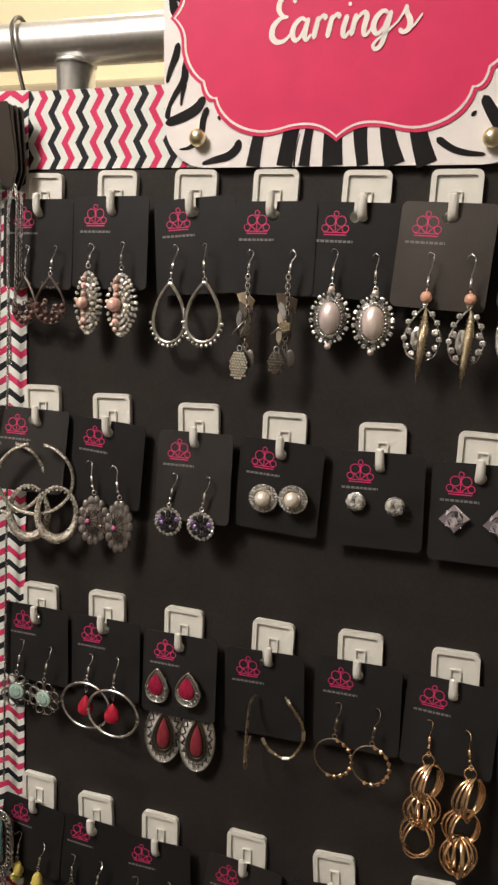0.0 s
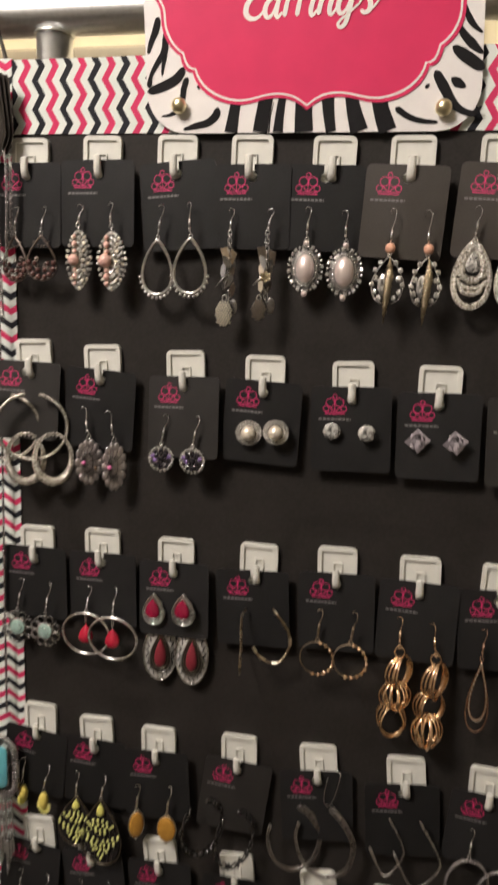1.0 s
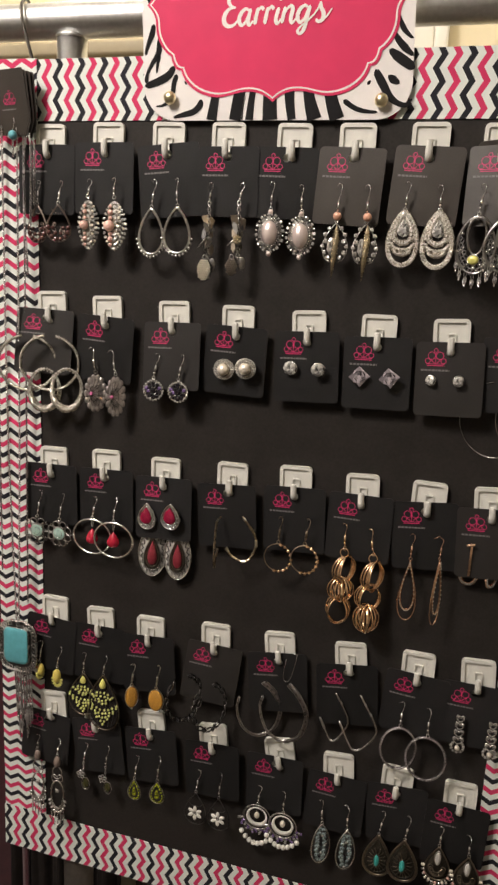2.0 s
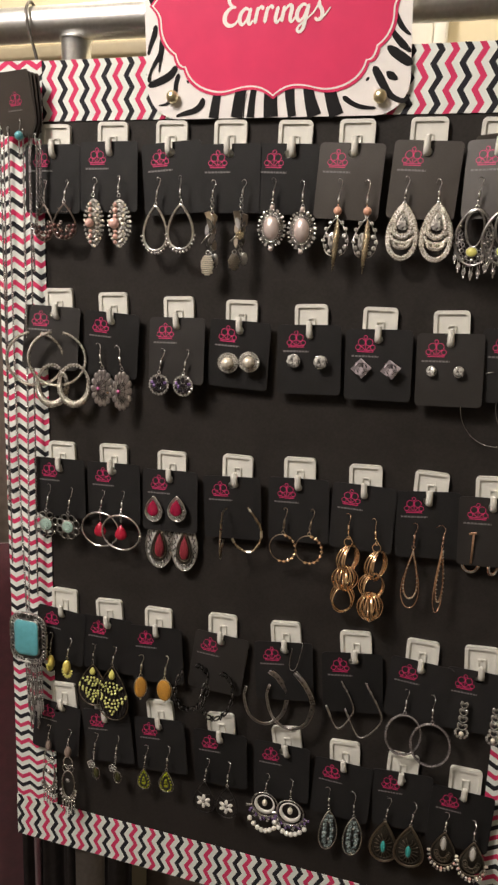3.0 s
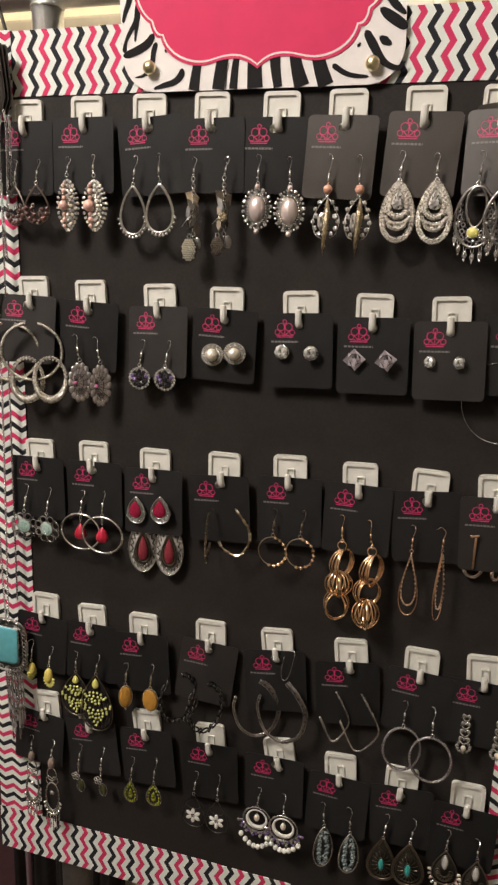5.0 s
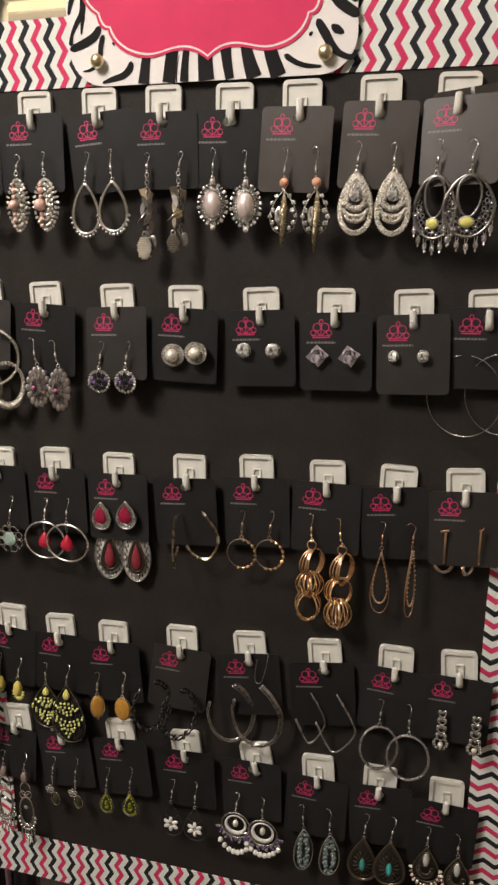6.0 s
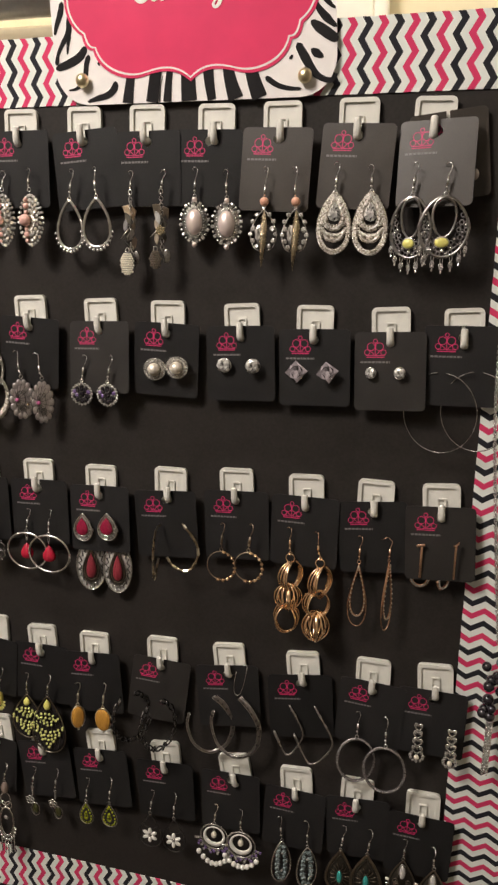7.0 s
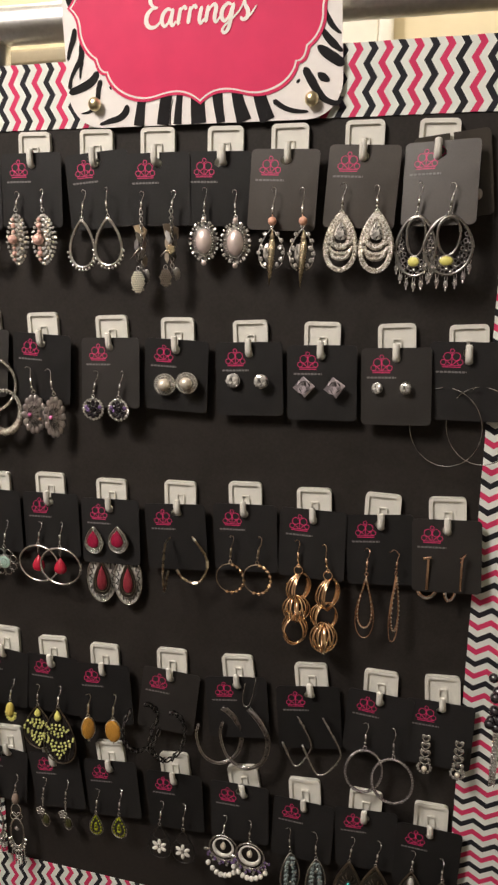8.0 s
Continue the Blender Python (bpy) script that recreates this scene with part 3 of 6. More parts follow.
def brush(bm, points, widths, taper=True, y=-0.00145):
    """A brush mark: a flat ribbon along a smooth line, thick and thin."""
    line = smooth_line([(x, 0, z) for x, z in points], 7)
    n = len(line)
    pairs = []
    for i, p in enumerate(line):
        t = (line[min(i + 1, n - 1)] - line[max(i - 1, 0)]).normalized()
        f = i / (n - 1) * (len(widths) - 1)
        k = min(int(f), len(widths) - 2)
        w = widths[k] + (widths[k + 1] - widths[k]) * (f - k)
        near = min((p - line[0]).length, (p - line[-1]).length)
        w *= min(1.0, math.sqrt(near / (0.5 * w) + 0.01)) if taper else 1.0
        s = Vector((t.z, 0, -t.x)) * w / 2
        pairs.append((bm.verts.new((p.x + s.x, y, p.z + s.z)), bm.verts.new((p.x - s.x, y, p.z - s.z))))
    for (a, b), (c, d) in zip(pairs, pairs[1:]):
        f = bm.faces.new((a, b, d, c))
        f.normal_update()
        if f.normal.y > 0:
            f.normal_flip()


def stroke(points, widths, taper=True):
    bm = bmesh.new()
    brush(bm, points, widths, taper)
    return part("zebra_stripe", bm, M_ZEBRA, sign, smooth=False)


# bars under the plaque
for x0, x1, w0, w1 in ((-0.0430, -0.0475, 0.0060, 0.0080), (-0.0240, -0.0285, 0.0090, 0.0090), (-0.0140, -0.0170, 0.0045, 0.0060), (-0.0010, -0.0005, 0.0105, 0.0110),
                       (0.0130, 0.0165, 0.0085, 0.0060), (0.0265, 0.0340, 0.0070, 0.0105), (0.0425, 0.0512, 0.0085, 0.0105)):
    stroke([(x0, -0.056), ((x0 + x1) / 2 - 0.0005, -0.0705), (x1, -0.0832)], [w0, (w0 + w1) / 2, w1 * 1.06], False)
stroke([(-0.0205, -0.066), (-0.0222, -0.074), (-0.0228, -0.0832)], [0.0004, 0.0007, 0.0010], False)
# the corners and the sides
stroke([(-0.0979, -0.0133), (-0.0992, -0.0206), (-0.1025, -0.0288), (-0.1043, -0.0354)], [0.0035, 0.0048, 0.0035, 0.0022])
stroke([(-0.0920, -0.0160), (-0.0927, -0.0271), (-0.0935, -0.0345), (-0.0983, -0.0415), (-0.1021, -0.0485), (-0.1034, -0.0557)], [0.0018, 0.0044, 0.0048, 0.0035, 0.0026, 0.0040])
stroke([(-0.0925, -0.0354), (-0.0938, -0.0416), (-0.0946, -0.0487)], [0.0035, 0.0026, 0.0013])
stroke([(-0.0796, -0.0437), (-0.0843, -0.0502), (-0.0921, -0.0543), (-0.1004, -0.0570), (-0.1044, -0.0578)], [0.0044, 0.0062, 0.0062, 0.0053, 0.0022])
stroke([(-0.0775, -0.0496), (-0.0797, -0.0566), (-0.0805, -0.0629), (-0.0833, -0.0688), (-0.0886, -0.0722), (-0.0946, -0.0729)], [0.0040, 0.0040, 0.0040, 0.0035, 0.0022, 0.0009])
stroke([(-0.0706, -0.0547), (-0.0691, -0.0573)], [0.0018, 0.0013])
stroke([(-0.0567, -0.0680), (-0.0579, -0.0730), (-0.0631, -0.0772), (-0.0713, -0.0792), (-0.0795, -0.0813)], [0.0040, 0.0053, 0.0048, 0.0040, 0.0018])
stroke([(-0.1034, 0.0139), (-0.1017, 0.0057), (-0.1001, -0.0009)], [0.0044, 0.0057, 0.0026])
stroke([(0.0549, -0.0698), (0.0630, -0.0751), (0.0709, -0.0776), (0.0808, -0.0785)], [0.0040, 0.0035, 0.0031, 0.0018])
stroke([(0.0766, -0.0494), (0.0820, -0.0581), (0.0877, -0.0668), (0.0932, -0.0716), (0.1004, -0.0737), (0.1050, -0.0695)], [0.0048, 0.0062, 0.0053, 0.0040, 0.0035, 0.0013])
stroke([(0.0862, -0.0536), (0.0901, -0.0564), (0.0950, -0.0592)], [0.0026, 0.0057, 0.0026])
stroke([(0.0855, -0.0362), (0.0908, -0.0402), (0.0973, -0.0446), (0.1047, -0.0494)], [0.0031, 0.0066, 0.0070, 0.0057])
stroke([(0.0868, -0.0230), (0.0910, -0.0296), (0.0965, -0.0354), (0.1031, -0.0410)], [0.0018, 0.0044, 0.0053, 0.0022])
stroke([(0.0900, -0.0133), (0.0940, -0.0221), (0.0986, -0.0272), (0.1020, -0.0296)], [0.0018, 0.0040, 0.0026, 0.0013])
stroke([(0.0716, -0.0595), (0.0739, -0.0568)], [0.0026, 0.0018])
for z in (0.012, 0.027, 0.043, 0.058):
    for s in (1, -1):
        stroke([(0.092 * s, z - 0.006), (0.097 * s, z), (0.1015 * s, z + 0.008)], [0.002, 0.008, 0.003])
for x in (-0.075, -0.055, -0.035, -0.015, 0.006, 0.027, 0.048, 0.069):
    stroke([(x, 0.064), (x * 1.03, 0.072), (x * 1.06, 0.0795)], [0.006, 0.009, 0.008])


# the word Earrings in joined script, letter by letter, in millimetres from the foot of the first letter
script = bmesh.new()
SCRIPT_AT, SCRIPT_LEAN = (-0.0415, -0.0177), 0.012
strokes_made = 0


def pen(points, widths):
    """One pen stroke of the script word."""
    global strokes_made
    strokes_made += 1
    placed = [(SCRIPT_AT[0] + 0.00094 * x, SCRIPT_AT[1] + 0.00091 * (z + SCRIPT_LEAN * x)) for x, z in points]
    brush(script, placed, [0.00092 * w for w in widths], True, -0.00215 - 0.00002 * strokes_made)


def bowl(x):
    """The round of an a or a g."""
    pen([(x + 8.4, 11.4), (x + 5.4, 12.8), (x + 1.6, 9.4), (x + 0.4, 4.2), (x + 2.6, 0.6), (x + 6.0, 3.6), (x + 8.8, 11.2)], [2.0, 2.4, 3.2, 3.4, 2.6, 1.8, 1.6])


def letter_r(x):
    pen([(x + 2.6, 13.4), (x + 1.2, 6.4), (x + 0.2, 0.4)], [2.6, 3.2, 3.0])
    pen([(x + 0.9, 5.0), (x + 2.6, 10.2), (x + 4.8, 13.2), (x + 6.4, 12.6), (x + 6.3, 10.6)], [1.3, 1.5, 2.2, 2.8, 2.6])


# E
pen([(14.6, 21.6), (13.4, 25.4), (9.4, 26.4), (5.4, 23.8), (4.8, 18.8), (7.4, 15.2), (11.0, 14.2)], [3.0, 2.2, 2.4, 3.2, 3.2, 2.2, 1.8])
pen([(11.0, 14.4), (6.2, 13.8), (2.0, 9.6), (1.4, 4.0), (4.6, 0.6), (9.6, 1.2), (14.4, 6.4)], [1.8, 2.4, 3.6, 3.8, 3.2, 2.2, 1.3])
# a
bowl(13.6)
pen([(23.4, 13.2), (21.8, 6.0), (21.6, 2.0), (23.0, 0.5), (25.6, 3.8)], [2.8, 3.2, 3.0, 2.2, 1.3])
# r r
letter_r(26.8)
letter_r(35.0)
# i
pen([(46.4, 12.8), (44.6, 6.0), (44.4, 2.0), (45.8, 0.5), (48.6, 4.2)], [3.0, 3.2, 3.0, 2.2, 1.3])
pen([(46.6, 17.6), (48.2, 19.0)], [3.4, 3.4])
# n
pen([(51.6, 13.0), (50.2, 6.0), (49.2, 0.4)], [2.8, 3.2, 3.0])
pen([(50.0, 5.4), (53.0, 10.8), (56.0, 13.0), (57.6, 10.6), (56.4, 4.4), (56.8, 0.8), (58.6, 1.0), (61.6, 5.4)], [1.5, 1.7, 2.6, 3.3, 3.2, 2.6, 1.8, 1.3])
# g
bowl(61.4)
pen([(71.4, 13.0), (69.4, 4.0), (67.4, -4.6), (64.4, -7.8), (62.4, -6.0), (64.4, -2.8), (70.0, 1.6), (75.6, 6.6)], [2.8, 3.2, 3.0, 2.4, 2.2, 1.6, 1.4, 1.3])
# s
pen([(74.4, 5.0), (78.0, 10.6), (80.0, 15.2)], [1.3, 1.5, 2.0])
pen([(79.8, 15.0), (80.0, 11.0), (82.2, 6.6), (81.8, 2.0), (78.6, 0.4), (76.4, 2.6)], [2.0, 2.8, 3.4, 3.2, 2.4, 2.6])
pen([(80.6, 0.9), (85.0, 4.2), (89.0, 9.8)], [1.6, 1.5, 1.1])
part("lettering", script, M_LETTER, sign, "white joined script word Earrings", smooth=False)

push_pin = thing("push_pin", 0.1470, -0.0014, 1.6186, "round gold push pin holding the zebra sign", "push pin", "pins in the sign")
ball("head", push_pin, M_BRASS, 0, 0, 0.0050, -0.0042, ry=0.0042, fine=True)
bm = bmesh.new()
bmesh.ops.create_cone(bm, cap_ends=True, segments=18, radius1=0.0032, radius2=0.0032, depth=0.0016, matrix=pose(0, -0.0006, 0, 90))
part("collar", bm, M_BRASS, push_pin)
copy_thing(push_pin, pose(0.3118, -0.0014, 1.6150))


# ---- white adhesive hooks ----
def first_hook():
    hook = thing("adhesive_hook", 0, 0, 0, "white plastic adhesive hook stuck to the black board", "hook", "hooks on the board")
    plate = part("plate", slab(round_rect(0, -0.0150, 0.0270, 0.0300, 0.0036), 0.0008, 0.0021), M_PLASTIC, hook, smooth=False)
    part("rim", frame_slab(round_rect(0, -0.0150, 0.0272, 0.0302, 0.0037), round_rect(0, -0.0150, 0.0214, 0.0244, 0.0014), -0.0009, 0.0019), M_PLASTIC, plate, "raised rim", smooth=False)
    part("socket", frame_slab(round_rect(0.0002, -0.0165, 0.0064, 0.0110, 0.0006, 2), round_rect(0.0002, -0.0165, 0.0048, 0.0094, 0.0004, 2), -0.0006, 0.0016), M_PLASTIC, plate, "small upright socket", smooth=False)
    line = smooth_line([(0, 0.0010, -0.0250), (0, -0.0028, -0.0262), (0, -0.0062, -0.0252), (0, -0.0080, -0.0222), (0, -0.0084, -0.0180), (0, -0.0083, -0.0146), (0, -0.0082, -0.0132)], 5)
    n = len(line)
    bm = bmesh.new()
    rings = []
    for i, p in enumerate(line):
        t = (line[min(i + 1, n - 1)] - line[max(i - 1, 0)]).normalized()
        up = Vector((1, 0, 0)).cross(t).normalized()
        w = 0.0030 - 0.0007 * i / n if i < n - 4 else 0.0023 * math.sqrt((n - 1 - i) / 4 + 0.02)
        rings.append([bm.verts.new(p + Vector((1, 0, 0)) * w * math.cos(2 * math.pi * k / 12) + up * min(w, 0.0021) * math.sin(2 * math.pi * k / 12)) for k in range(12)])
    for a, c in zip(rings, rings[1:]):
        for k in range(12):
            bm.faces.new((a[k], a[(k + 1) % 12], c[(k + 1) % 12], c[k]))
    bm.faces.new(rings[0][::-1]), bm.faces.new(rings[-1])
    bmesh.ops.recalc_face_normals(bm, faces=bm.faces)
    part("arm", bm, M_PLASTIC, hook, "curved hook arm")
    return hook


HOOK_ROWS = (
    ((0.0388, 1.6007, -0.7), (0.0922, 1.6018, -0.7), (0.1451, 1.6019, -0.7), (0.1953, 1.6017, -0.8), (0.2482, 1.6006, -0.7), (0.2961, 1.6006, 0.0), (0.3492, 1.601, 0.0), (0.3999, 1.6001, -1.5)),
    ((0.0383, 1.4646, 2.7), (0.0916, 1.4634, 2.8), (0.1532, 1.4627, 2.9), (0.2096, 1.4624, 1.1), (0.2682, 1.4619, 3.1), (0.3241, 1.4622, 0.4), (0.3782, 1.4624, 3.2), (0.4285, 1.4631, 3.3)),
    ((0.0388, 1.3245, 1.8), (0.0919, 1.3277, 1.8), (0.1495, 1.3271, 1.1), (0.2111, 1.3303, 0.4), (0.2659, 1.3341, 2.5), (0.3217, 1.334, 2.7), (0.3755, 1.3343, -1.0), (0.4223, 1.3356, 4.3)),
    ((0.0391, 1.1771, 0.7), (0.0866, 1.1741, 4.1), (0.1383, 1.1742, 2.2), (0.202, 1.1791, 2.3), (0.2608, 1.1822, 6.2), (0.3235, 1.1845, 6.4), (0.3814, 1.1869, 0.0), (0.4285, 1.19, 4.1)),
    ((0.0355, 1.0745, 4.7), (0.083, 1.0722, 6.3), (0.1403, 1.0777, 6.8), (0.2028, 1.0777, 6.6), (0.2662, 1.078, 9.9), (0.3217, 1.0762, 4.1), (0.3745, 1.0761, -1.1), (0.4277, 1.0745, 0.6)),
)
hook = None
for row in HOOK_ROWS:
    for x, z, turn in row:
        if hook is None:
            hook = first_hook()
            hook.matrix_basis = pose(x, 0, z, 0, -turn, 0)
        else:
            copy_thing(hook, pose(x, 0, z, 0, -turn, 0))


# ---- black earring cards ----
CARD_W, CARD_H = 0.0525, 0.0562


def card_line(w, h, r, cut=0.0):
    """A card with rounded corners and a half-round slot in the top edge for the hook."""
    pts = []
    for sx, zz, a in ((1, -r, 0), (-1, -r, 90), (-1, -h + r, 180), (1, -h + r, 270)):
        for k in range(6):
            t = radians(a + 18 * k)
            pts.append((sx * (w / 2 - r) + r * math.cos(t), zz + r * math.sin(t)))
        if a == 0:
            pts += [(0.0011, 0), (0.0011, -0.0050)] + [(0.0031 * math.cos(radians(q)), -0.0078 - 0.0031 * math.sin(radians(q))) for q in (-60, -30, 0, 30, 60, 90, 120, 150, 180, 210, 240)] + [(-0.0011, -0.0050), (-0.0011, 0)]
    return pts


def ring_flat(bm, cx, cz, r, w, y, n=16):
    a = [bm.verts.new((cx + r * math.cos(2 * math.pi * k / n), y, cz + r * math.sin(2 * math.pi * k / n))) for k in range(n)]
    b = [bm.verts.new((cx + (r - w) * math.cos(2 * math.pi * k / n), y, cz + (r - w) * math.sin(2 * math.pi * k / n))) for k in range(n)]
    for k in range(n):
        bm.faces.new((a[k], b[k], b[(k + 1) % n], a[(k + 1) % n]))


def line_flat(bm, x0, z0, x1, z1, w, y):
    """A thin printed line."""
    d = Vector((x1 - x0, 0, z1 - z0)).normalized()
    s = Vector((d.z, 0, -d.x)) * w / 2
    a, b = Vector((x0, y, z0)), Vector((x1, y, z1))
    bm.faces.new([bm.verts.new(p) for p in (a + s, a - s, b - s, b + s)])


def printed(bm, name, ink):
    """The mesh of a flat print, all of it facing the front."""
    bmesh.ops.recalc_face_normals(bm, faces=bm.faces)
    for f in bm.faces:
        if f.normal.y > 0:
            f.normal_flip()
    return mesh_of(bm, name, ink, smooth=False)


def mark_mesh(cx, cz, k=1.0):
    """A plain pink emblem: five rings fanned out over a double bar."""
    bm = bmesh.new()
    for x, z, r in ((0, 0.0064, 0.0016), (-0.0030, 0.0024, 0.0030), (0.0030, 0.0024, 0.0030), (-0.0058, -0.0016, 0.0021), (0.0058, -0.0016, 0.0021)):
        ring_flat(bm, cx + x * k, cz + z * k, r * k, 0.00044 * k, -0.00012, 20)
    line_flat(bm, cx, cz + 0.0049 * k, cx, cz - 0.0036 * k, 0.00044 * k, -0.00014)
    for s in (-1, 1):
        line_flat(bm, cx + s * 0.0006 * k, cz - 0.0034 * k, cx + s * 0.0037 * k, cz - 0.0004 * k, 0.0005 * k, -0.00016)
    line_flat(bm, cx - 0.0066 * k, cz - 0.0038 * k, cx + 0.0066 * k, cz - 0.0038 * k, 0.00045 * k, -0.00018)
    line_flat(bm, cx - 0.0064 * k, cz - 0.0050 * k, cx + 0.0064 * k, cz - 0.0050 * k, 0.0006 * k, -0.00012)
    return printed(bm, "pink_emblem", M_PINK_INK)


def word_mesh(cx, cz, k=1.0):
    """A row of plain small bars in place of the small print."""
    bm = bmesh.new()
    x = cx - 0.0122 * k
    for w in (2.2, 2.3, 2.1, 2.3, 1.3, 2.2, 1.9, 1.9, 0.6):
        line_flat(bm, x, cz, x + 0.001 * w * k, cz, 0.0014 * k, -0.00012)
        x += (w + 0.55) * 0.001 * k
    return printed(bm, "grey_print", M_GREY_INK)


CARD_ME = mesh_of(slab(card_line(CARD_W, CARD_H, 0.0035), 0, 0.0006), "card", M_CARD, smooth=False)
CARD_SHORT = mesh_of(slab(card_line(0.0500, 0.0525, 0.0035), 0, 0.0006), "card", M_CARD, smooth=False)
CARD_SOFT_SHEEN = mesh_of(slab(card_line(0.0505, 0.0560, 0.0035), 0, 0.0006), "card", M_CARD_SOFT_SHEEN, smooth=False)
CARD_SHEEN = mesh_of(slab(card_line(0.0505, 0.0560, 0.0035), 0, 0.0006), "card", M_CARD_SHEEN, smooth=False)
MARK_ME, WORD_ME = mark_mesh(-0.0105, -0.0128), word_mesh(-0.0090, -0.0214)


def earring_card(x, y, z, turn, lean, yaw, label, me=None):
    """A card that hangs on its hook: turned in its plane, leaning back at the foot, twisted a little."""
    card = new("earring_card", me or CARD_ME)
    card.matrix_basis = pose(x, y, z, lean, -turn, yaw)
    tagged(card, label, "earring card", "cards on the board")
    shared("emblem", MARK_ME, card, Matrix())
    shared("print", WORD_ME, card, Matrix())
    return card


CARD_ROWS = (
    ((0.0373, 1.5842, 0.2), (0.0907, 1.5859, 0.6), (0.1459, 1.5851, 5.6), (0.1971, 1.5832, 0.7), (0.2437, 1.583, -1.3), (0.2943, 1.5829, -2.6), (0.3505, 1.5842, -3.2), (0.4024, 1.585, 1.4)),
    ((0.0355, 1.449, -2.0), (0.0933, 1.4463, -3.1), (0.1544, 1.4454, 2.3), (0.2105, 1.4457, -1.9), (0.2684, 1.4457, 3.1), (0.3246, 1.4453, 2.3), (0.3791, 1.4454, 3.3), (0.4285, 1.4512, 1.0)),
    ((0.0381, 1.3094, 1.8), (0.0943, 1.3114, 2.1), (0.1495, 1.3107, 2.4), (0.2074, 1.312, 4.3), (0.2668, 1.3171, 3.1), (0.3228, 1.3181, -0.6), (0.3727, 1.3186, 6.3), (0.4229, 1.3198, 3.8)),
    ((0.039, 1.158, -5.0), (0.0884, 1.1577, 0.6), (0.1377, 1.1575, 5.2), (0.204, 1.1612, -7.2), (0.261, 1.1652, 5.5), (0.3225, 1.1662, 5.5), (0.3829, 1.17, -4.4), (0.4288, 1.17, -0.9)),
    ((0.0317, 1.0541, -4.9), (0.0851, 1.0582, 8.2), (0.1417, 1.0609, 7.3), (0.2049, 1.0616, 3.6), (0.2652, 1.0625, 1.8), (0.3234, 1.0585, -2.3), (0.3749, 1.0608, 4.3), (0.4276, 1.0562, -2.2)),
)
LEAN = {(0, 7): -8.0, (0, 6): -4.0, (0, 5): -3.2, (0, 0): -1.5, (0, 1): -1.4, (0, 2): -0.8, (0, 3): 0.3, (0, 4): -0.2, (1, 0): -8.0, (1, 2): -6.0, (1, 6): -4.0, (2, 2): -3.0, (2, 7): -4.0, (3, 3): -4.0}
YAW = {(0, 7): -9.0, (0, 5): -3.0, (0, 6): -4.0, (1, 0): 12.0, (1, 2): -1.0, (1, 6): -3.0, (3, 3): 6.0, (3, 4): 6.0, (3, 5): 6.0}
for j, row in enumerate(CARD_ROWS):
    for i, (x, z, turn) in enumerate(row):
        # Cards listed here take the lighter colour that stands for sheen.
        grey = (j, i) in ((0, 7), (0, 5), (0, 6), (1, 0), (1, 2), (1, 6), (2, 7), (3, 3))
        label = "glossy black earring card with a pink emblem, its sheen put into the colour" if grey else "black earring card with a pink emblem, hung on a white hook"
        earring_card(x, -0.0044 - 0.0009 * ((i + j) % 2), z, turn * 0.85, LEAN.get((j, i), -0.4 - 0.5 * (i % 3)), YAW.get((j, i), 0.0), label, (CARD_SHEEN if j == 0 else CARD_SOFT_SHEEN) if grey else (CARD_SHORT if i in (3, 4) and j == 0 else None))
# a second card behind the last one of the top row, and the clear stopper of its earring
spare = earring_card(0.4075, -0.0016, 1.5905, 7.0, 1.0, 0.0, "spare black earring card tucked behind another card", CARD_SHEEN)
stopper = thing("earring_stopper", 0.4275, -0.0030, 1.5505, "clear rubber earring stopper beside a card", "stopper")
ball("body", stopper, CLEAR, 0, 0, 0.0030, 0, rz=0.0038, fine=True)


# ---- earrings: each one hangs by its wire from a hole in its card ----
def earring(name, spec, label, side, twist=0.0, wire=SILVER, y=-0.0098, gap=0.0030):
    """The thing, with its origin at the top of the drop, and its ear wire. spec: hole x, hole z, drop x, drop top, drop foot, width."""
    hx, hz, cx, zt, zb, w = spec
    root = thing(name, cx, y - gap * side, zt, label, "earring", "earrings on cards", rz=twist)
    if wire is not None:
        a = hz - zt
        dx = hx - cx
        back = 0.0045 + gap * side
        line = smooth_line([(dx - 0.0010, back, a - 0.0022), (dx - 0.0013, back - 0.003, a - 0.0004), (dx + 0.0002, back - 0.0042, a + 0.0009), (dx + 0.0020, back * 0.3, a - 0.0002),
                            (dx + 0.0025, 0, a - 0.0022), (dx * 0.9 + 0.0019, 0, a * 0.76), (dx * 0.6 + 0.0006, 0, a * 0.60), (dx * 0.3 + 0.0001, 0, a * 0.34), (0, 0, 0.0022)], 5)
        part("ear_wire", tube(line, 0.00031, sides=6), wire, root, "bent wire ear hook")
        part("coil", tube([(dx * 0.6 + 0.0006, 0, a * 0.58), (dx * 0.36 + 0.0002, 0, a * 0.31)], 0.00092, sides=8), wire, root, "tiny wire coil")
        ball("coil_bead", root, wire, dx * 0.3 + 0.0001, a * 0.26, 0.00105)
        part("jump_ring", tube(oval(0, 0.0013, 0.0013, 0.0015, n=14), 0.00036, True, 5), wire, root)
    return root, w, zt - zb


CARRIERS = ("frame", "plate", "back_plate", "outer_rim", "hoop", "rim", "ring", "cup", "outer_drop", "setting", "bar")
PIECES = ("bead", "crystal", "knob", "grain", "bump", "notch", "curl", "filigree_bead", "prong", "gold_bead", "joint", "jet", "shell_chip", "bezel", "link", "dangle", "groove", "eyelet", "arc", "wire", "zigzag", "inner_rim")


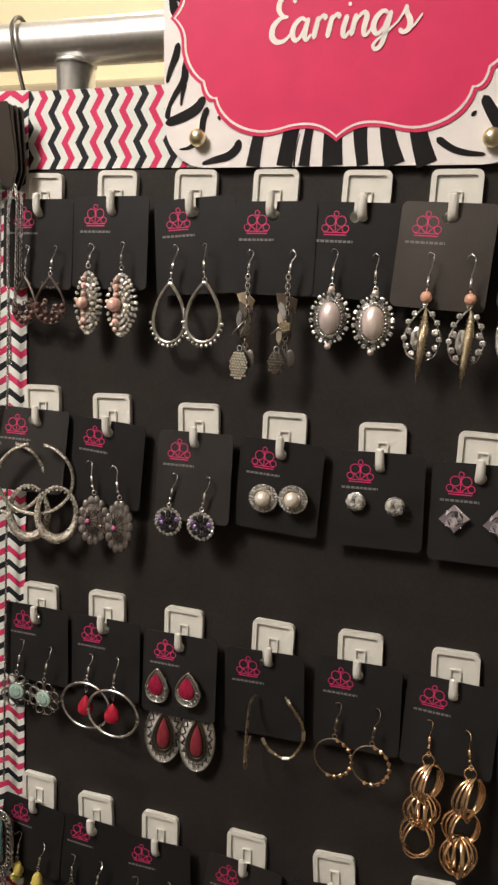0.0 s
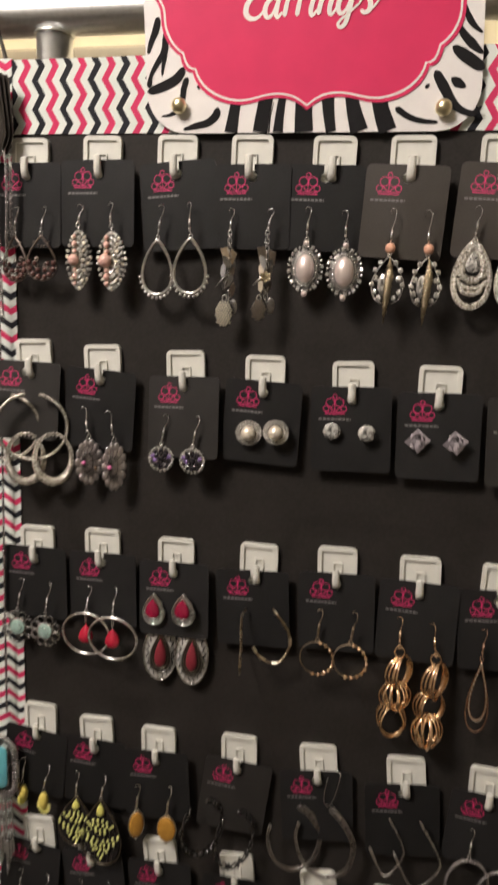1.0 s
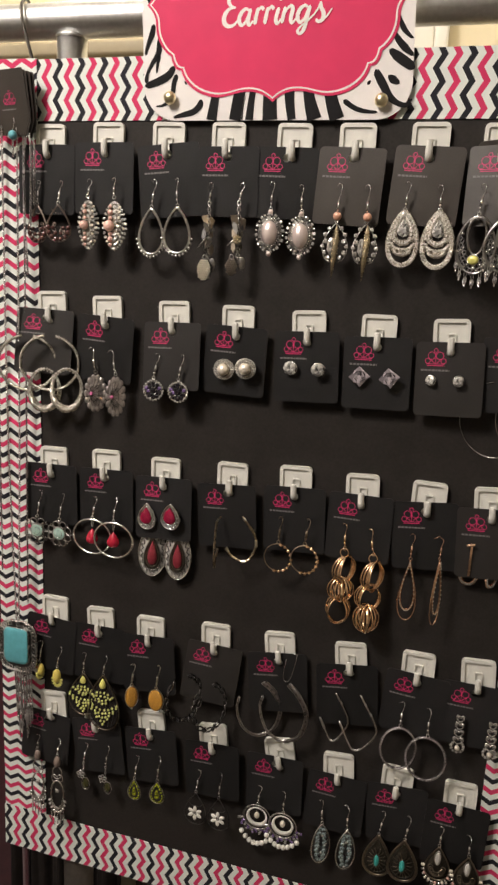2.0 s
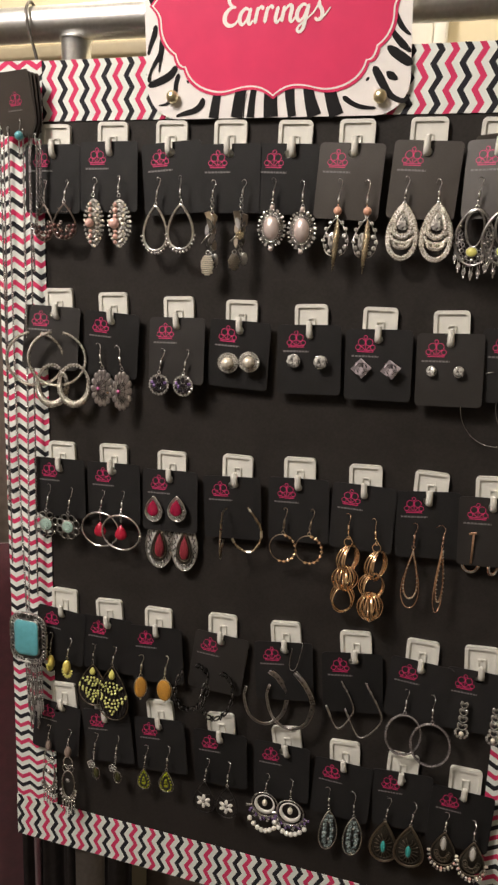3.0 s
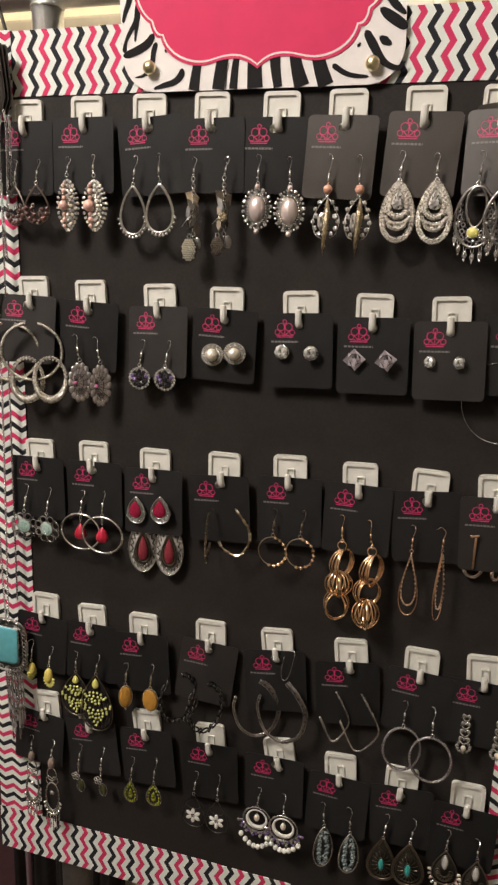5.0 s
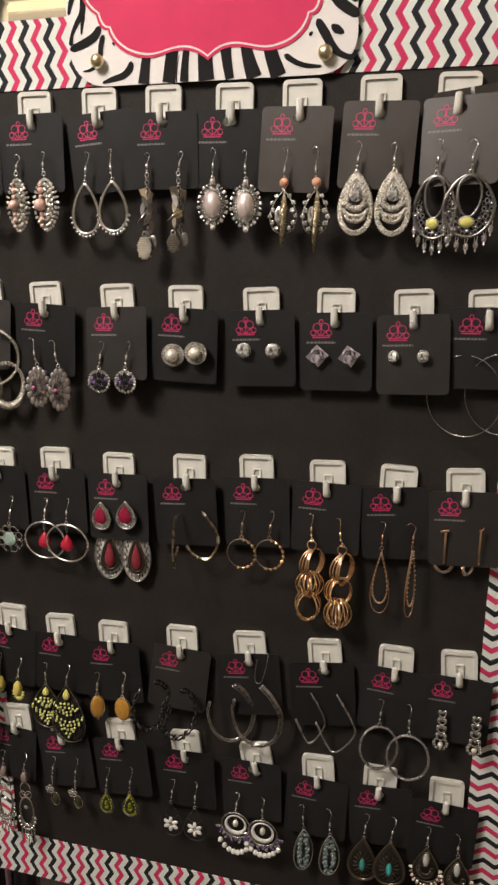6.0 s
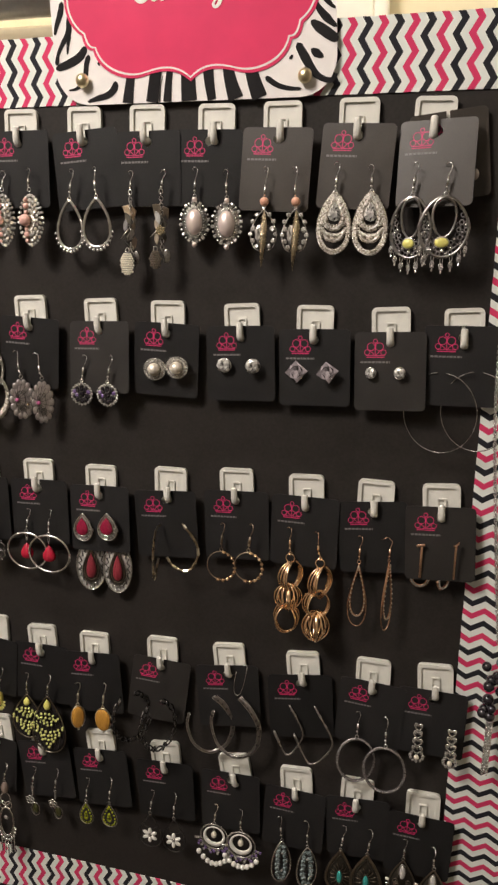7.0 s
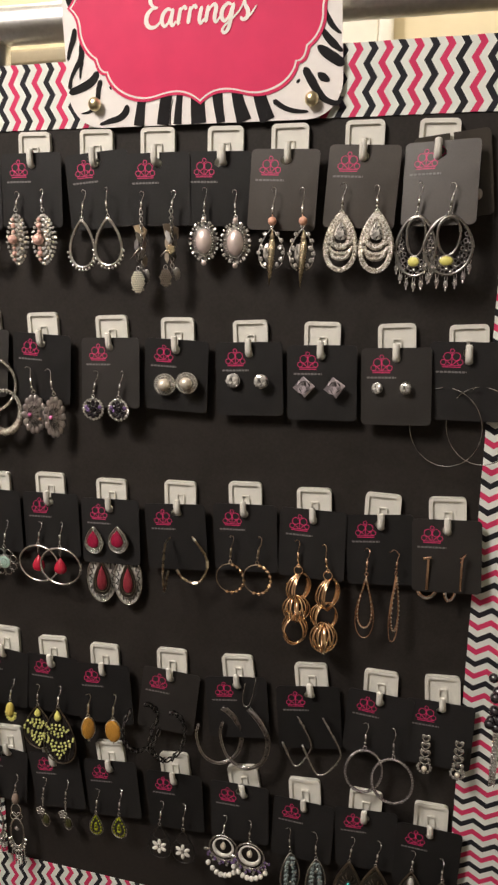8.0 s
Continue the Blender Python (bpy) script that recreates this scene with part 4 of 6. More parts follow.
def nest(root):
    """Small pieces belong to the frame that they are set in, the coil and ring to the ear wire."""
    named = [(o.name.split(".")[0], o) for o in root.children]
    carrier = next((o for n, o in named if n in CARRIERS and o.matrix_basis == Matrix()), None)
    wire = next((o for n, o in named if n == "ear_wire"), None)
    for n, o in named:
        if wire and n in ("coil", "coil_bead", "jump_ring"):
            o.parent = wire
        elif carrier and o is not carrier and n in PIECES:
            o.parent = carrier


def pair(name, specs, label, build, twists=(0, 0), wire=SILVER, **more):
    for side, (spec, twist) in enumerate(zip(specs, twists)):
        root, w, h = earring(name, spec, label, side, twist, wire, **more)
        rng = random.Random(17 + side)
        rng.side = side
        build(root, w, h, rng)
        nest(root)


def hoop(root, name, mat, pts, r, closed=True, label="", sides=6):
    return part(name, tube(pts, r, closed, sides), mat, root, label)


def studs(root, name, mat, pts, r, cut=False, y=0.0):
    for p in pts:
        (gem if cut else ball)(name, root, mat, p[0], p[2], r, y=p[1] + y)


def brown_cluster(root, w, h, rng):
    hoop(root, "frame", COPPER, drop_line(w, h), 0.0008, label="thin teardrop wire frame")
    studs(root, "bead", COPPER, oval(0, -h * 0.10, w * 0.26, h * 0.14, 110, 250, 6), 0.0007)
    for arc, n, r in ((0.42, 8, 0.0021), (0.22, 4, 0.0018)):
        for k in range(n):
            a = radians(85 + 190 * k / (n - 1))
            ball("brown_bead", root, BROWN, w * arc * math.sin(a), -h * 0.64 + h * arc * 0.72 * math.cos(a), r * rng.uniform(0.85, 1.1), y=-0.0006)
    for k in range(7):
        x, z = rng.uniform(-0.30, 0.30) * w, -h * rng.uniform(0.44, 0.80)
        hoop(root, "ring", COPPER, oval(x, z, 0.0013, 0.0013, n=12), 0.0004, sides=5)


def pink_marquise(root, w, h, rng):
    """A column of pink pearls beside a bristle of clear spiky crystals."""
    part("back_plate", slab([(p[0], p[2]) for p in oval(0, -h / 2, w * 0.26, h * 0.45, n=24)], 0.0002, 0.0006), PAVE, root)
    for z, r in ((0.14, 0.07), (0.25, 0.10), (0.36, 0.07), (0.50, 0.20), (0.65, 0.07), (0.75, 0.10), (0.86, 0.07)):
        ball("pink_bead", root, BLUSH, -w * (0.16 if r > 0.15 else 0.12), -h * z, w * r, y=-0.0022 if r > 0.15 else -0.0014, fine=True)
    for ring, n, y in ((0.42, 30, 0.0), (0.34, 26, -0.0012), (0.25, 20, -0.0020), (0.16, 12, -0.0026)):
        for k in range(n):
            a = 2 * math.pi * k / n
            s = abs(math.cos(a)) ** 1.6
            x, z = w * ring * math.sin(a) * (1 - 0.25 * s), h * (ring + 0.01) * math.cos(a)
            if ring < 0.40 and x < -w * 0.02:
                continue
            out = math.degrees(math.atan2(x, z)) + rng.uniform(-60, 60)
            gem("crystal", root, (CUT, CRYSTAL, CRYSTAL, PEARL)[k % 4], x + w * 0.03, -h / 2 + z, 0.0012, rz=0.0016, sides=5, spin=out, y=y - rng.uniform(0, 0.0009), deep=0.9)
            if ring > 0.4 and k % 2 == 0:
                ball("tip", root, SILVER, x * 1.10 + w * 0.03, -h / 2 + z * 1.05, 0.0006, y=y)


def beaded_teardrop(root, w, h, rng):
    iw, ih = w * 0.84, h * 0.93
    hoop(root, "frame", SHELL_SILVER, drop_line(iw, ih, point=0.75), (0.0014, 0.0014), label="polished teardrop frame", sides=8)
    for k in range(13):
        a = radians(98 + 164 * k / 12)
        ball("bead", root, SHELL_SILVER, (iw / 2 + 0.0018) * math.sin(a), -ih * 0.62 + (ih * 0.38 + 0.0022) * math.cos(a), 0.0014, y=-0.0003)


def charm_cluster(root, w, h, rng):
    """A chain hung with small plates and leaves, ending in a woven pineapple."""
    chain(root, [(0, 0, 0.001), (0.0003, 0, -h * 0.45), (0.0006, 0, -h * 0.72)], SILVER, link=0.0034, wire=0.00045, width=0.0014)
    for k in range(10):
        z = -h * (0.13 + 0.040 * k)
        s = 1 if k % 2 else -1
        flat = [(-0.0026, 0), (0.0026, -0.0004), (0.0030, -0.0082), (-0.0024, -0.0090)] if k < 2 else [(0, 0), (0.0020, -0.003), (0.0017, -0.0078), (-0.0002, -0.0108), (-0.0018, -0.0072), (-0.0017, -0.003)]
        mat = (BRONZE if not rng.side else PEWTER) if k < 2 else (GUNMETAL, PEWTER, DUSK, DARK_SILVER)[(k + rng.side) % 4]
        ob = part("charm", slab(flat, 0, 0.0006, bevel=0.0002), mat, root, "hammered metal charm" if k == 0 else "", smooth=False)
        ob.matrix_basis = pose(s * w * 0.22, -0.0008 - 0.0007 * (k % 3), z, 10 * s, s * rng.uniform(4, 34), rng.uniform(-40, 40))
    part("toggle", tube([(-w * 0.46, -0.003, -h * 0.54), (-w * 0.02, -0.003, -h * 0.41)], 0.0006), SILVER, root)
    if rng.side:
        for k in range(7):
            a = 2 * math.pi * k / 6
            rr = 0.0 if k == 6 else 0.0024
            ball("bead", root, WORN_GOLD, rr * math.sin(a), -h * 0.45 + rr * math.cos(a), 0.0014, y=-0.0036, fine=True)
    x0, z0, m = (-w * 0.08, -h * 0.83, PALE_GOLD) if not rng.side else (-w * 0.22, -h * 0.81, PEWTER)
    wide, tall = w * (0.36 if not rng.side else 0.27), h * (0.15 if not rng.side else 0.12)
    hoop(root, "ring", SILVER, oval(x0, z0 + tall * 1.12, 0.0015, 0.0017, n=14, y=-0.004), 0.0004, sides=5)
    ball("pineapple", root, GUNMETAL, x0, z0, wide, y=-0.0040, rz=tall, ry=0.0014, fine=True)
    for r in range(10):
        for c in range(7):
            x, z = (c - 3 + 0.5 * (r % 2)) * 0.0017, (r - 4.5) * 0.0016
            f = (x / wide) ** 2 + (z / tall) ** 2
            if f < 0.92:
                ball("knob", root, m, x0 + x, z0 + z, 0.00078, y=-0.0042 - 0.0014 * math.sqrt(1 - f))
    ball("plain_disc", root, DARK_SILVER, w * 0.22, -h * 0.76, w * 0.18, y=0.0002, rz=h * 0.09, ry=0.0007, fine=True)


def framed_pearl(root, w, h, rng):
    w, h = w * 1.08, h * 0.98
    part("back_plate", slab([(p[0], p[2]) for p in oval(0, -h * 0.5, w * 0.36, h * 0.39, n=28)], 0.0, 0.0008), ANTIQUE, root)
    ball("pearl", root, PINK_PEARL, 0, -h * 0.5, w * 0.235, y=-0.0010, rz=h * 0.275, ry=0.0052, fine=True)
    studs(root, "bead", SILVER, oval(0, -h * 0.5, w * 0.275, h * 0.315, n=32), 0.0007, y=-0.001)
    for k in range(24):
        a = 2 * math.pi * (k + 0.5) / 24
        x, z = math.sin(a), math.cos(a)
        if k % 2:
            gem("crystal", root, CRYSTAL, w * 0.405 * x, -h * 0.5 + h * 0.42 * z, 0.0016, y=-0.0004, sides=4, spin=math.degrees(a))
        else:
            ball("bead", root, SILVER, w * 0.41 * x, -h * 0.5 + h * 0.42 * z, 0.0010, y=-0.0006)
            ball("bead", root, GUNMETAL, w * 0.345 * x, -h * 0.5 + h * 0.37 * z, 0.0009, y=-0.0006)
    for z in (0.02, 0.98):
        ball("small_pearl", root, PINK_PEARL, 0, -h * z, 0.0019, y=-0.0008, fine=True)


def peach_feather(root, w, h, rng):
    ball("peach_bead", root, PEACH, 0.0003, 0.0048, 0.0032, fine=True)
    hoop(root, "cap", SILVER, oval(0.0003, 0.0012, 0.0012, 0.0005, n=12), 0.0004, sides=5)
    for s in (-1, 1):
        hoop(root, "filigree", ANTIQUE, smooth_line([(0, 0, 0), (s * w * 0.26, 0, -h * 0.16), (s * w * 0.46, 0, -h * 0.40), (s * w * 0.36, 0, -h * 0.62), (s * w * 0.14, 0, -h * 0.70)], 5), 0.00045, False, "curled silver wire")
        for x, z, r in ((0.22, 0.10, 0.0018), (0.36, 0.21, 0.0018), (0.33, 0.33, 0.0021), (0.44, 0.42, 0.0018), (0.36, 0.53, 0.0020), (0.22, 0.62, 0.0018)):
            gem("crystal", root, CRYSTAL, s * x * w, -h * z, r, y=-0.0008, sides=8)
    gem("crystal_drop", root, CRYSTAL, -w * 0.10, -h * 0.42, w * 0.19, y=-0.0004, rz=h * 0.17, sides=8, deep=0.4)
    bm = tube([(0.0010, -0.0018, -h * 0.02), (0.0014, -0.0022, -h * 0.28), (0.0002, -0.0022, -h * 0.66), (-0.0006, -0.0020, -h)], [0.0003, 0.0027, 0.0023, 0.0002], sides=8)
    part("spike", bm, WORN_GOLD, root, "long bronze feather spike")
    for k in range(9):
        z = 0.12 + 0.05 * k
        r = 0.0024 - 0.0011 * abs(z - 0.36)
        hoop(root, "rib", BRONZE, [(0.0010 - r, -0.0024, -h * (z + 0.03)), (0.0010, -0.0024 - r, -h * z), (0.0010 + r, -0.0024, -h * (z + 0.03))], 0.00025, False, sides=4)


def rhinestone_layers(root, w, h, rng):
    """Nested teardrop bands of small rhinestones round a pear crystal, with crescent gaps below it."""
    hoop(root, "frame", PAVE, drop_line(w * 0.84, h * 0.94, point=0.6), (0.0021, 0.0009), label="broad rhinestone teardrop band", sides=8)
    hoop(root, "inner_band", PAVE, drop_line(w * 0.50, h * 0.50, top=-h * 0.06, point=0.7, y=-0.0004), (0.0021, 0.0008), sides=8)
    pear_gem("pear_crystal", root, CUT, -h * 0.12, w * 0.36, h * 0.32, y=-0.0006)
    for z, rx, rz in ((0.46, 0.34, 0.13), (0.60, 0.33, 0.13), (0.71, 0.24, 0.10)):
        hoop(root, "crescent", PAVE, oval(0, -h * (z - 0.06), w * rx, h * rz, 85, 275, 18, y=-0.0002), (0.0017, 0.0007), False, sides=8)
    studs(root, "crystal", CRYSTAL, [(p[0], p[1] - 0.0009, p[2]) for p in drop_line(w * 0.90, h * 0.97, 44, point=0.6)], 0.0006, True)
    studs(root, "crystal", CRYSTAL, [(p[0], p[1] - 0.0009, p[2]) for p in drop_line(w * 0.76, h * 0.88, 36, top=-h * 0.03, point=0.6)], 0.0006, True)
    studs(root, "crystal", CRYSTAL, drop_line(w * 0.50, h * 0.50, 26, top=-h * 0.06, point=0.7, y=-0.0012), 0.0007, True)
    for z, rx, rz in ((0.46, 0.34, 0.13), (0.60, 0.33, 0.13), (0.71, 0.24, 0.10)):
        studs(root, "crystal", CRYSTAL, oval(0, -h * (z - 0.06), w * rx, h * rz, 95, 265, 12, y=-0.0010), 0.0006, True)


def yellow_chandelier(root, w, h, rng):
    """A horseshoe of dark filigree round an arched opening, with a yellow stone and seven dangles."""
    def outline(k, a):
        """A point of the outer form, drawn in by k; the shoulders are narrower than the foot."""
        x, z = math.sin(a), math.cos(a)
        return w * 0.48 * k * x * (1 - 0.20 * max(z, 0)), -h * 0.5 + h * 0.49 * k * z
    def opening(x, z):
        return (x / (w * (0.26 - 0.05 * (z + h * 0.35) / (-h * 0.35)))) ** 2 + ((z + h * 0.34) / (h * 0.33)) ** 2
    ring = [2 * math.pi * k / 48 for k in range(48)]
    hoop(root, "outer_rim", DARK_SILVER, [(outline(1, a)[0], 0, outline(1, a)[1]) for a in ring], (0.0012, 0.0010), label="rounded silver rim", sides=8)
    arch = [(w * (0.225 + 0.03 * math.cos(a)) * math.sin(a), -0.0002, -h * 0.345 + h * 0.32 * math.cos(a)) for a in ring]
    hoop(root, "inner_rim", DARK_SILVER, arch, 0.0010)
    for k, n, r in ((0.90, 34, 0.0013), (0.76, 28, 0.0015), (0.61, 22, 0.0013)):
        for q in range(n):
            x, z = outline(k, 2 * math.pi * q / n)
            if opening(x, z) > 1.4 and z < -h * 0.08:
                hoop(root, "curl", GUNMETAL if q % 3 else HAMMERED, oval(x, z, r, r, n=10), 0.00036, sides=4)
                if q % 4 == 0:
                    ball("filigree_bead", root, SHELL_SILVER, x, z, 0.0009, y=-0.0006)
    for k in (0.83, 0.68):
        arc = [outline(k, radians(75 + 210 * q / 24)) for q in range(25)]
        hoop(root, "arc", HAMMERED, [(x, 0, z) for x, z in arc if opening(x, z) > 1.1], 0.00032, False, sides=4)
    ball("yellow_bead", root, YELLOW, -w * 0.02, -h * 0.755, w * 0.135, y=-0.0016, rz=h * 0.078, ry=0.0018, fine=True)
    hoop(root, "bezel", ANTIQUE, oval(-w * 0.02, -h * 0.755, w * 0.148, h * 0.09, n=20, y=-0.0008), 0.0005)
    ball("filigree_bead", root, SHELL_SILVER, 0, -h * 0.895, 0.0015, y=-0.0008)
    for k in range(7):
        x, z = outline(1.0, radians(114 + 132 * k / 6))
        hoop(root, "link", SHELL_SILVER, oval(x, z - 0.0022, 0.0009, 0.0022, n=10), 0.0003, sides=5)
        gem("dangle", root, ANTIQUE, x, z - 0.0064, 0.0018, rz=0.0029, sides=4, deep=0.8)
        ball("dangle", root, SHELL_SILVER, x, z - 0.0062, 0.0008, y=-0.0014)
        gem("dangle", root, SHELL_SILVER, x, z - 0.0098, 0.0007, rz=0.0014, sides=4, deep=0.6)


def rhinestone_rings(root, w, h, rng):
    """A wide glittering hoop with two crescent-shaped oval rings hanging in it."""
    hoop(root, "hoop", PAVE, oval(0, -h * 0.36, w * 0.5, h * 0.36, 12, 350, 44), (0.0014, 0.0020), False, "rhinestone hoop", 8)
    studs(root, "crystal", CRYSTAL, oval(0, -h * 0.36, w * 0.5, h * 0.36, 15, 345, 46, y=-0.0016), 0.0006, True)
    line = oval(w * 0.30, -h * 0.70, w * 0.26, h * 0.27, n=36, y=-0.0020)
    swell = [0.0013 + 0.0024 * (0.5 - 0.5 * math.cos(2 * math.pi * k / 36)) ** 1.3 for k in range(36)]
    hoop(root, "oval_ring", PAVE, line, swell, label="rhinestone oval, broadest at its foot", sides=8)
    for f, n in ((1.07, 34), (0.93, 28)):
        studs(root, "crystal", CRYSTAL, oval(w * 0.30, -h * 0.70, w * 0.26 * f, h * 0.27 * f, n=n, y=-0.0040), 0.0007, True)


def concho(root, w, h, rng):
    """A scalloped shell: two rows of petals round a centre set to one side, with dark seams between them."""
    cx, cz = -w * 0.18, -h * 0.50
    part("back_plate", slab([(p[0], p[2]) for p in oval(0, -h * 0.5, w * 0.43, h * 0.44, n=28)], 0.0004, 0.0006), GUNMETAL, root)
    ball("face", root, CONCHO, 0, -h * 0.5, w * 0.34, y=-0.0002, rz=h * 0.36, ry=0.0014, fine=True)
    for k in range(14):
        a = 2 * math.pi * (k + 0.5) / 14
        x, z = w * 0.38 * math.sin(a), -h * 0.5 + h * 0.40 * math.cos(a)
        ball("scallop", root, CONCHO, x, z, w * 0.105, y=-0.0001, rz=h * 0.085, ry=0.0011, fine=True)
        hoop(root, "scallop_line", GUNMETAL, oval(x, z, w * 0.115, h * 0.092, n=14, y=-0.0003), 0.0003, sides=4)
    hoop(root, "ring_line", GUNMETAL, oval(-w * 0.06, -h * 0.5, w * 0.19, h * 0.20, n=24, y=-0.0015), 0.00024, sides=4)
    for k in range(14):
        a = 2 * math.pi * k / 14
        hoop(root, "seam", GUNMETAL, [(cx, -0.0017, cz), (w * 0.16 * math.sin(a) + cx / 2, -0.0017, -h * 0.5 + h * 0.18 * math.cos(a)), (w * 0.33 * math.sin(a), -0.0007, -h * 0.5 + h * 0.36 * math.cos(a))], 0.00022, False, sides=4)
    for x, z, r in ((0.02, 0.70, 0.12), (0.02, 0.70, 0.06), (0.06, 0.33, 0.07)):
        hoop(root, "scroll", GUNMETAL, oval(w * x, -h * z, w * r, h * r * 0.55, n=16, y=-0.0018), 0.00028, sides=5)
    ball("pink_bead", root, HOT_PINK, cx, cz, 0.0016, y=-0.0022, fine=True)
    if not rng.side:
        ball("gold_bead", root, GOLD, w * 0.22, -h * 0.62, 0.0011, y=-0.0018)


def jet_cluster(root, w, h, rng):
    part("back_plate", slab([(p[0], p[2]) for p in oval(0, -h / 2, w * 0.45, h * 0.45, n=24)], 0.0, 0.0008), ANTIQUE, root)
    gem("jet", root, JET, 0, -h / 2, w * 0.13, y=-0.001, sides=8)
    for ring, n in ((0.23, 7), (0.33, 10)):
        for k in range(n):
            a = 2 * math.pi * k / n
            gem("jet", root, JET if (k + n) % 6 else VIOLET, w * ring * math.sin(a), -h / 2 + h * ring * math.cos(a), w * 0.095, y=-0.001, sides=8)
    for k in range(20):
        a = 2 * math.pi * k / 20
        gem("crystal", root, CRYSTAL, w * 0.45 * math.sin(a), -h / 2 + h * 0.45 * math.cos(a), 0.0013, y=-0.0006, sides=6, spin=k * 31)
    ball("bead", root, SILVER, 0, 0.0002, 0.0010)


def pearl_stud(root, w, h, rng):
    part("cup", slab([(p[0], p[2]) for p in oval(0, -h / 2, w * 0.48, h * 0.48, n=28)], 0.001, 0.0026), PAVE, root)
    ball("pearl", root, PEARL, 0, -h / 2, w * 0.27, y=-0.0012, fine=True)
    for ring, n in ((0.45, 26), (0.35, 20)):
        for k in range(n):
            a = 2 * math.pi * (k + 0.5 * (ring > 0.4)) / n
            gem("crystal", root, CRYSTAL, w * ring * math.sin(a), -h / 2 + h * ring * math.cos(a), w * 0.055, y=0.0004 if ring > 0.4 else -0.0002, sides=6, spin=rng.uniform(0, 70))


def crystal_stud(root, w, h, rng):
    hoop(root, "setting", SILVER, oval(0, -h / 2, w * 0.45, h * 0.45, n=24, y=0.0014), 0.0005)
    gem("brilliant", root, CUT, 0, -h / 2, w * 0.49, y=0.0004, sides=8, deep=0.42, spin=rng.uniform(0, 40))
    for k in range(4):
        ball("prong", root, SILVER, w * 0.46 * math.cos(0.78 + k * 1.571), -h / 2 + h * 0.46 * math.sin(0.78 + k * 1.571), 0.0005, y=-0.0002)


def square_stud(root, w, h, rng):
    """A princess-cut stone set on its corner: a small table and three steps of facets."""
    bm = bmesh.new()
    rows = []
    for rad, y, off, n in ((0.22, -0.0016, 0.5, 8), (0.50, -0.0014, 0.0, 8), (0.80, -0.0009, 0.5, 8), (1.0, -0.0002, 0.0, 8), (0.86, 0.0016, 0.0, 8)):
        ring = []
        for k in range(n):
            a = 2 * math.pi * (k + off) / n
            square = 1.0 / (abs(math.cos(a)) + abs(math.sin(a)))
            ring.append(bm.verts.new((rad * w * 0.52 * square * math.cos(a), y, rad * w * 0.52 * square * math.sin(a))))
        rows.append(ring)
    bm.faces.new(rows[0]), bm.faces.new(rows[-1][::-1])
    for a, c in zip(rows, rows[1:]):
        for k in range(8):
            n = (k + 1) % 8
            bm.faces.new((a[k], c[k], c[n])), bm.faces.new((a[k], c[n], a[n]))
    bmesh.ops.recalc_face_normals(bm, faces=bm.faces)
    bmesh.ops.split_edges(bm, edges=bm.edges[:])
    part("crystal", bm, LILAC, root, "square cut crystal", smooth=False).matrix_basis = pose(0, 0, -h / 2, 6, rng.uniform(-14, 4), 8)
    for k in range(4):
        ball("prong", root, SILVER, w * 0.36 * math.cos(0.78 + k * 1.571), -h / 2 + h * 0.36 * math.sin(0.78 + k * 1.571), 0.0005, y=-0.0010)


def wire_hoop(root, w, h, rng):
    hoop(root, "hoop", DARK_SILVER, oval(0, -h * 0.5, w * 0.5, h * 0.5, 5, 352, 64), 0.0004, False, "very thin silver hoop")


def mint_flower(root, w, h, rng):
    r = min(w, h) * 0.5
    for k in range(8):
        a = 2 * math.pi * (k + 0.5) / 8
        hoop(root, "petal", DARK_SILVER, oval(r * 0.74 * math.sin(a), -h / 2 + r * 0.74 * math.cos(a), r * 0.25, r * 0.25, n=14), 0.00065, label="open wire petal" if k == 0 else "", sides=6)
        ball("bead", root, ANTIQUE, r * 0.95 * math.sin(a + 0.39), -h / 2 + r * 0.95 * math.cos(a + 0.39), 0.0007)
    ball("stone", root, MINT, 0, -h / 2, r * 0.45, y=-0.0010, ry=0.0011, fine=True)
    hoop(root, "bezel", ANTIQUE, oval(0, -h / 2, r * 0.48, r * 0.48, n=24, y=-0.0006), 0.0006)
    hoop(root, "groove", ANTIQUE, oval(0, -h / 2, r * 0.27, r * 0.27, n=18, y=-0.0019), 0.00025, sides=5)
    for x, z in ((-1, -1), (1, -1), (-1, 1), (1, 1)):
        ball("eyelet", root, ANTIQUE, x * r * 0.09, -h / 2 + z * r * 0.09, 0.0004, y=-0.0021)


def red_drop_hoop(root, w, h, rng):
    hoop(root, "hoop", SILVER, oval(0, -h / 2, w * 0.49, h * 0.49, n=44), 0.00105, label="round bamboo-jointed silver hoop", sides=8)
    for a in (25, 95, 155, 205, 265, 335):
        ball("joint", root, SILVER, w * 0.49 * math.sin(radians(a)), -h / 2 + h * 0.49 * math.cos(radians(a)), 0.0014)
    hoop(root, "link", SILVER, oval(0, -h * 0.13, 0.0008, h * 0.10, n=10), 0.0003, sides=5)
    drop_bead("red_bead", root, RED, 0, -h * 0.26, w * 0.30, h * 0.45, y=-0.0004, deep=0.8)


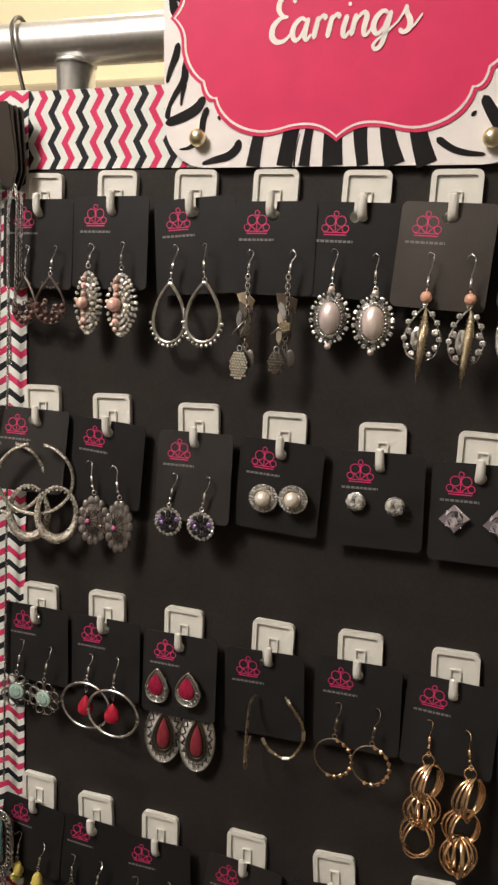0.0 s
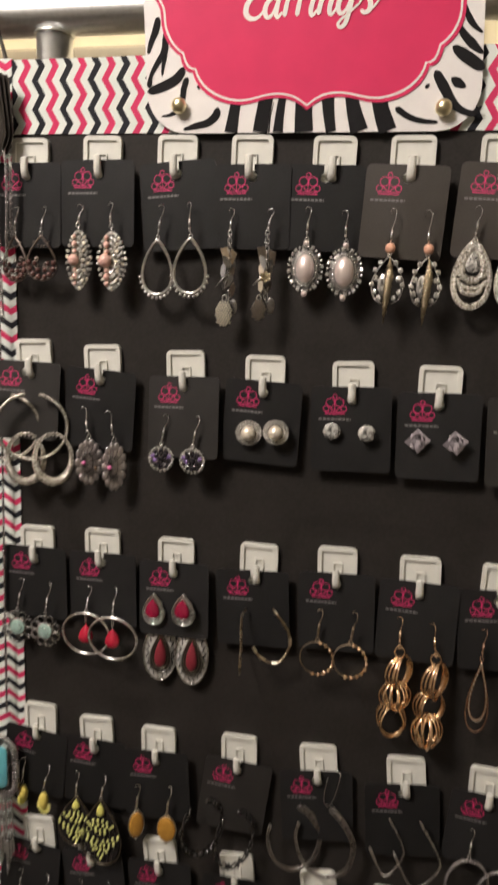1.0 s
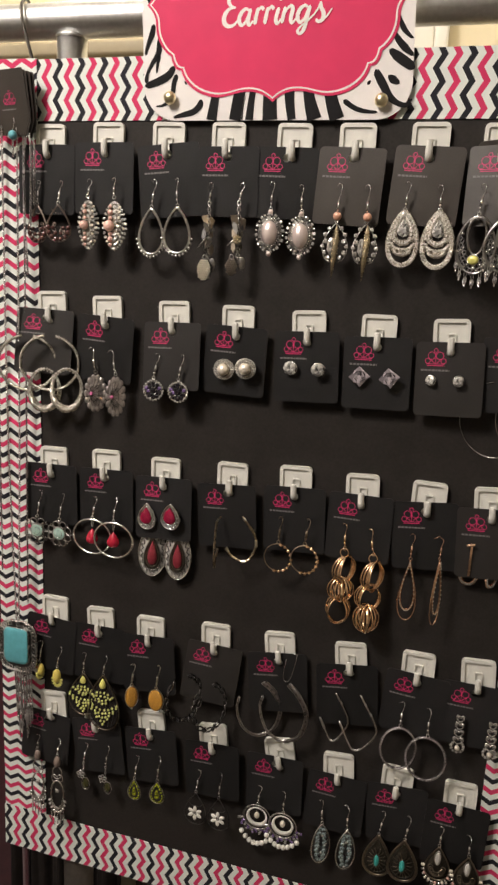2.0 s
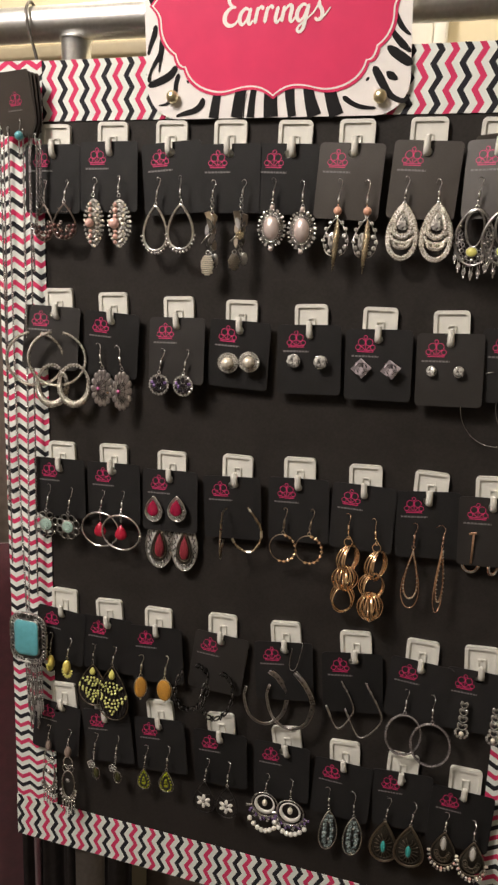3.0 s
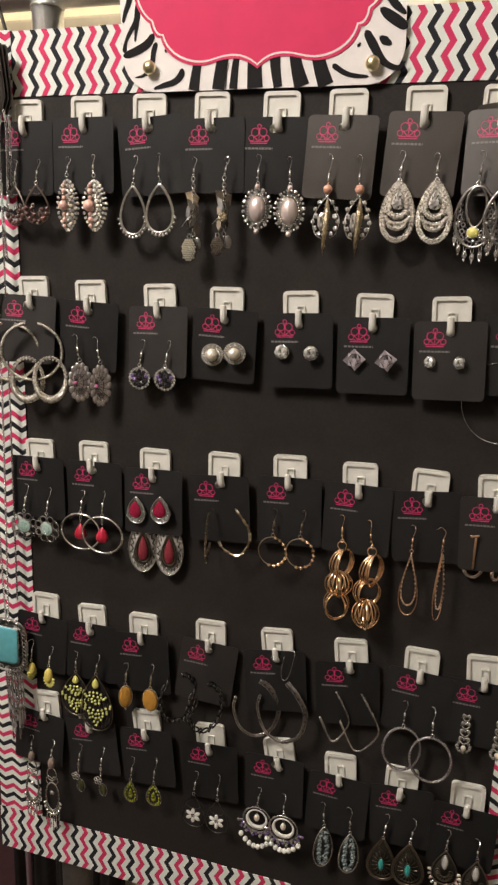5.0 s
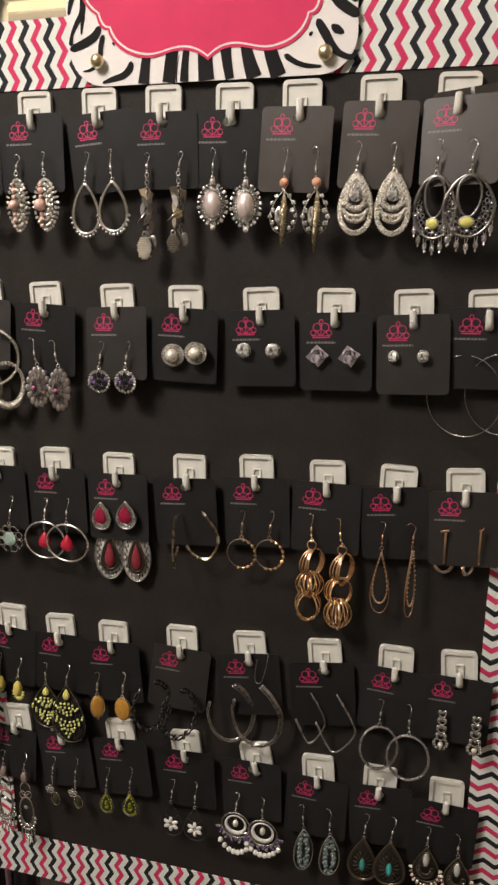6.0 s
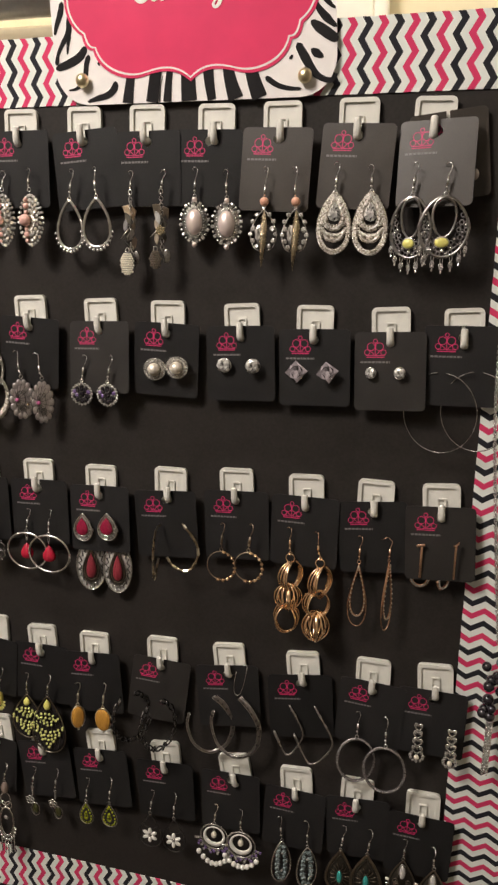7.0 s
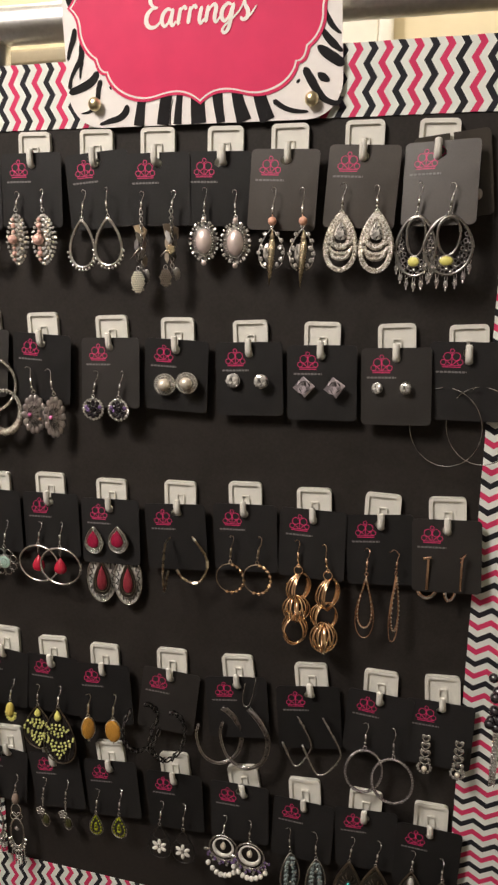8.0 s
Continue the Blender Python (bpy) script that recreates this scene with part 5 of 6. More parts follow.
def red_teardrop_stud(root, w, h, rng):
    part("back_plate", slab([(p[0], p[2]) for p in drop_line(w, h, 32, point=0.8)], 0.0008, 0.0012, bevel=0.0004), ANTIQUE, root)
    drop_bead("stone", root, WINE, -w * 0.05, -h * 0.12, w * 0.64, h * 0.68, y=-0.0002, deep=0.32)
    hoop(root, "rim", SILVER, drop_line(w * 0.94, h * 0.97, top=-h * 0.02, point=0.8), 0.0008)
    hoop(root, "inner_rim", SILVER, drop_line(w * 0.66, h * 0.72, top=-h * 0.10, y=-0.0004), 0.0004)
    for k in range(9):
        a = radians(80 + 190 * k / 8)
        ball("notch", root, SILVER, w * 0.39 * math.sin(a), -h * 0.60 + h * 0.33 * math.cos(a), 0.0008, y=-0.0002)


def red_zigzag_drop(root, w, h, rng):
    part("plate", slab([(p[0], p[2]) for p in oval(0, -h * 0.48, w * 0.5, h * 0.52, n=36)], 0.0006, 0.0010, bevel=0.0003), IVORY, root, "white enamel oval plate")
    hoop(root, "rim", SILVER, oval(0, -h * 0.48, w * 0.49, h * 0.51, n=40), 0.0007)
    part("inner_plate", slab([(p[0], p[2]) for p in drop_line(w * 0.62, h * 0.78, 28, top=-h * 0.07)], -0.0004, 0.0012, bevel=0.0004), DUSK, root)
    hoop(root, "inner_rim", ANTIQUE, drop_line(w * 0.62, h * 0.78, top=-h * 0.07, y=-0.0005), 0.0005)
    hoop(root, "inner_rim", PEWTER, drop_line(w * 0.46, h * 0.64, top=-h * 0.13, y=-0.0006), 0.0005)
    drop_bead("stone", root, DULL_RED, 0, -h * 0.20, w * 0.34, h * 0.54, y=-0.0008, deep=0.45)
    zig = []
    for k in range(37):
        a = radians(20 + 320 * k / 36)
        f = 0.86 if k % 2 else 0.66
        zig.append((w * 0.5 * f * math.sin(a), 0.0003, -h * 0.48 + h * 0.52 * (f + 0.04) * math.cos(a)))
    hoop(root, "zigzag", GUNMETAL, zig, 0.00055, False, "dark zigzag line", 5)
    for x in (-0.06, 0.0, 0.06):
        ball("bead", root, SILVER, x * w, -h * 0.94, 0.0007, y=-0.0004)


def bent_hoop(root, w, h, rng):
    """An open hoop hammered into short flat lengths, their glints put in as alternating metal colours."""
    s = 0.0 if rng.side else 0.42
    line = [(0, 0.003, 0), (w * (0.12 + 0.3 * s), 0, -h * 0.06)] + [(w * (x + s), y, -h * z) for x, y, z in ((0.42, 0, 0.34), (0.50, 0, 0.62), (0.30, 0, 0.92), (0.04, 0, 0.99), (-0.30, 0, 0.88), (-0.48, 0.001, 0.72))]
    pts = smooth_line(line, 2)
    for k, (a, b) in enumerate(zip(pts, pts[1:])):
        over = (b - a) * 0.06
        part("length", tube([a - over, b + over], (0.0012 if k % 2 else 0.0009, 0.0009), sides=4), (BRONZE, PALE_GOLD, BRONZE, WORN_GOLD)[k % 4], root, "flat hammered length" if k == 0 else "", smooth=False)


def gold_bead_hoop(root, w, h, rng):
    hoop(root, "hoop", BRONZE, oval(0, -h / 2, w * 0.47, h * 0.48, n=36), 0.00042, label="thin dark gold hoop")
    for k in range(10):
        a = radians(12 + 178 * k / 9)
        x, z = w * 0.47 * math.sin(a), -h / 2 + h * 0.48 * math.cos(a)
        gem("gold_bead", root, GOLD, x, z, 0.0017, rz=0.0017, y=-0.0002, sides=6, deep=1.0, spin=math.degrees(a))


def gold_rings(root, w, h, rng):
    hoop(root, "link", GOLD, oval(0, -0.0025, 0.0034, 0.0036, n=20), 0.0005)
    for tier, z in enumerate((0.25, 0.52, 0.79)):
        ball_like = tier == (1 if not rng.side else 2)
        for k in range(6 if ball_like else 4):
            yaw = (-75, -48, -20, 12, 40, 70)[k] if ball_like else (30, 8, -30)[tier] + (14, 14, 24)[tier] * k
            rx = w * (0.46 if tier else 0.42)
            ob = hoop(root, "ring", GOLD, oval(0, 0, rx * (1 - 0.08 * (k % 3)), h * (0.175 if tier != 1 else 0.16), n=32), (0.0006, 0.0013 if k % 2 == 0 else 0.0008), label="polished gold ring" if k == 0 else "", sides=8)
            ob.matrix_basis = pose((0.0015 if tier == 0 else -0.0008 * tier) + 0.0007 * (k - 1.5) * (not ball_like), -0.0006 * k * (not ball_like), -h * z + 0.0005 * (k % 3), 0, rng.uniform(-8, 8) + (18 if tier == 0 else 0), yaw)


def double_drop(root, w, h, rng):
    hoop(root, "outer_drop", ROSE_GOLD, drop_line(w * 0.96, h, point=1.4), 0.0006, label="slim rose-gold teardrop")
    hoop(root, "inner_drop", ROSE_GOLD, drop_line(w * 0.74, h * 0.80, top=-h * 0.03, point=1.4, y=-0.0008), (0.0010, 0.0006), label="textured teardrop")
    studs(root, "grain", PALE_GOLD, drop_line(w * 0.74, h * 0.80, 34, top=-h * 0.03, point=1.4, y=-0.0016), 0.0006, True)


def bar_and_crescent(root, w, h, rng):
    part("bar", block(-0.0009, 0.0009, -0.0006, 0.0006, -h, 0, 0.0003), ROSE_GOLD, root, "flat rose-gold bar")
    ob = part("cross_bar", block(-0.0034, 0.0030, -0.0008, 0.0004, -0.0012, 0.0008, 0.0003), ROSE_GOLD, root)
    ob.matrix_basis = pose(-0.0006, -0.0008, 0, 0, -16, 0)
    back = oval(0, -h - 0.0015, 0.0068, 0.0085, 95, 265, 16, y=0.0085)
    hoop(root, "crescent", ROSE_GOLD, back, (0.0016, 0.0010), False, "rhinestone crescent behind the card", 8)
    studs(root, "crystal", CRYSTAL, [(p[0], p[1] - 0.001, p[2]) for p in back], 0.0009, True)


def yellow_bloom(root, w, h, rng):
    ball("bud", root, SUN, 0, -h * 0.40, w * 0.33, y=-0.0008, rz=h * 0.34, fine=True)
    for k in range(9):
        a = radians(85 + 190 * k / 8)
        ball("petal", root, YELLOW, w * 0.34 * math.sin(a), -h * 0.60 + h * 0.30 * math.cos(a), 0.0011, rz=0.0022, spin=math.degrees(a), y=-0.0003)
    gem("crystal", root, CRYSTAL, w * 0.36, -h * 0.80, 0.0010, sides=6)
    gem("crystal", root, CRYSTAL, 0, -h * 0.97, 0.0010, sides=6)


def bead_net(root, w, h, rng):
    """A wire teardrop with two fans of small beads on fine wires."""
    hoop(root, "frame", PEWTER, drop_line(w, h, point=0.9), 0.0006, label="dark teardrop wire frame")
    part("mesh_back", slab([(p[0] * 0.90, p[2] * 0.96 - 0.0008) for p in drop_line(w, h, 30, point=0.9)], 0.0008, 0.0004), M_NIGHT, root, "black mesh behind the beads", smooth=False)
    drop_bead("top_bead", root, YELLOW, 0, -h * 0.04, w * 0.20, h * 0.19, y=-0.001, deep=0.8)
    for z, n, span, sag in ((0.30, 4, 0.34, -0.02), (0.38, 6, 0.62, 0.02), (0.45, 5, 0.52, 0.05), (0.51, 3, 0.22, 0.03), (0.62, 8, 0.90, 0.12), (0.69, 9, 0.88, 0.14), (0.76, 7, 0.66, 0.12), (0.83, 4, 0.34, 0.05)):
        for k in range(n):
            f = 2 * k / (n - 1) - 1
            ball("bead", root, LIME, f * span * w * 0.5 + rng.uniform(-0.0005, 0.0005), -h * (z - sag * f * f) + rng.uniform(-0.0005, 0.0005), 0.00118, y=-0.0014, fine=True)
    ball("bead", root, LIME, 0.0004, -h * 0.89, 0.00118, y=-0.0014, fine=True)
    for z, span in ((0.41, 0.66), (0.66, 0.92), (0.80, 0.60)):
        hoop(root, "arc", GUNMETAL, smooth_line([(-span * w * 0.5, 0, -h * (z - 0.14)), (0, 0, -h * z), (span * w * 0.5, 0, -h * (z - 0.14))], 6), 0.0002, False, sides=4)
    for s in (-0.36, -0.22, -0.08, 0.08, 0.22, 0.36):
        hoop(root, "wire", GUNMETAL, smooth_line([(0, 0, -h * 0.18), (s * w, 0, -h * 0.5), (s * w * 0.7, 0, -h * 0.93)], 4), 0.0002, False, sides=4)


def cat_eye(root, w, h, rng):
    ball("stone", root, AMBER, 0, -h / 2, w * 0.45, y=-0.0008, rz=h * 0.48, ry=0.0022, fine=True)
    hoop(root, "bezel", PALE_GOLD, oval(0, -h / 2, w * 0.46, h * 0.49, n=28, y=0.0002), 0.0005)
    ball("bead", root, PALE_GOLD, 0, -h - 0.001, 0.0011)


def black_link_hoop(root, w, h, rng):
    pts = oval(0, -h * 0.5, w * 0.46, h * 0.5, 10, 330, 20)
    for k, p in enumerate(pts[:-1]):
        q = pts[k + 1]
        ob = hoop(root, "link", BLACK_CHAIN, oval(0, 0, 0.0019, 0.0034, n=14), 0.00075, sides=6)
        ob.matrix_basis = pose((p[0] + q[0]) / 2, 0.0, (p[2] + q[2]) / 2, 0, math.degrees(math.atan2(q[0] - p[0], q[2] - p[2])), 55 if k % 2 else 15)
        if k % 3 == 0:
            gem("jet", root, JET, p[0], p[2], 0.0013, y=-0.0012, sides=6)


def broad_hoop(root, w, h, rng):
    """An open hoop of flat band, engraved on its front third."""
    pts = smooth_line([(w * 0.06, 0.003, 0), (w * 0.30, 0, -h * 0.16), (w * 0.47, 0, -h * 0.46), (w * 0.36, 0, -h * 0.84), (0, 0, -h), (-w * 0.34, 0.001, -h * 0.86), (-w * 0.50, 0.002, -h * 0.52), (-w * 0.46, 0.003, -h * 0.30)], 8)
    n = len(pts)
    width = [0.0026 - 0.0016 * min(1.0, k / (n * 0.7)) for k in range(n)]
    hoop(root, "hoop", HAMMERED, pts, width, False, "broad engraved silver hoop", 6)
    for side in (-1, 1):
        edge = []
        for k, p in enumerate(pts):
            t = (pts[min(k + 1, n - 1)] - pts[max(k - 1, 0)]).normalized()
            edge.append((p.x + side * t.z * width[k] * 0.95, p.y - 0.0006, p.z - side * t.x * width[k] * 0.95))
        hoop(root, "rim_wire", SHELL_SILVER, edge, 0.0004, False, sides=5)
    for k in range(3, 22, 3):
        gem("bump", root, GUNMETAL, pts[k].x, pts[k].z, 0.0011, y=pts[k].y - width[k] * 0.8, sides=4, deep=0.4, spin=45)


def square_hoop(root, w, h, rng):
    pts = smooth_line([(0.0, 0.003, 0), (w * 0.24, 0, -h * 0.22), (w * 0.44, 0, -h * 0.46), (w * 0.46, 0, -h * 0.64), (w * 0.20, 0, -h * 0.90), (0, 0, -h * 0.985), (-w * 0.16, 0.001, -h * 0.92), (-w * 0.48, 0.004, -h * 0.56)], 7)
    hoop(root, "hoop", ANTIQUE, pts, 0.0010, False, "squared silver wire hoop", 8)


def sparkle_ring(root, w, h, rng):
    pts = oval(0, -h / 2, w * 0.47, h * 0.48, n=48)
    hoop(root, "ring", GRIT, pts, (0.0012, 0.0013), label="textured silver ring", sides=8)
    studs(root, "grain", HAMMERED, [(p[0], -0.001, p[2]) for p in pts[::1]], 0.00065)


def sparkle_bar(root, w, h, rng):
    """A braid of open silver hearts set with crystals, ending in a pearl."""
    for r in range(4):
        z = -h * (0.06 + 0.19 * r)
        wide = w * (0.24 + 0.03 * r)
        for s in (-1, 1):
            hoop(root, "loop", SHELL_SILVER, smooth_line([(0, 0, z - h * 0.17), (s * wide, 0, z - h * 0.08), (s * wide * 0.9, 0, z + h * 0.01), (s * wide * 0.25, 0, z - h * 0.01), (0, 0, z - h * 0.06)], 5), 0.0007, False, sides=6)
            gem("crystal", root, CRYSTAL, s * wide * 0.75, z - h * 0.03, 0.0012, y=-0.0008, sides=6, spin=r * 17)
        gem("crystal", root, CRYSTAL, 0, z - h * 0.15, 0.0011, y=-0.0008, sides=6)
    for k in range(9):
        a = radians(50 + 260 * k / 8)
        gem("crystal", root, CRYSTAL, w * 0.44 * math.sin(a), -h * 0.86 + h * 0.13 * math.cos(a), 0.0014, sides=6, y=-0.0004)
    ball("pearl", root, PEARL, 0, -h * 0.87, 0.0021, y=-0.0014, fine=True)


def long_chandelier(root, w, h, rng):
    ball("taupe_bead", root, TAUPE, 0, -h * 0.07, w * 0.20, rz=h * 0.075, fine=True)
    hoop(root, "link", SILVER, oval(0, -h * 0.22, w * 0.26, h * 0.085, n=20), 0.0007)
    for s in (-1, 1):
        hoop(root, "scroll", SILVER, oval(s * w * 0.16, -h * 0.30, w * 0.16, h * 0.05, n=16), 0.0005)
    hoop(root, "frame", SHELL_SILVER, oval(0, -h * 0.52, w * 0.36, h * 0.19, n=30), 0.0010, label="oval silver frame")
    gem("crystal", root, CRYSTAL, 0, -h * 0.46, w * 0.14, y=-0.0008)
    hoop(root, "crescent", SILVER, oval(0, -h * 0.58, w * 0.42, h * 0.15, 95, 265, 18), (0.0012, 0.0006), False)
    studs(root, "bead", SHELL_SILVER, oval(0, -h * 0.60, w * 0.46, h * 0.17, 95, 265, 9), 0.0016)
    for k in range(5):
        x = (k - 2) * w * 0.17
        chain(root, [(x, 0, -h * 0.76), (x * 1.02, 0, -h * (0.99 - 0.03 * abs(k - 2)))], SILVER, "tassel", link=0.0018, wire=0.0003, width=0.0006)


def small_cluster(root, w, h, rng):
    chain(root, [(0, 0, 0.001), (0, 0, -h * 0.24)], SILVER)
    for k in range(5):
        a = 2 * math.pi * k / 5
        hoop(root, "petal", SILVER, oval(-w * 0.18 + 0.0027 * math.sin(a), -h * 0.42 + 0.0027 * math.cos(a), 0.0016, 0.0016, n=10), 0.0006, sides=5)
    gem("crystal", root, CRYSTAL, -w * 0.18, -h * 0.42, 0.0012, y=-0.001)
    ball("stone", root, OLIVE, w * 0.14, -h * 0.72, w * 0.20, rz=h * 0.19, ry=0.0020, y=0.0004, fine=True)
    hoop(root, "bezel", ANTIQUE, oval(w * 0.14, -h * 0.72, w * 0.25, h * 0.23, n=24), 0.0005)


def olive_drop(root, w, h, rng):
    hoop(root, "frame", ANTIQUE, drop_line(w, h), 0.0005, label="thin teardrop frame")
    drop_bead("stone", root, GREEN, 0, -h * 0.34, w * 0.34, h * 0.46, y=-0.0006, turn=8, smooth=False)
    studs(root, "crystal", GREEN, drop_line(w * 0.74, h * 0.82, 18, top=-h * 0.12, y=-0.0004), 0.00105, True)


def white_flower_drop(root, w, h, rng):
    hoop(root, "frame", GUNMETAL, drop_line(w, h), 0.0005, label="dark teardrop wire frame")
    hoop(root, "inner_frame", GUNMETAL, drop_line(w * 0.6, h * 0.4, top=-h * 0.03), 0.0003, sides=5)
    for k in range(6):
        a = math.pi * k / 3
        ball("petal", root, WHITE, 0.0045 * math.sin(a), -h * 0.62 + 0.0045 * math.cos(a), 0.0018, y=-0.0012, rz=0.0030, ry=0.0012, spin=math.degrees(a), fine=True)
    ball("centre", root, ANTIQUE, 0, -h * 0.62, 0.0012, y=-0.0016)


def crescent_pearls(root, w, h, rng):
    r = w * 0.43
    hoop(root, "rim", ANTIQUE, oval(0, -r, r, r, n=36), 0.0008, label="round silver frame")
    part("crescent", frame_slab([(p[0], p[2]) for p in oval(0, -r * 0.98, r * 0.80, r * 0.80, n=30)], [(p[0], p[2]) for p in oval(r * 0.03, -r * 0.84, r * 0.62, r * 0.62, n=30)], -0.0010, 0.0012), WHITE, root, "white enamel crescent")
    ball("pearl", root, PEARL, 0, -r * 0.82, r * 0.20, y=-0.0006, rz=r * 0.25, fine=True)
    hoop(root, "link", SILVER, oval(0, -r * 0.42, 0.0008, r * 0.17, n=10), 0.0003, sides=5)
    for ring, n in ((1.10, 12), (1.26, 11), (1.42, 8)):
        for k in range(n):
            a = radians(105 + 150 * k / (n - 1))
            gem("crystal", root, CRYSTAL if (k + n) % 2 else VIOLET, r * ring * math.sin(a), -r + r * ring * math.cos(a) * (1.0 if ring < 1.2 else 0.98), 0.0014, sides=6)
    for k in range(8):
        f = (k - 3.5) / 3.5
        x, z = f * w * 0.48, -h * (0.88 - 0.22 * f * f)
        ball("white_pearl", root, WHITE, x, z, 0.0023, y=-0.0003, fine=True)


def shell_leaf(root, w, h, rng):
    """A pointed leaf paved with a few large pale chips and small crystals between them."""
    hoop(root, "frame", SILVER, drop_line(w, h, point=0.5), 0.0008, label="pointed silver leaf frame")
    for k in range(8):
        t = 0.13 + 0.76 * k / 7
        half = w * 0.42 * math.sin(math.pi * t) ** 0.7
        for c in (-0.5, 0.5):
            gem("shell_chip", root, ICE, half * c + rng.uniform(-0.0005, 0.0005), -h * (t + 0.03 * (c > 0)), 0.0027, rz=0.0022, sides=6, spin=rng.uniform(0, 180), deep=0.45)
        gem("crystal", root, CUT if k % 2 else JET, rng.uniform(-0.3, 0.9) * half, -h * (t + 0.05), 0.0012, sides=6, y=-0.0008, spin=k * 20)
    part("backing", slab([(p[0] * 0.92, p[2]) for p in drop_line(w, h, 28, point=0.5)], 0.0006, 0.0004), GUNMETAL, root)


def turquoise_filigree(root, w, h, rng):
    """A brown metal teardrop, pierced with rays round a slim teal stone."""
    hoop(root, "frame", PEWTER, drop_line(w, h), (0.0013, 0.0009), label="dull teardrop frame", sides=8)
    part("backing", slab([(p[0] * 0.96, p[2]) for p in drop_line(w, h, 30)], 0.0006, 0.0005), DUSK, root, "brown pierced backing")
    hoop(root, "inner_rim", DUSK, drop_line(w * 0.80, h * 0.82, top=-h * 0.10), 0.0005, sides=5)
    for k in range(16):
        a = radians(18 + 324 * k / 15)
        x0, z0 = w * 0.14 * math.sin(a), -h * 0.62 + h * 0.17 * math.cos(a)
        x1, z1 = w * 0.35 * math.sin(a), -h * 0.62 + h * 0.31 * math.cos(a)
        hoop(root, "curl", PEWTER, smooth_line([(x0, 0, z0), ((x0 + x1) / 2 + 0.0006, -0.0004, (z0 + z1) / 2), (x1, 0, z1)], 3), 0.00042, False, sides=4)
    ball("stone", root, TEAL, 0, -h * 0.62, w * 0.10, y=-0.0010, rz=h * 0.145, ry=0.0016, fine=True)
    hoop(root, "bezel", PEWTER, oval(0, -h * 0.62, w * 0.115, h * 0.165, n=20, y=-0.0006), 0.0004)


def white_bead_drop(root, w, h, rng):
    hoop(root, "frame", PEWTER, drop_line(w * 0.86, h * 0.90), 0.0007, label="silver teardrop wire frame")
    part("backing", slab([(p[0] * 0.80, p[2] * 0.86) for p in drop_line(w, h, 30)], 0.0006, 0.0004), DUSK, root, "dark pierced backing")
    ball("white_bead", root, IVORY, 0, -h * 0.30, w * 0.10, y=-0.0010, rz=h * 0.17, ry=0.0016, fine=True)
    hoop(root, "bezel", ANTIQUE, oval(0, -h * 0.30, w * 0.12, h * 0.19, n=20, y=-0.0004), 0.0004)
    for k in range(9):
        a = radians(95 + 170 * k / 8)
        hoop(root, "curl", PEWTER, oval(w * 0.22 * math.sin(a), -h * 0.56 + h * 0.20 * math.cos(a), 0.0020, 0.0024, n=12), 0.0004, sides=5)
    for k in range(13):
        a = radians(88 + 184 * k / 12)
        ball("bead", root, PEARL if k % 4 == 0 else (SILVER if k % 2 else BLUSH), w * 0.47 * math.sin(a), -h * 0.58 + h * 0.41 * math.cos(a), 0.0014)
        ball("fringe_bead", root, PEARL if k % 3 == 0 else ANTIQUE, w * 0.52 * math.sin(a), -h * 0.58 + h * 0.47 * math.cos(a), 0.0012)


pair("teardrop_earring", [(0.032, 1.5539, 0.0312, 1.5354, 1.5047, 0.0206), (0.0538, 1.5541, 0.0527, 1.5358, 1.5063, 0.0213)], "dark copper teardrop earring filled with brown beads", brown_cluster, (-10, 6), SILVER)
pair("cluster_earring", [(0.0802, 1.5558, 0.0794, 1.5418, 1.4988, 0.0187), (0.103, 1.5572, 0.1046, 1.5412, 1.4992, 0.0224)], "pink pearl earring ringed with spiky clear crystals", pink_marquise, (18, 8), SILVER, y=-0.0115)
pair("teardrop_earring", [(0.1376, 1.5562, 0.1362, 1.5348, 1.4967, 0.0247), (0.1569, 1.5576, 0.1597, 1.536, 1.4984, 0.0261)], "polished silver teardrop earring edged with small beads", beaded_teardrop, (0, 0), SILVER, y=-0.0115)
pair("charm_earring", [(0.1846, 1.5547, 0.1847, 1.5391, 1.4787, 0.0162), (0.2109, 1.5549, 0.21, 1.5395, 1.4812, 0.0167)], "bronze and silver charm cluster earring with pineapple", charm_cluster, (0, 10), SILVER)
pair("pearl_earring", [(0.2342, 1.5563, 0.2348, 1.5358, 1.5023, 0.0244), (0.2577, 1.5544, 0.2599, 1.5346, 1.5006, 0.0243)], "oval rosy pearl earring in a crystal frame", framed_pearl, (0, 4), SILVER)
pair("feather_earring", [(0.2869, 1.5555, 0.2868, 1.5283, 1.4874, 0.0215), (0.3082, 1.5549, 0.3098, 1.528, 1.4863, 0.0193)], "bronze feather earring with peach bead and crystals", peach_feather, (-8, 6), SILVER, y=-0.0125)
pair("teardrop_earring", [(0.3367, 1.5576, 0.3366, 1.5377, 1.4972, 0.0249), (0.3599, 1.5558, 0.3617, 1.5378, 1.4966, 0.0247)], "layered rhinestone teardrop earring with a pear crystal", rhinestone_layers, (0, 0), SILVER, y=-0.0115)
pair("chandelier_earring", [(0.3891, 1.5567, 0.3887, 1.5359, 1.4956, 0.0287), (0.4105, 1.5563, 0.4103, 1.5358, 1.4966, 0.0333)], "silver filigree chandelier earring with a yellow bead", yellow_chandelier, (-12, 0), SILVER, y=-0.014)
pair("hoop_earring", [(0.027, 1.4238, 0.0239, 1.4261, 1.36, 0.0491), (0.0465, 1.425, 0.0453, 1.4274, 1.3616, 0.0493)], "rhinestone hoop earring with a hanging oval ring", rhinestone_rings, (24, 24), None, y=-0.0170, gap=-0.0010)
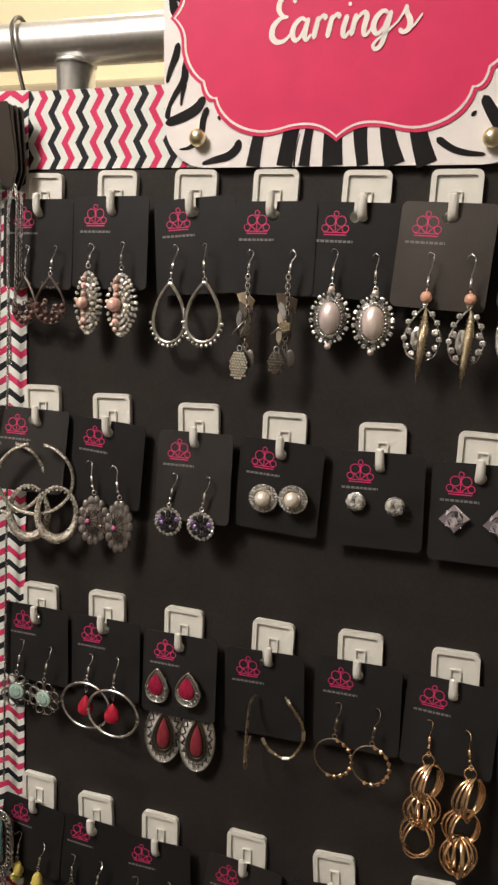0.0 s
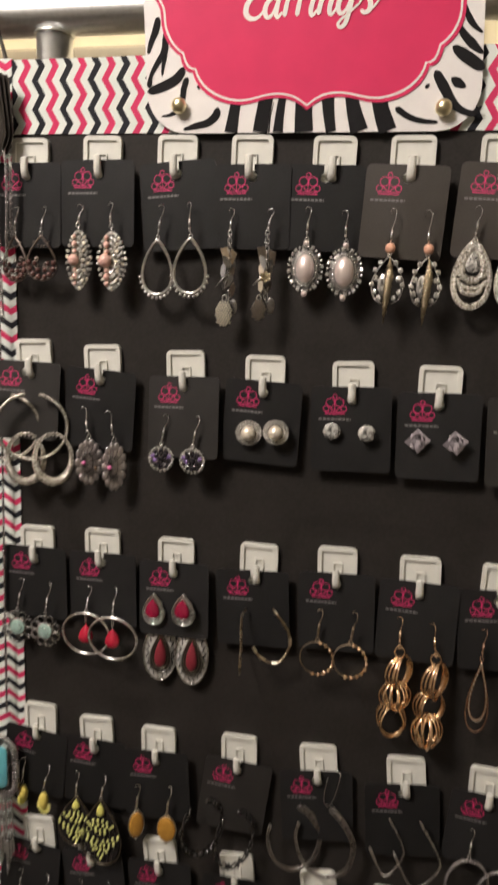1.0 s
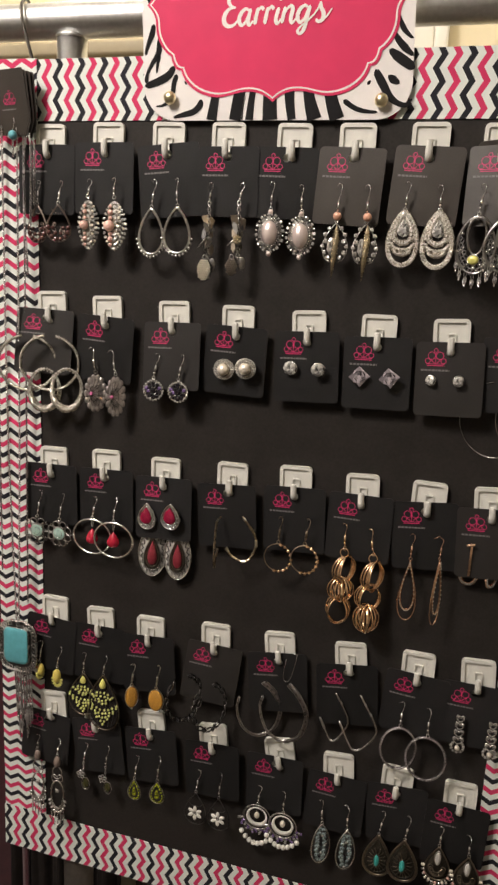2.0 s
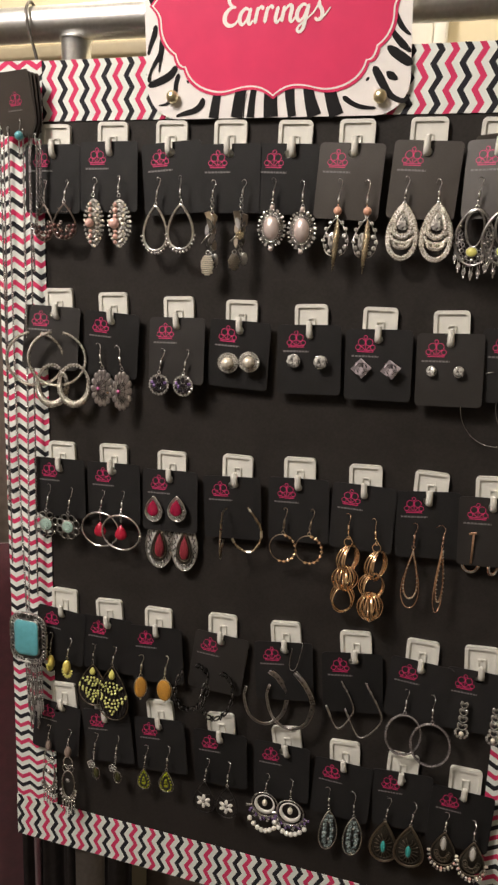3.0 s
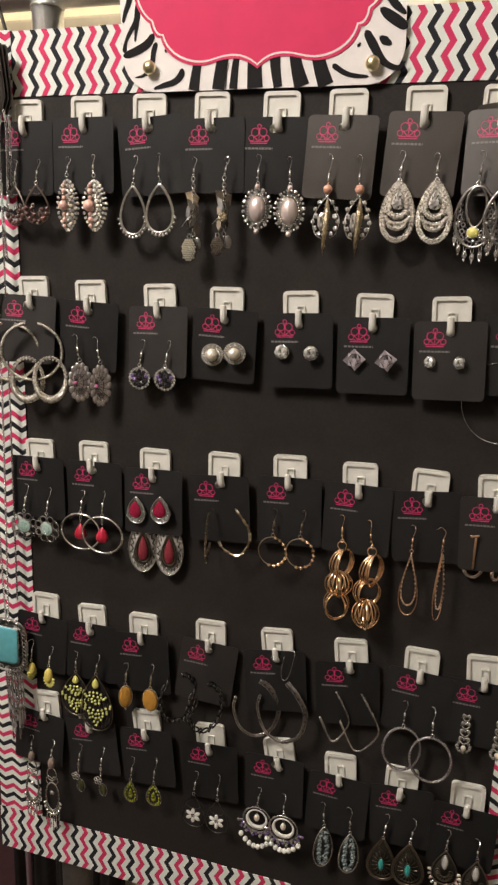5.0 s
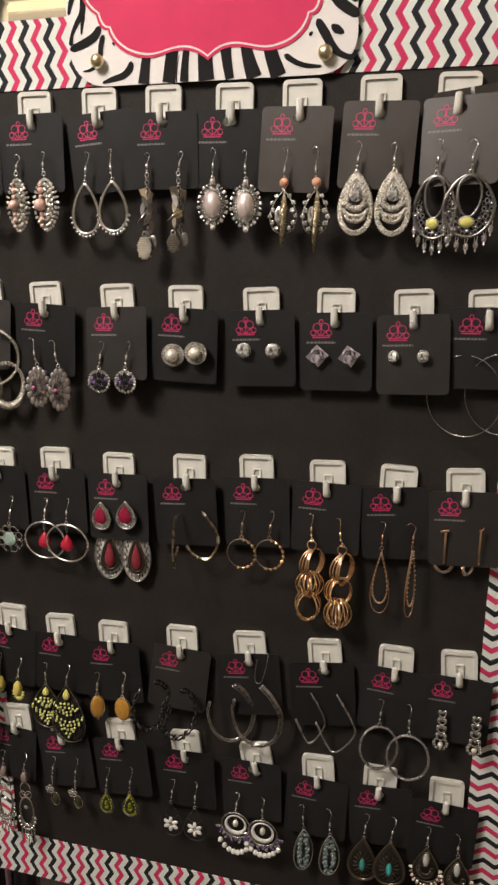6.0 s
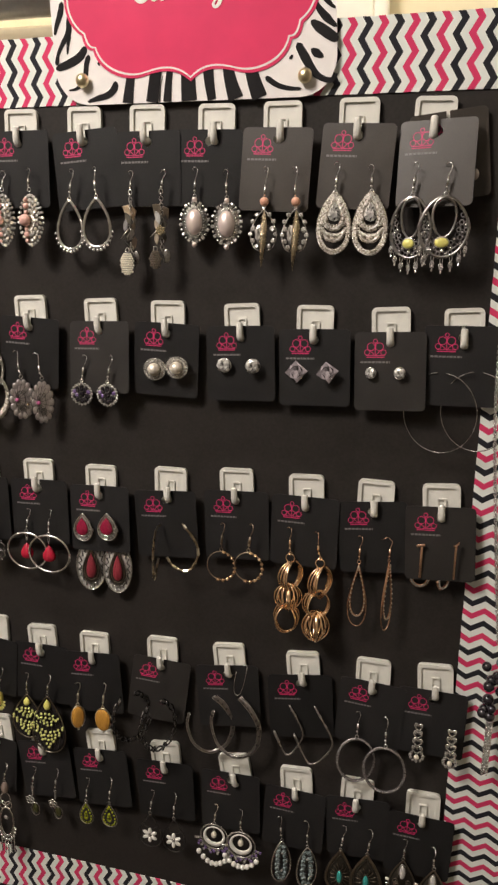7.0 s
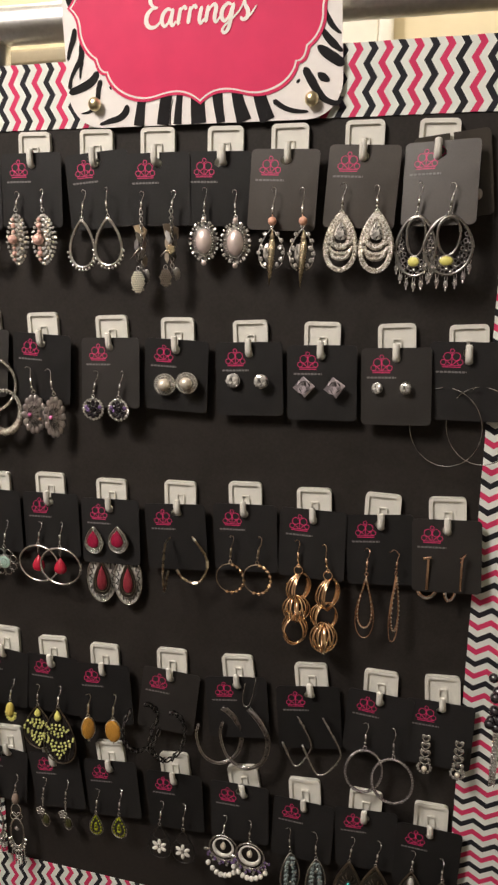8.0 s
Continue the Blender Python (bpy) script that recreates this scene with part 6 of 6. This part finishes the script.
pair("concho_earring", [(0.0821, 1.4189, 0.0862, 1.3974, 1.3628, 0.0208), (0.1024, 1.4179, 0.1067, 1.3975, 1.3612, 0.0188)], "scalloped antique silver earring with a pink bead", concho, (30, 34), SILVER)
pair("round_earring", [(0.1432, 1.4181, 0.1411, 1.3971, 1.3789, 0.0181), (0.1664, 1.4188, 0.1646, 1.398, 1.38, 0.0182)], "round black stone earring ringed with crystals", jet_cluster, (6, 0), SILVER, y=-0.0115)
pair("stud_earring", [(0.202, 1.4106, 0.202, 1.4193, 1.4018, 0.0185), (0.2212, 1.413, 0.2212, 1.4216, 1.4043, 0.0181)], "round pearl stud earring ringed with crystals", pearl_stud, (0, 0), None)
pair("stud_earring", [(0.2577, 1.4162, 0.2577, 1.422, 1.4104, 0.012), (0.2809, 1.4171, 0.2809, 1.4228, 1.4113, 0.0117)], "round clear crystal stud earring", crystal_stud, (-10, 12), None)
pair("stud_earring", [(0.3131, 1.4143, 0.3131, 1.4226, 1.406, 0.0162), (0.3365, 1.4153, 0.3365, 1.4234, 1.4071, 0.0158)], "square lilac crystal stud earring set on its corner", square_stud, (0, 0), None)
pair("stud_earring", [(0.3669, 1.416, 0.3669, 1.4202, 1.4117, 0.0083), (0.3878, 1.4172, 0.3878, 1.4218, 1.4126, 0.0085)], "small round clear crystal stud earring", crystal_stud, (-10, 12), None)
pair("hoop_earring", [(0.4174, 1.4191, 0.4167, 1.4186, 1.3611, 0.0532), (0.4413, 1.4215, 0.4413, 1.4206, 1.3647, 0.0503)], "large very thin silver hoop earring", wire_hoop, (-18, -18), None, y=-0.0075)
pair("flower_earring", [(0.0294, 1.2838, 0.0268, 1.2584, 1.2329, 0.0254), (0.0539, 1.2836, 0.0516, 1.2596, 1.2344, 0.0249)], "silver flower earring with a mint button stone", mint_flower, (8, 0), SILVER)
pair("hoop_earring", [(0.0853, 1.285, 0.0834, 1.2646, 1.2315, 0.0381), (0.1064, 1.2867, 0.106, 1.2655, 1.2322, 0.0385)], "round silver hoop earring with a red drop bead", red_drop_hoop, (0, 0), SILVER)
pair("stud_earring", [(0.1366, 1.275, 0.1366, 1.287, 1.263, 0.0169), (0.1596, 1.2787, 0.1601, 1.2905, 1.2669, 0.0176)], "teardrop stud earring with a dark red stone", red_teardrop_stud, (0, 0), None)
pair("drop_earring", [(0.1407, 1.2591, 0.1403, 1.2591, 1.2167, 0.0254), (0.1653, 1.2617, 0.1651, 1.2606, 1.2176, 0.0248)], "white and dark zigzag oval earring with red teardrop stone", red_zigzag_drop, (16, 8), None, y=-0.0040, gap=0.0012)
pair("hoop_earring", [(0.201, 1.2849, 0.2023, 1.2839, 1.243, 0.0259), (0.2241, 1.2885, 0.2251, 1.287, 1.2476, 0.0263)], "open bent gold-toned hoop earring", bent_hoop, (-76, 8), None)
pair("hoop_earring", [(0.2571, 1.2905, 0.257, 1.268, 1.2429, 0.0247), (0.281, 1.2923, 0.2802, 1.2709, 1.2457, 0.0242)], "thin hoop earring half strung with gold beads", gold_bead_hoop, (0, 0), BRONZE)
pair("ring_earring", [(0.311, 1.2926, 0.3131, 1.2712, 1.2042, 0.0236), (0.3326, 1.2913, 0.337, 1.2708, 1.2011, 0.0231)], "earring of many linked polished gold rings", gold_rings, (0, 0), GOLD)
pair("teardrop_earring", [(0.3656, 1.2918, 0.3663, 1.2706, 1.219, 0.0148), (0.3886, 1.2932, 0.3887, 1.2754, 1.2202, 0.0114)], "slim double rose-gold teardrop earring", double_drop, (0, 52), ROSE_GOLD)
pair("bar_earring", [(0.4117, 1.2909, 0.4117, 1.2908, 1.2648, 0.0083), (0.4361, 1.2955, 0.4359, 1.2953, 1.2679, 0.0081)], "rose-gold bar earring with a rhinestone crescent below", bar_and_crescent, (0, 55), None)
pair("flower_earring", [(0.029, 1.1319, 0.0277, 1.1107, 1.0924, 0.0102), (0.0504, 1.1301, 0.0481, 1.1106, 1.0894, 0.012)], "small bright yellow flower earring", yellow_bloom, (70, 0), SILVER)
pair("teardrop_earring", [(0.0745, 1.129, 0.0747, 1.1083, 1.0642, 0.031), (0.0981, 1.1307, 0.0969, 1.1123, 1.0553, 0.0329)], "dark teardrop earring netted with yellow-green beads", bead_net, (0, 0), SILVER)
pair("oval_earring", [(0.1254, 1.1275, 0.1251, 1.1059, 1.0835, 0.013), (0.1515, 1.1317, 0.1509, 1.1096, 1.0875, 0.0162)], "oval orange cat-eye stone earring", cat_eye, (30, 0), PALE_GOLD)
pair("hoop_earring", [(0.1803, 1.1319, 0.1809, 1.1331, 1.0885, 0.0371), (0.2043, 1.1313, 0.2061, 1.1315, 1.0862, 0.0341)], "black linked hoop earring with dark stones", black_link_hoop, (42, 40), None, y=-0.0185)
pair("hoop_earring", [(0.2511, 1.1356, 0.2492, 1.136, 1.0843, 0.0398), (0.2738, 1.1409, 0.2718, 1.1407, 1.0858, 0.0436)], "broad hammered silver open hoop earring", broad_hoop, (20, 0), None)
pair("hoop_earring", [(0.3143, 1.1393, 0.3163, 1.1394, 1.0942, 0.0249), (0.3353, 1.1439, 0.3368, 1.1438, 1.0915, 0.0342)], "squared silver wire hoop earring", square_hoop, (14, 0), None)
pair("hoop_earring", [(0.3717, 1.1439, 0.3722, 1.1213, 1.081, 0.0315), (0.3935, 1.143, 0.3954, 1.1193, 1.0777, 0.0346)], "round textured silver ring earring", sparkle_ring, (10, 0), SILVER)
pair("bar_earring", [(0.4181, 1.1449, 0.4195, 1.1448, 1.1095, 0.0113), (0.4427, 1.1459, 0.4447, 1.1459, 1.111, 0.0114)], "rhinestone bar earring ending in a pearl", sparkle_bar, (0, 0), None)
pair("chandelier_earring", [(0.0235, 1.0293, 0.0235, 1.0123, 0.9363, 0.0162), (0.0482, 1.0301, 0.0473, 1.0129, 0.931, 0.0179)], "long silver chandelier earring with a taupe bead", long_chandelier, (20, 8), SILVER)
pair("cluster_earring", [(0.0768, 1.0326, 0.0747, 1.0101, 0.98, 0.0167), (0.1011, 1.0354, 0.1, 1.0133, 0.9842, 0.0164)], "small silver flower and olive stone earring", small_cluster, (0, 0), SILVER)
pair("teardrop_earring", [(0.131, 1.0322, 0.1295, 1.0071, 0.9845, 0.0136), (0.1548, 1.037, 0.1543, 1.0129, 0.9894, 0.0151)], "small olive crystal teardrop earring", olive_drop, (0, 0), SILVER)
pair("teardrop_earring", [(0.1942, 1.033, 0.1926, 1.0087, 0.975, 0.0217), (0.2159, 1.0349, 0.2163, 1.0108, 0.9774, 0.0212)], "dark wire teardrop earring with a white flower", white_flower_drop, (0, 0), SILVER)
pair("chandelier_earring", [(0.2535, 1.0316, 0.2529, 1.0121, 0.9659, 0.029), (0.2764, 1.0317, 0.278, 1.0124, 0.9721, 0.0295)], "round silver earring with white crescent and pearls", crescent_pearls, (0, 0), SILVER)
pair("leaf_earring", [(0.3105, 1.0333, 0.3135, 1.0092, 0.9687, 0.017), (0.3343, 1.034, 0.3364, 1.0109, 0.9715, 0.0171)], "silver leaf earring set with pale teal chips", shell_leaf, (28, 22), SILVER)
pair("teardrop_earring", [(0.3653, 1.0356, 0.3641, 1.0118, 0.9711, 0.0233), (0.3874, 1.0372, 0.3864, 1.0153, 0.9745, 0.0248)], "dark filigree teardrop earring with a teal stone", turquoise_filigree, (0, 0), SILVER)
pair("teardrop_earring", [(0.4152, 1.0343, 0.4156, 1.0153, 0.9784, 0.0241), (0.4381, 1.0325, 0.4402, 1.0146, 0.9769, 0.0245)], "silver teardrop earring with a white bead and fringe", white_bead_drop, (0, 0), SILVER)


# ---- a paper clip on one card ----
paper_clip = thing("paper_clip", 0.2748, -0.0072, 1.1655, "bent steel wire clip hooked over a card", "clip", ry=8.0)
part("wire", tube(smooth_line([(-0.0040, 0, -0.004), (-0.0040, -0.0006, -0.016), (-0.0022, -0.0008, -0.0238), (0.0018, -0.0008, -0.0235), (0.0038, -0.0006, -0.014), (0.0044, -0.0003, 0.000), (0.0036, 0.0014, 0.0026), (0.0006, 0.0020, 0.0020)], 6), 0.00035), SILVER, paper_clip)


# ---- necklaces beside the earrings ----
def necklace_card_line(w, h):
    return [(-w * 0.40, 0), (w * 0.40, 0), (w * 0.44, -h * 0.04), (w * 0.5, -h * 0.60), (w * 0.5, -h * 0.78), (w * 0.36, -h), (-w * 0.42, -h * 0.97), (-w * 0.5, -h * 0.75), (-w * 0.5, -h * 0.55), (-w * 0.44, -h * 0.04)]


def necklace_card(x, y, z, turn, emblem, lean=3.0, yaw=0.0):
    # Necklace cards use the lightened black too, for the shine on them.
    ob = part("necklace_card", slab(necklace_card_line(0.0375, 0.0500), 0, 0.0007), M_CARD_SHEEN, None, smooth=False)
    ob.matrix_basis = pose(x, y, z, lean, -turn, yaw)
    tagged(ob, "black necklace card with clipped corners and pink emblem" if emblem else "black necklace card tucked behind another one", "necklace card", "necklace cards")
    if emblem:
        shared("emblem", mark_mesh(0.0008, -0.0225, 0.80), ob, Matrix())
        shared("print", word_mesh(0.0008, -0.0305, 0.66), ob, Matrix())
    return ob


necklace_card(0.0068, -0.0150, 1.640, 3.0, True, 4.0, -6.0)
for k in range(3):
    necklace_card(0.0090 + 0.0022 * k, -0.0135 + 0.0025 * k, 1.639, 1.0 - 1.5 * k, False, 3.0, -8.0)

bead_earring = thing("bead_earring", 0.0131, -0.0165, 1.5895, "small turquoise bead earring on a silver wire", "earring")
part("ear_wire", tube(smooth_line([(-0.0008, 0.004, 0.0130), (0.0004, 0.001, 0.0134), (0.0016, 0, 0.0096), (0, 0, 0.0034)], 5), 0.00034), SILVER, bead_earring)
ball("turquoise_bead", bead_earring, TURQUOISE, 0, 0, 0.0036, fine=True)
chain(bead_earring, [(0, 0, -0.0036), (0.0002, 0, -0.016)], SILVER, "drop_chain")

pendant_necklace = thing("pendant_necklace", 0.0072, -0.0150, 1.1262, "long silver necklace with a framed turquoise pendant and chain fringe", "necklace")
for (x0, z0), (x1, z1), (x2, z2) in (((-0.0075, 0.470), (-0.0065, 0.22), (-0.0012, 0.0265)), ((0.0070, 0.470), (0.0055, 0.22), (0.0014, 0.0265))):
    chain(pendant_necklace, smooth_line([(x0, 0.003, z0), (x1, 0.001, z1), (x2, 0, z2)], 8), SILVER, link=0.0022, wire=0.00036, width=0.0008)
part("plate", slab(round_rect(0, 0, 0.0398, 0.0518, 0.0125), 0.0004, 0.0012, bevel=0.0004), GUNMETAL, pendant_necklace, smooth=False)
part("frame", frame_slab(round_rect(0, 0, 0.0410, 0.0530, 0.0135), round_rect(0, 0, 0.0392, 0.0512, 0.0126), -0.0010, 0.0026), ANTIQUE, pendant_necklace, "raised silver rim")
for k in range(26):
    line = round_rect(0, 0, 0.0342, 0.0462, 0.0105, 6)
    a = k / 26 * len(line)
    i = int(a)
    p, q = line[i], line[(i + 1) % len(line)]
    x, z = p[0] + (q[0] - p[0]) * (a - i), p[1] + (q[1] - p[1]) * (a - i)
    part("scroll", tube(oval(x, z, 0.0019, 0.0019, n=12, y=-0.0006), 0.00045, True, 5), ANTIQUE, pendant_necklace)
for sx in (-1, 1):
    for k in range(9):
        part("scroll", tube(oval(sx * 0.0171, -0.0165 + 0.0041 * k, 0.0019, 0.0019, n=12, y=-0.0006), 0.00045, True, 5), ANTIQUE, pendant_necklace)
part("bezel", frame_slab(round_rect(-0.001, 0.001, 0.0268, 0.0372, 0.005), round_rect(-0.001, 0.001, 0.0252, 0.0356, 0.0045), -0.0018, 0.0022), ANTIQUE, pendant_necklace)
bm = slab(round_rect(-0.001, 0.001, 0.0254, 0.0358, 0.0045), -0.0030, 0.0030, bevel=0.0016)
part("stone", bm, TURQUOISE, pendant_necklace, "domed turquoise stone")
for k in range(9):
    x = -0.004 + 0.0021 * k
    chain(pendant_necklace, [(x, 0.0006 * (k % 3), -0.0240), (x * 0.9 + 0.0022, 0.0006 * (k % 3), -0.078 - 0.022 * ((k * 7) % 4) / 3)], ANTIQUE, "fringe_chain", link=0.0022, wire=0.0004, width=0.0008)

for x0, x1, z1, y in ((-0.0095, -0.0125, 1.20, -0.0105), (-0.0070, -0.0155, 1.26, -0.0085), (0.0185, 0.0140, 1.17, -0.0095)):
    thin = thing("chain_necklace", x0, y, 1.598, "long thin silver chain hanging from its card", "necklace", "thin chains")
    chain(thin, smooth_line([(0, 0, 0), ((x1 - x0) * 0.4, 0.001, (z1 - 1.598) * 0.5), (x1 - x0, 0.002, z1 - 1.598)], 8), ANTIQUE, link=0.0021, wire=0.00036, width=0.0007)
for x0, z0, drop, bow, y in ((0.0265, 1.590, 0.075, 0.0022, -0.0135), (0.0225, 1.588, 0.110, -0.0016, -0.0120), (0.0300, 1.5860, 0.052, 0.0012, -0.0125)):
    loop = thing("chain_necklace", x0, y, z0, "short loop of silver chain beside the cards", "necklace", "thin chains")
    chain(loop, smooth_line([(0, 0, 0), (bow, -0.001, -drop * 0.16), (bow * 0.8, -0.001, -drop * 0.6), (0, 0, -drop)], 8), ANTIQUE, link=0.0026, wire=0.00036, width=0.0010)

# the dark beaded necklace on the other side
bead_necklace = thing("bead_necklace", 0.4735, -0.0110, 1.1900, "silver chain necklace with dark glass beads and fringe", "necklace")
chain(bead_necklace, smooth_line([(-0.0210, 0.004, 0.285), (-0.0190, 0.002, 0.200), (-0.0095, 0.001, 0.100), (-0.0020, 0, 0.030)], 9), SILVER, link=0.0028, wire=0.0004, width=0.0010)
chain(bead_necklace, smooth_line([(0.0220, 0.004, 0.285), (0.0190, 0.002, 0.200), (0.0100, 0.001, 0.100), (0.0020, 0, 0.030)], 9), SILVER, link=0.0028, wire=0.0004, width=0.0010)
part("oval_link", tube(oval(0.0025, 0.024, 0.0030, 0.0058, n=20), 0.0006, True, 6), SILVER, bead_necklace)
rng = random.Random(5)
for k in range(18):
    ball("glass_bead", bead_necklace, JET if k % 9 else ICE, rng.uniform(-0.0085, 0.0085), 0.0150 - 0.0026 * k, rng.uniform(0.0032, 0.0044), y=rng.uniform(-0.005, 0.002), fine=True)
for k in range(4):
    chain(bead_necklace, [(-0.0040 + 0.0012 * k, 0.0005 * (k % 2), -0.036), (-0.0044 + 0.0012 * k, 0.0005 * (k % 2), -0.082 + 0.002 * (k % 3))], SILVER, "fringe_chain", link=0.0020, wire=0.00036, width=0.0007)
ring_necklace = thing("ring_necklace", 0.4770, -0.0080, 1.3320, "silver double ring pendant on a fine chain", "necklace")
part("outer_ring", tube(oval(0, 0, 0.0098, 0.0110, n=32), 0.0008, True, 8), SILVER, ring_necklace)
part("inner_ring", tube(oval(0.0012, -0.0022, 0.0064, 0.0074, n=28, y=-0.0008), 0.0007, True, 8), ROSE_GOLD, ring_necklace)
chain(ring_necklace, [(0, 0, 0.011), (0.0022, 0.001, 0.150), (0.003, 0.002, 0.240)], SILVER)

# ---- the wire hanger over the rail ----
hanger = thing("wire_hanger", 0.0085, 0.022, 1.6855, "dark wire hanger hook over the steel rail", "hanger")
part("hook", tube(smooth_line([(-0.008, 0.0166, 0.004), (-0.006, 0.008, 0.0150), (-0.002, -0.006, 0.0162), (0.001, -0.0172, 0.006), (0.004, -0.0178, -0.010), (0.011, -0.0176, -0.034), (0.013, -0.0188, -0.046)], 7), 0.0014, sides=8), M_DARKWIRE, hanger)
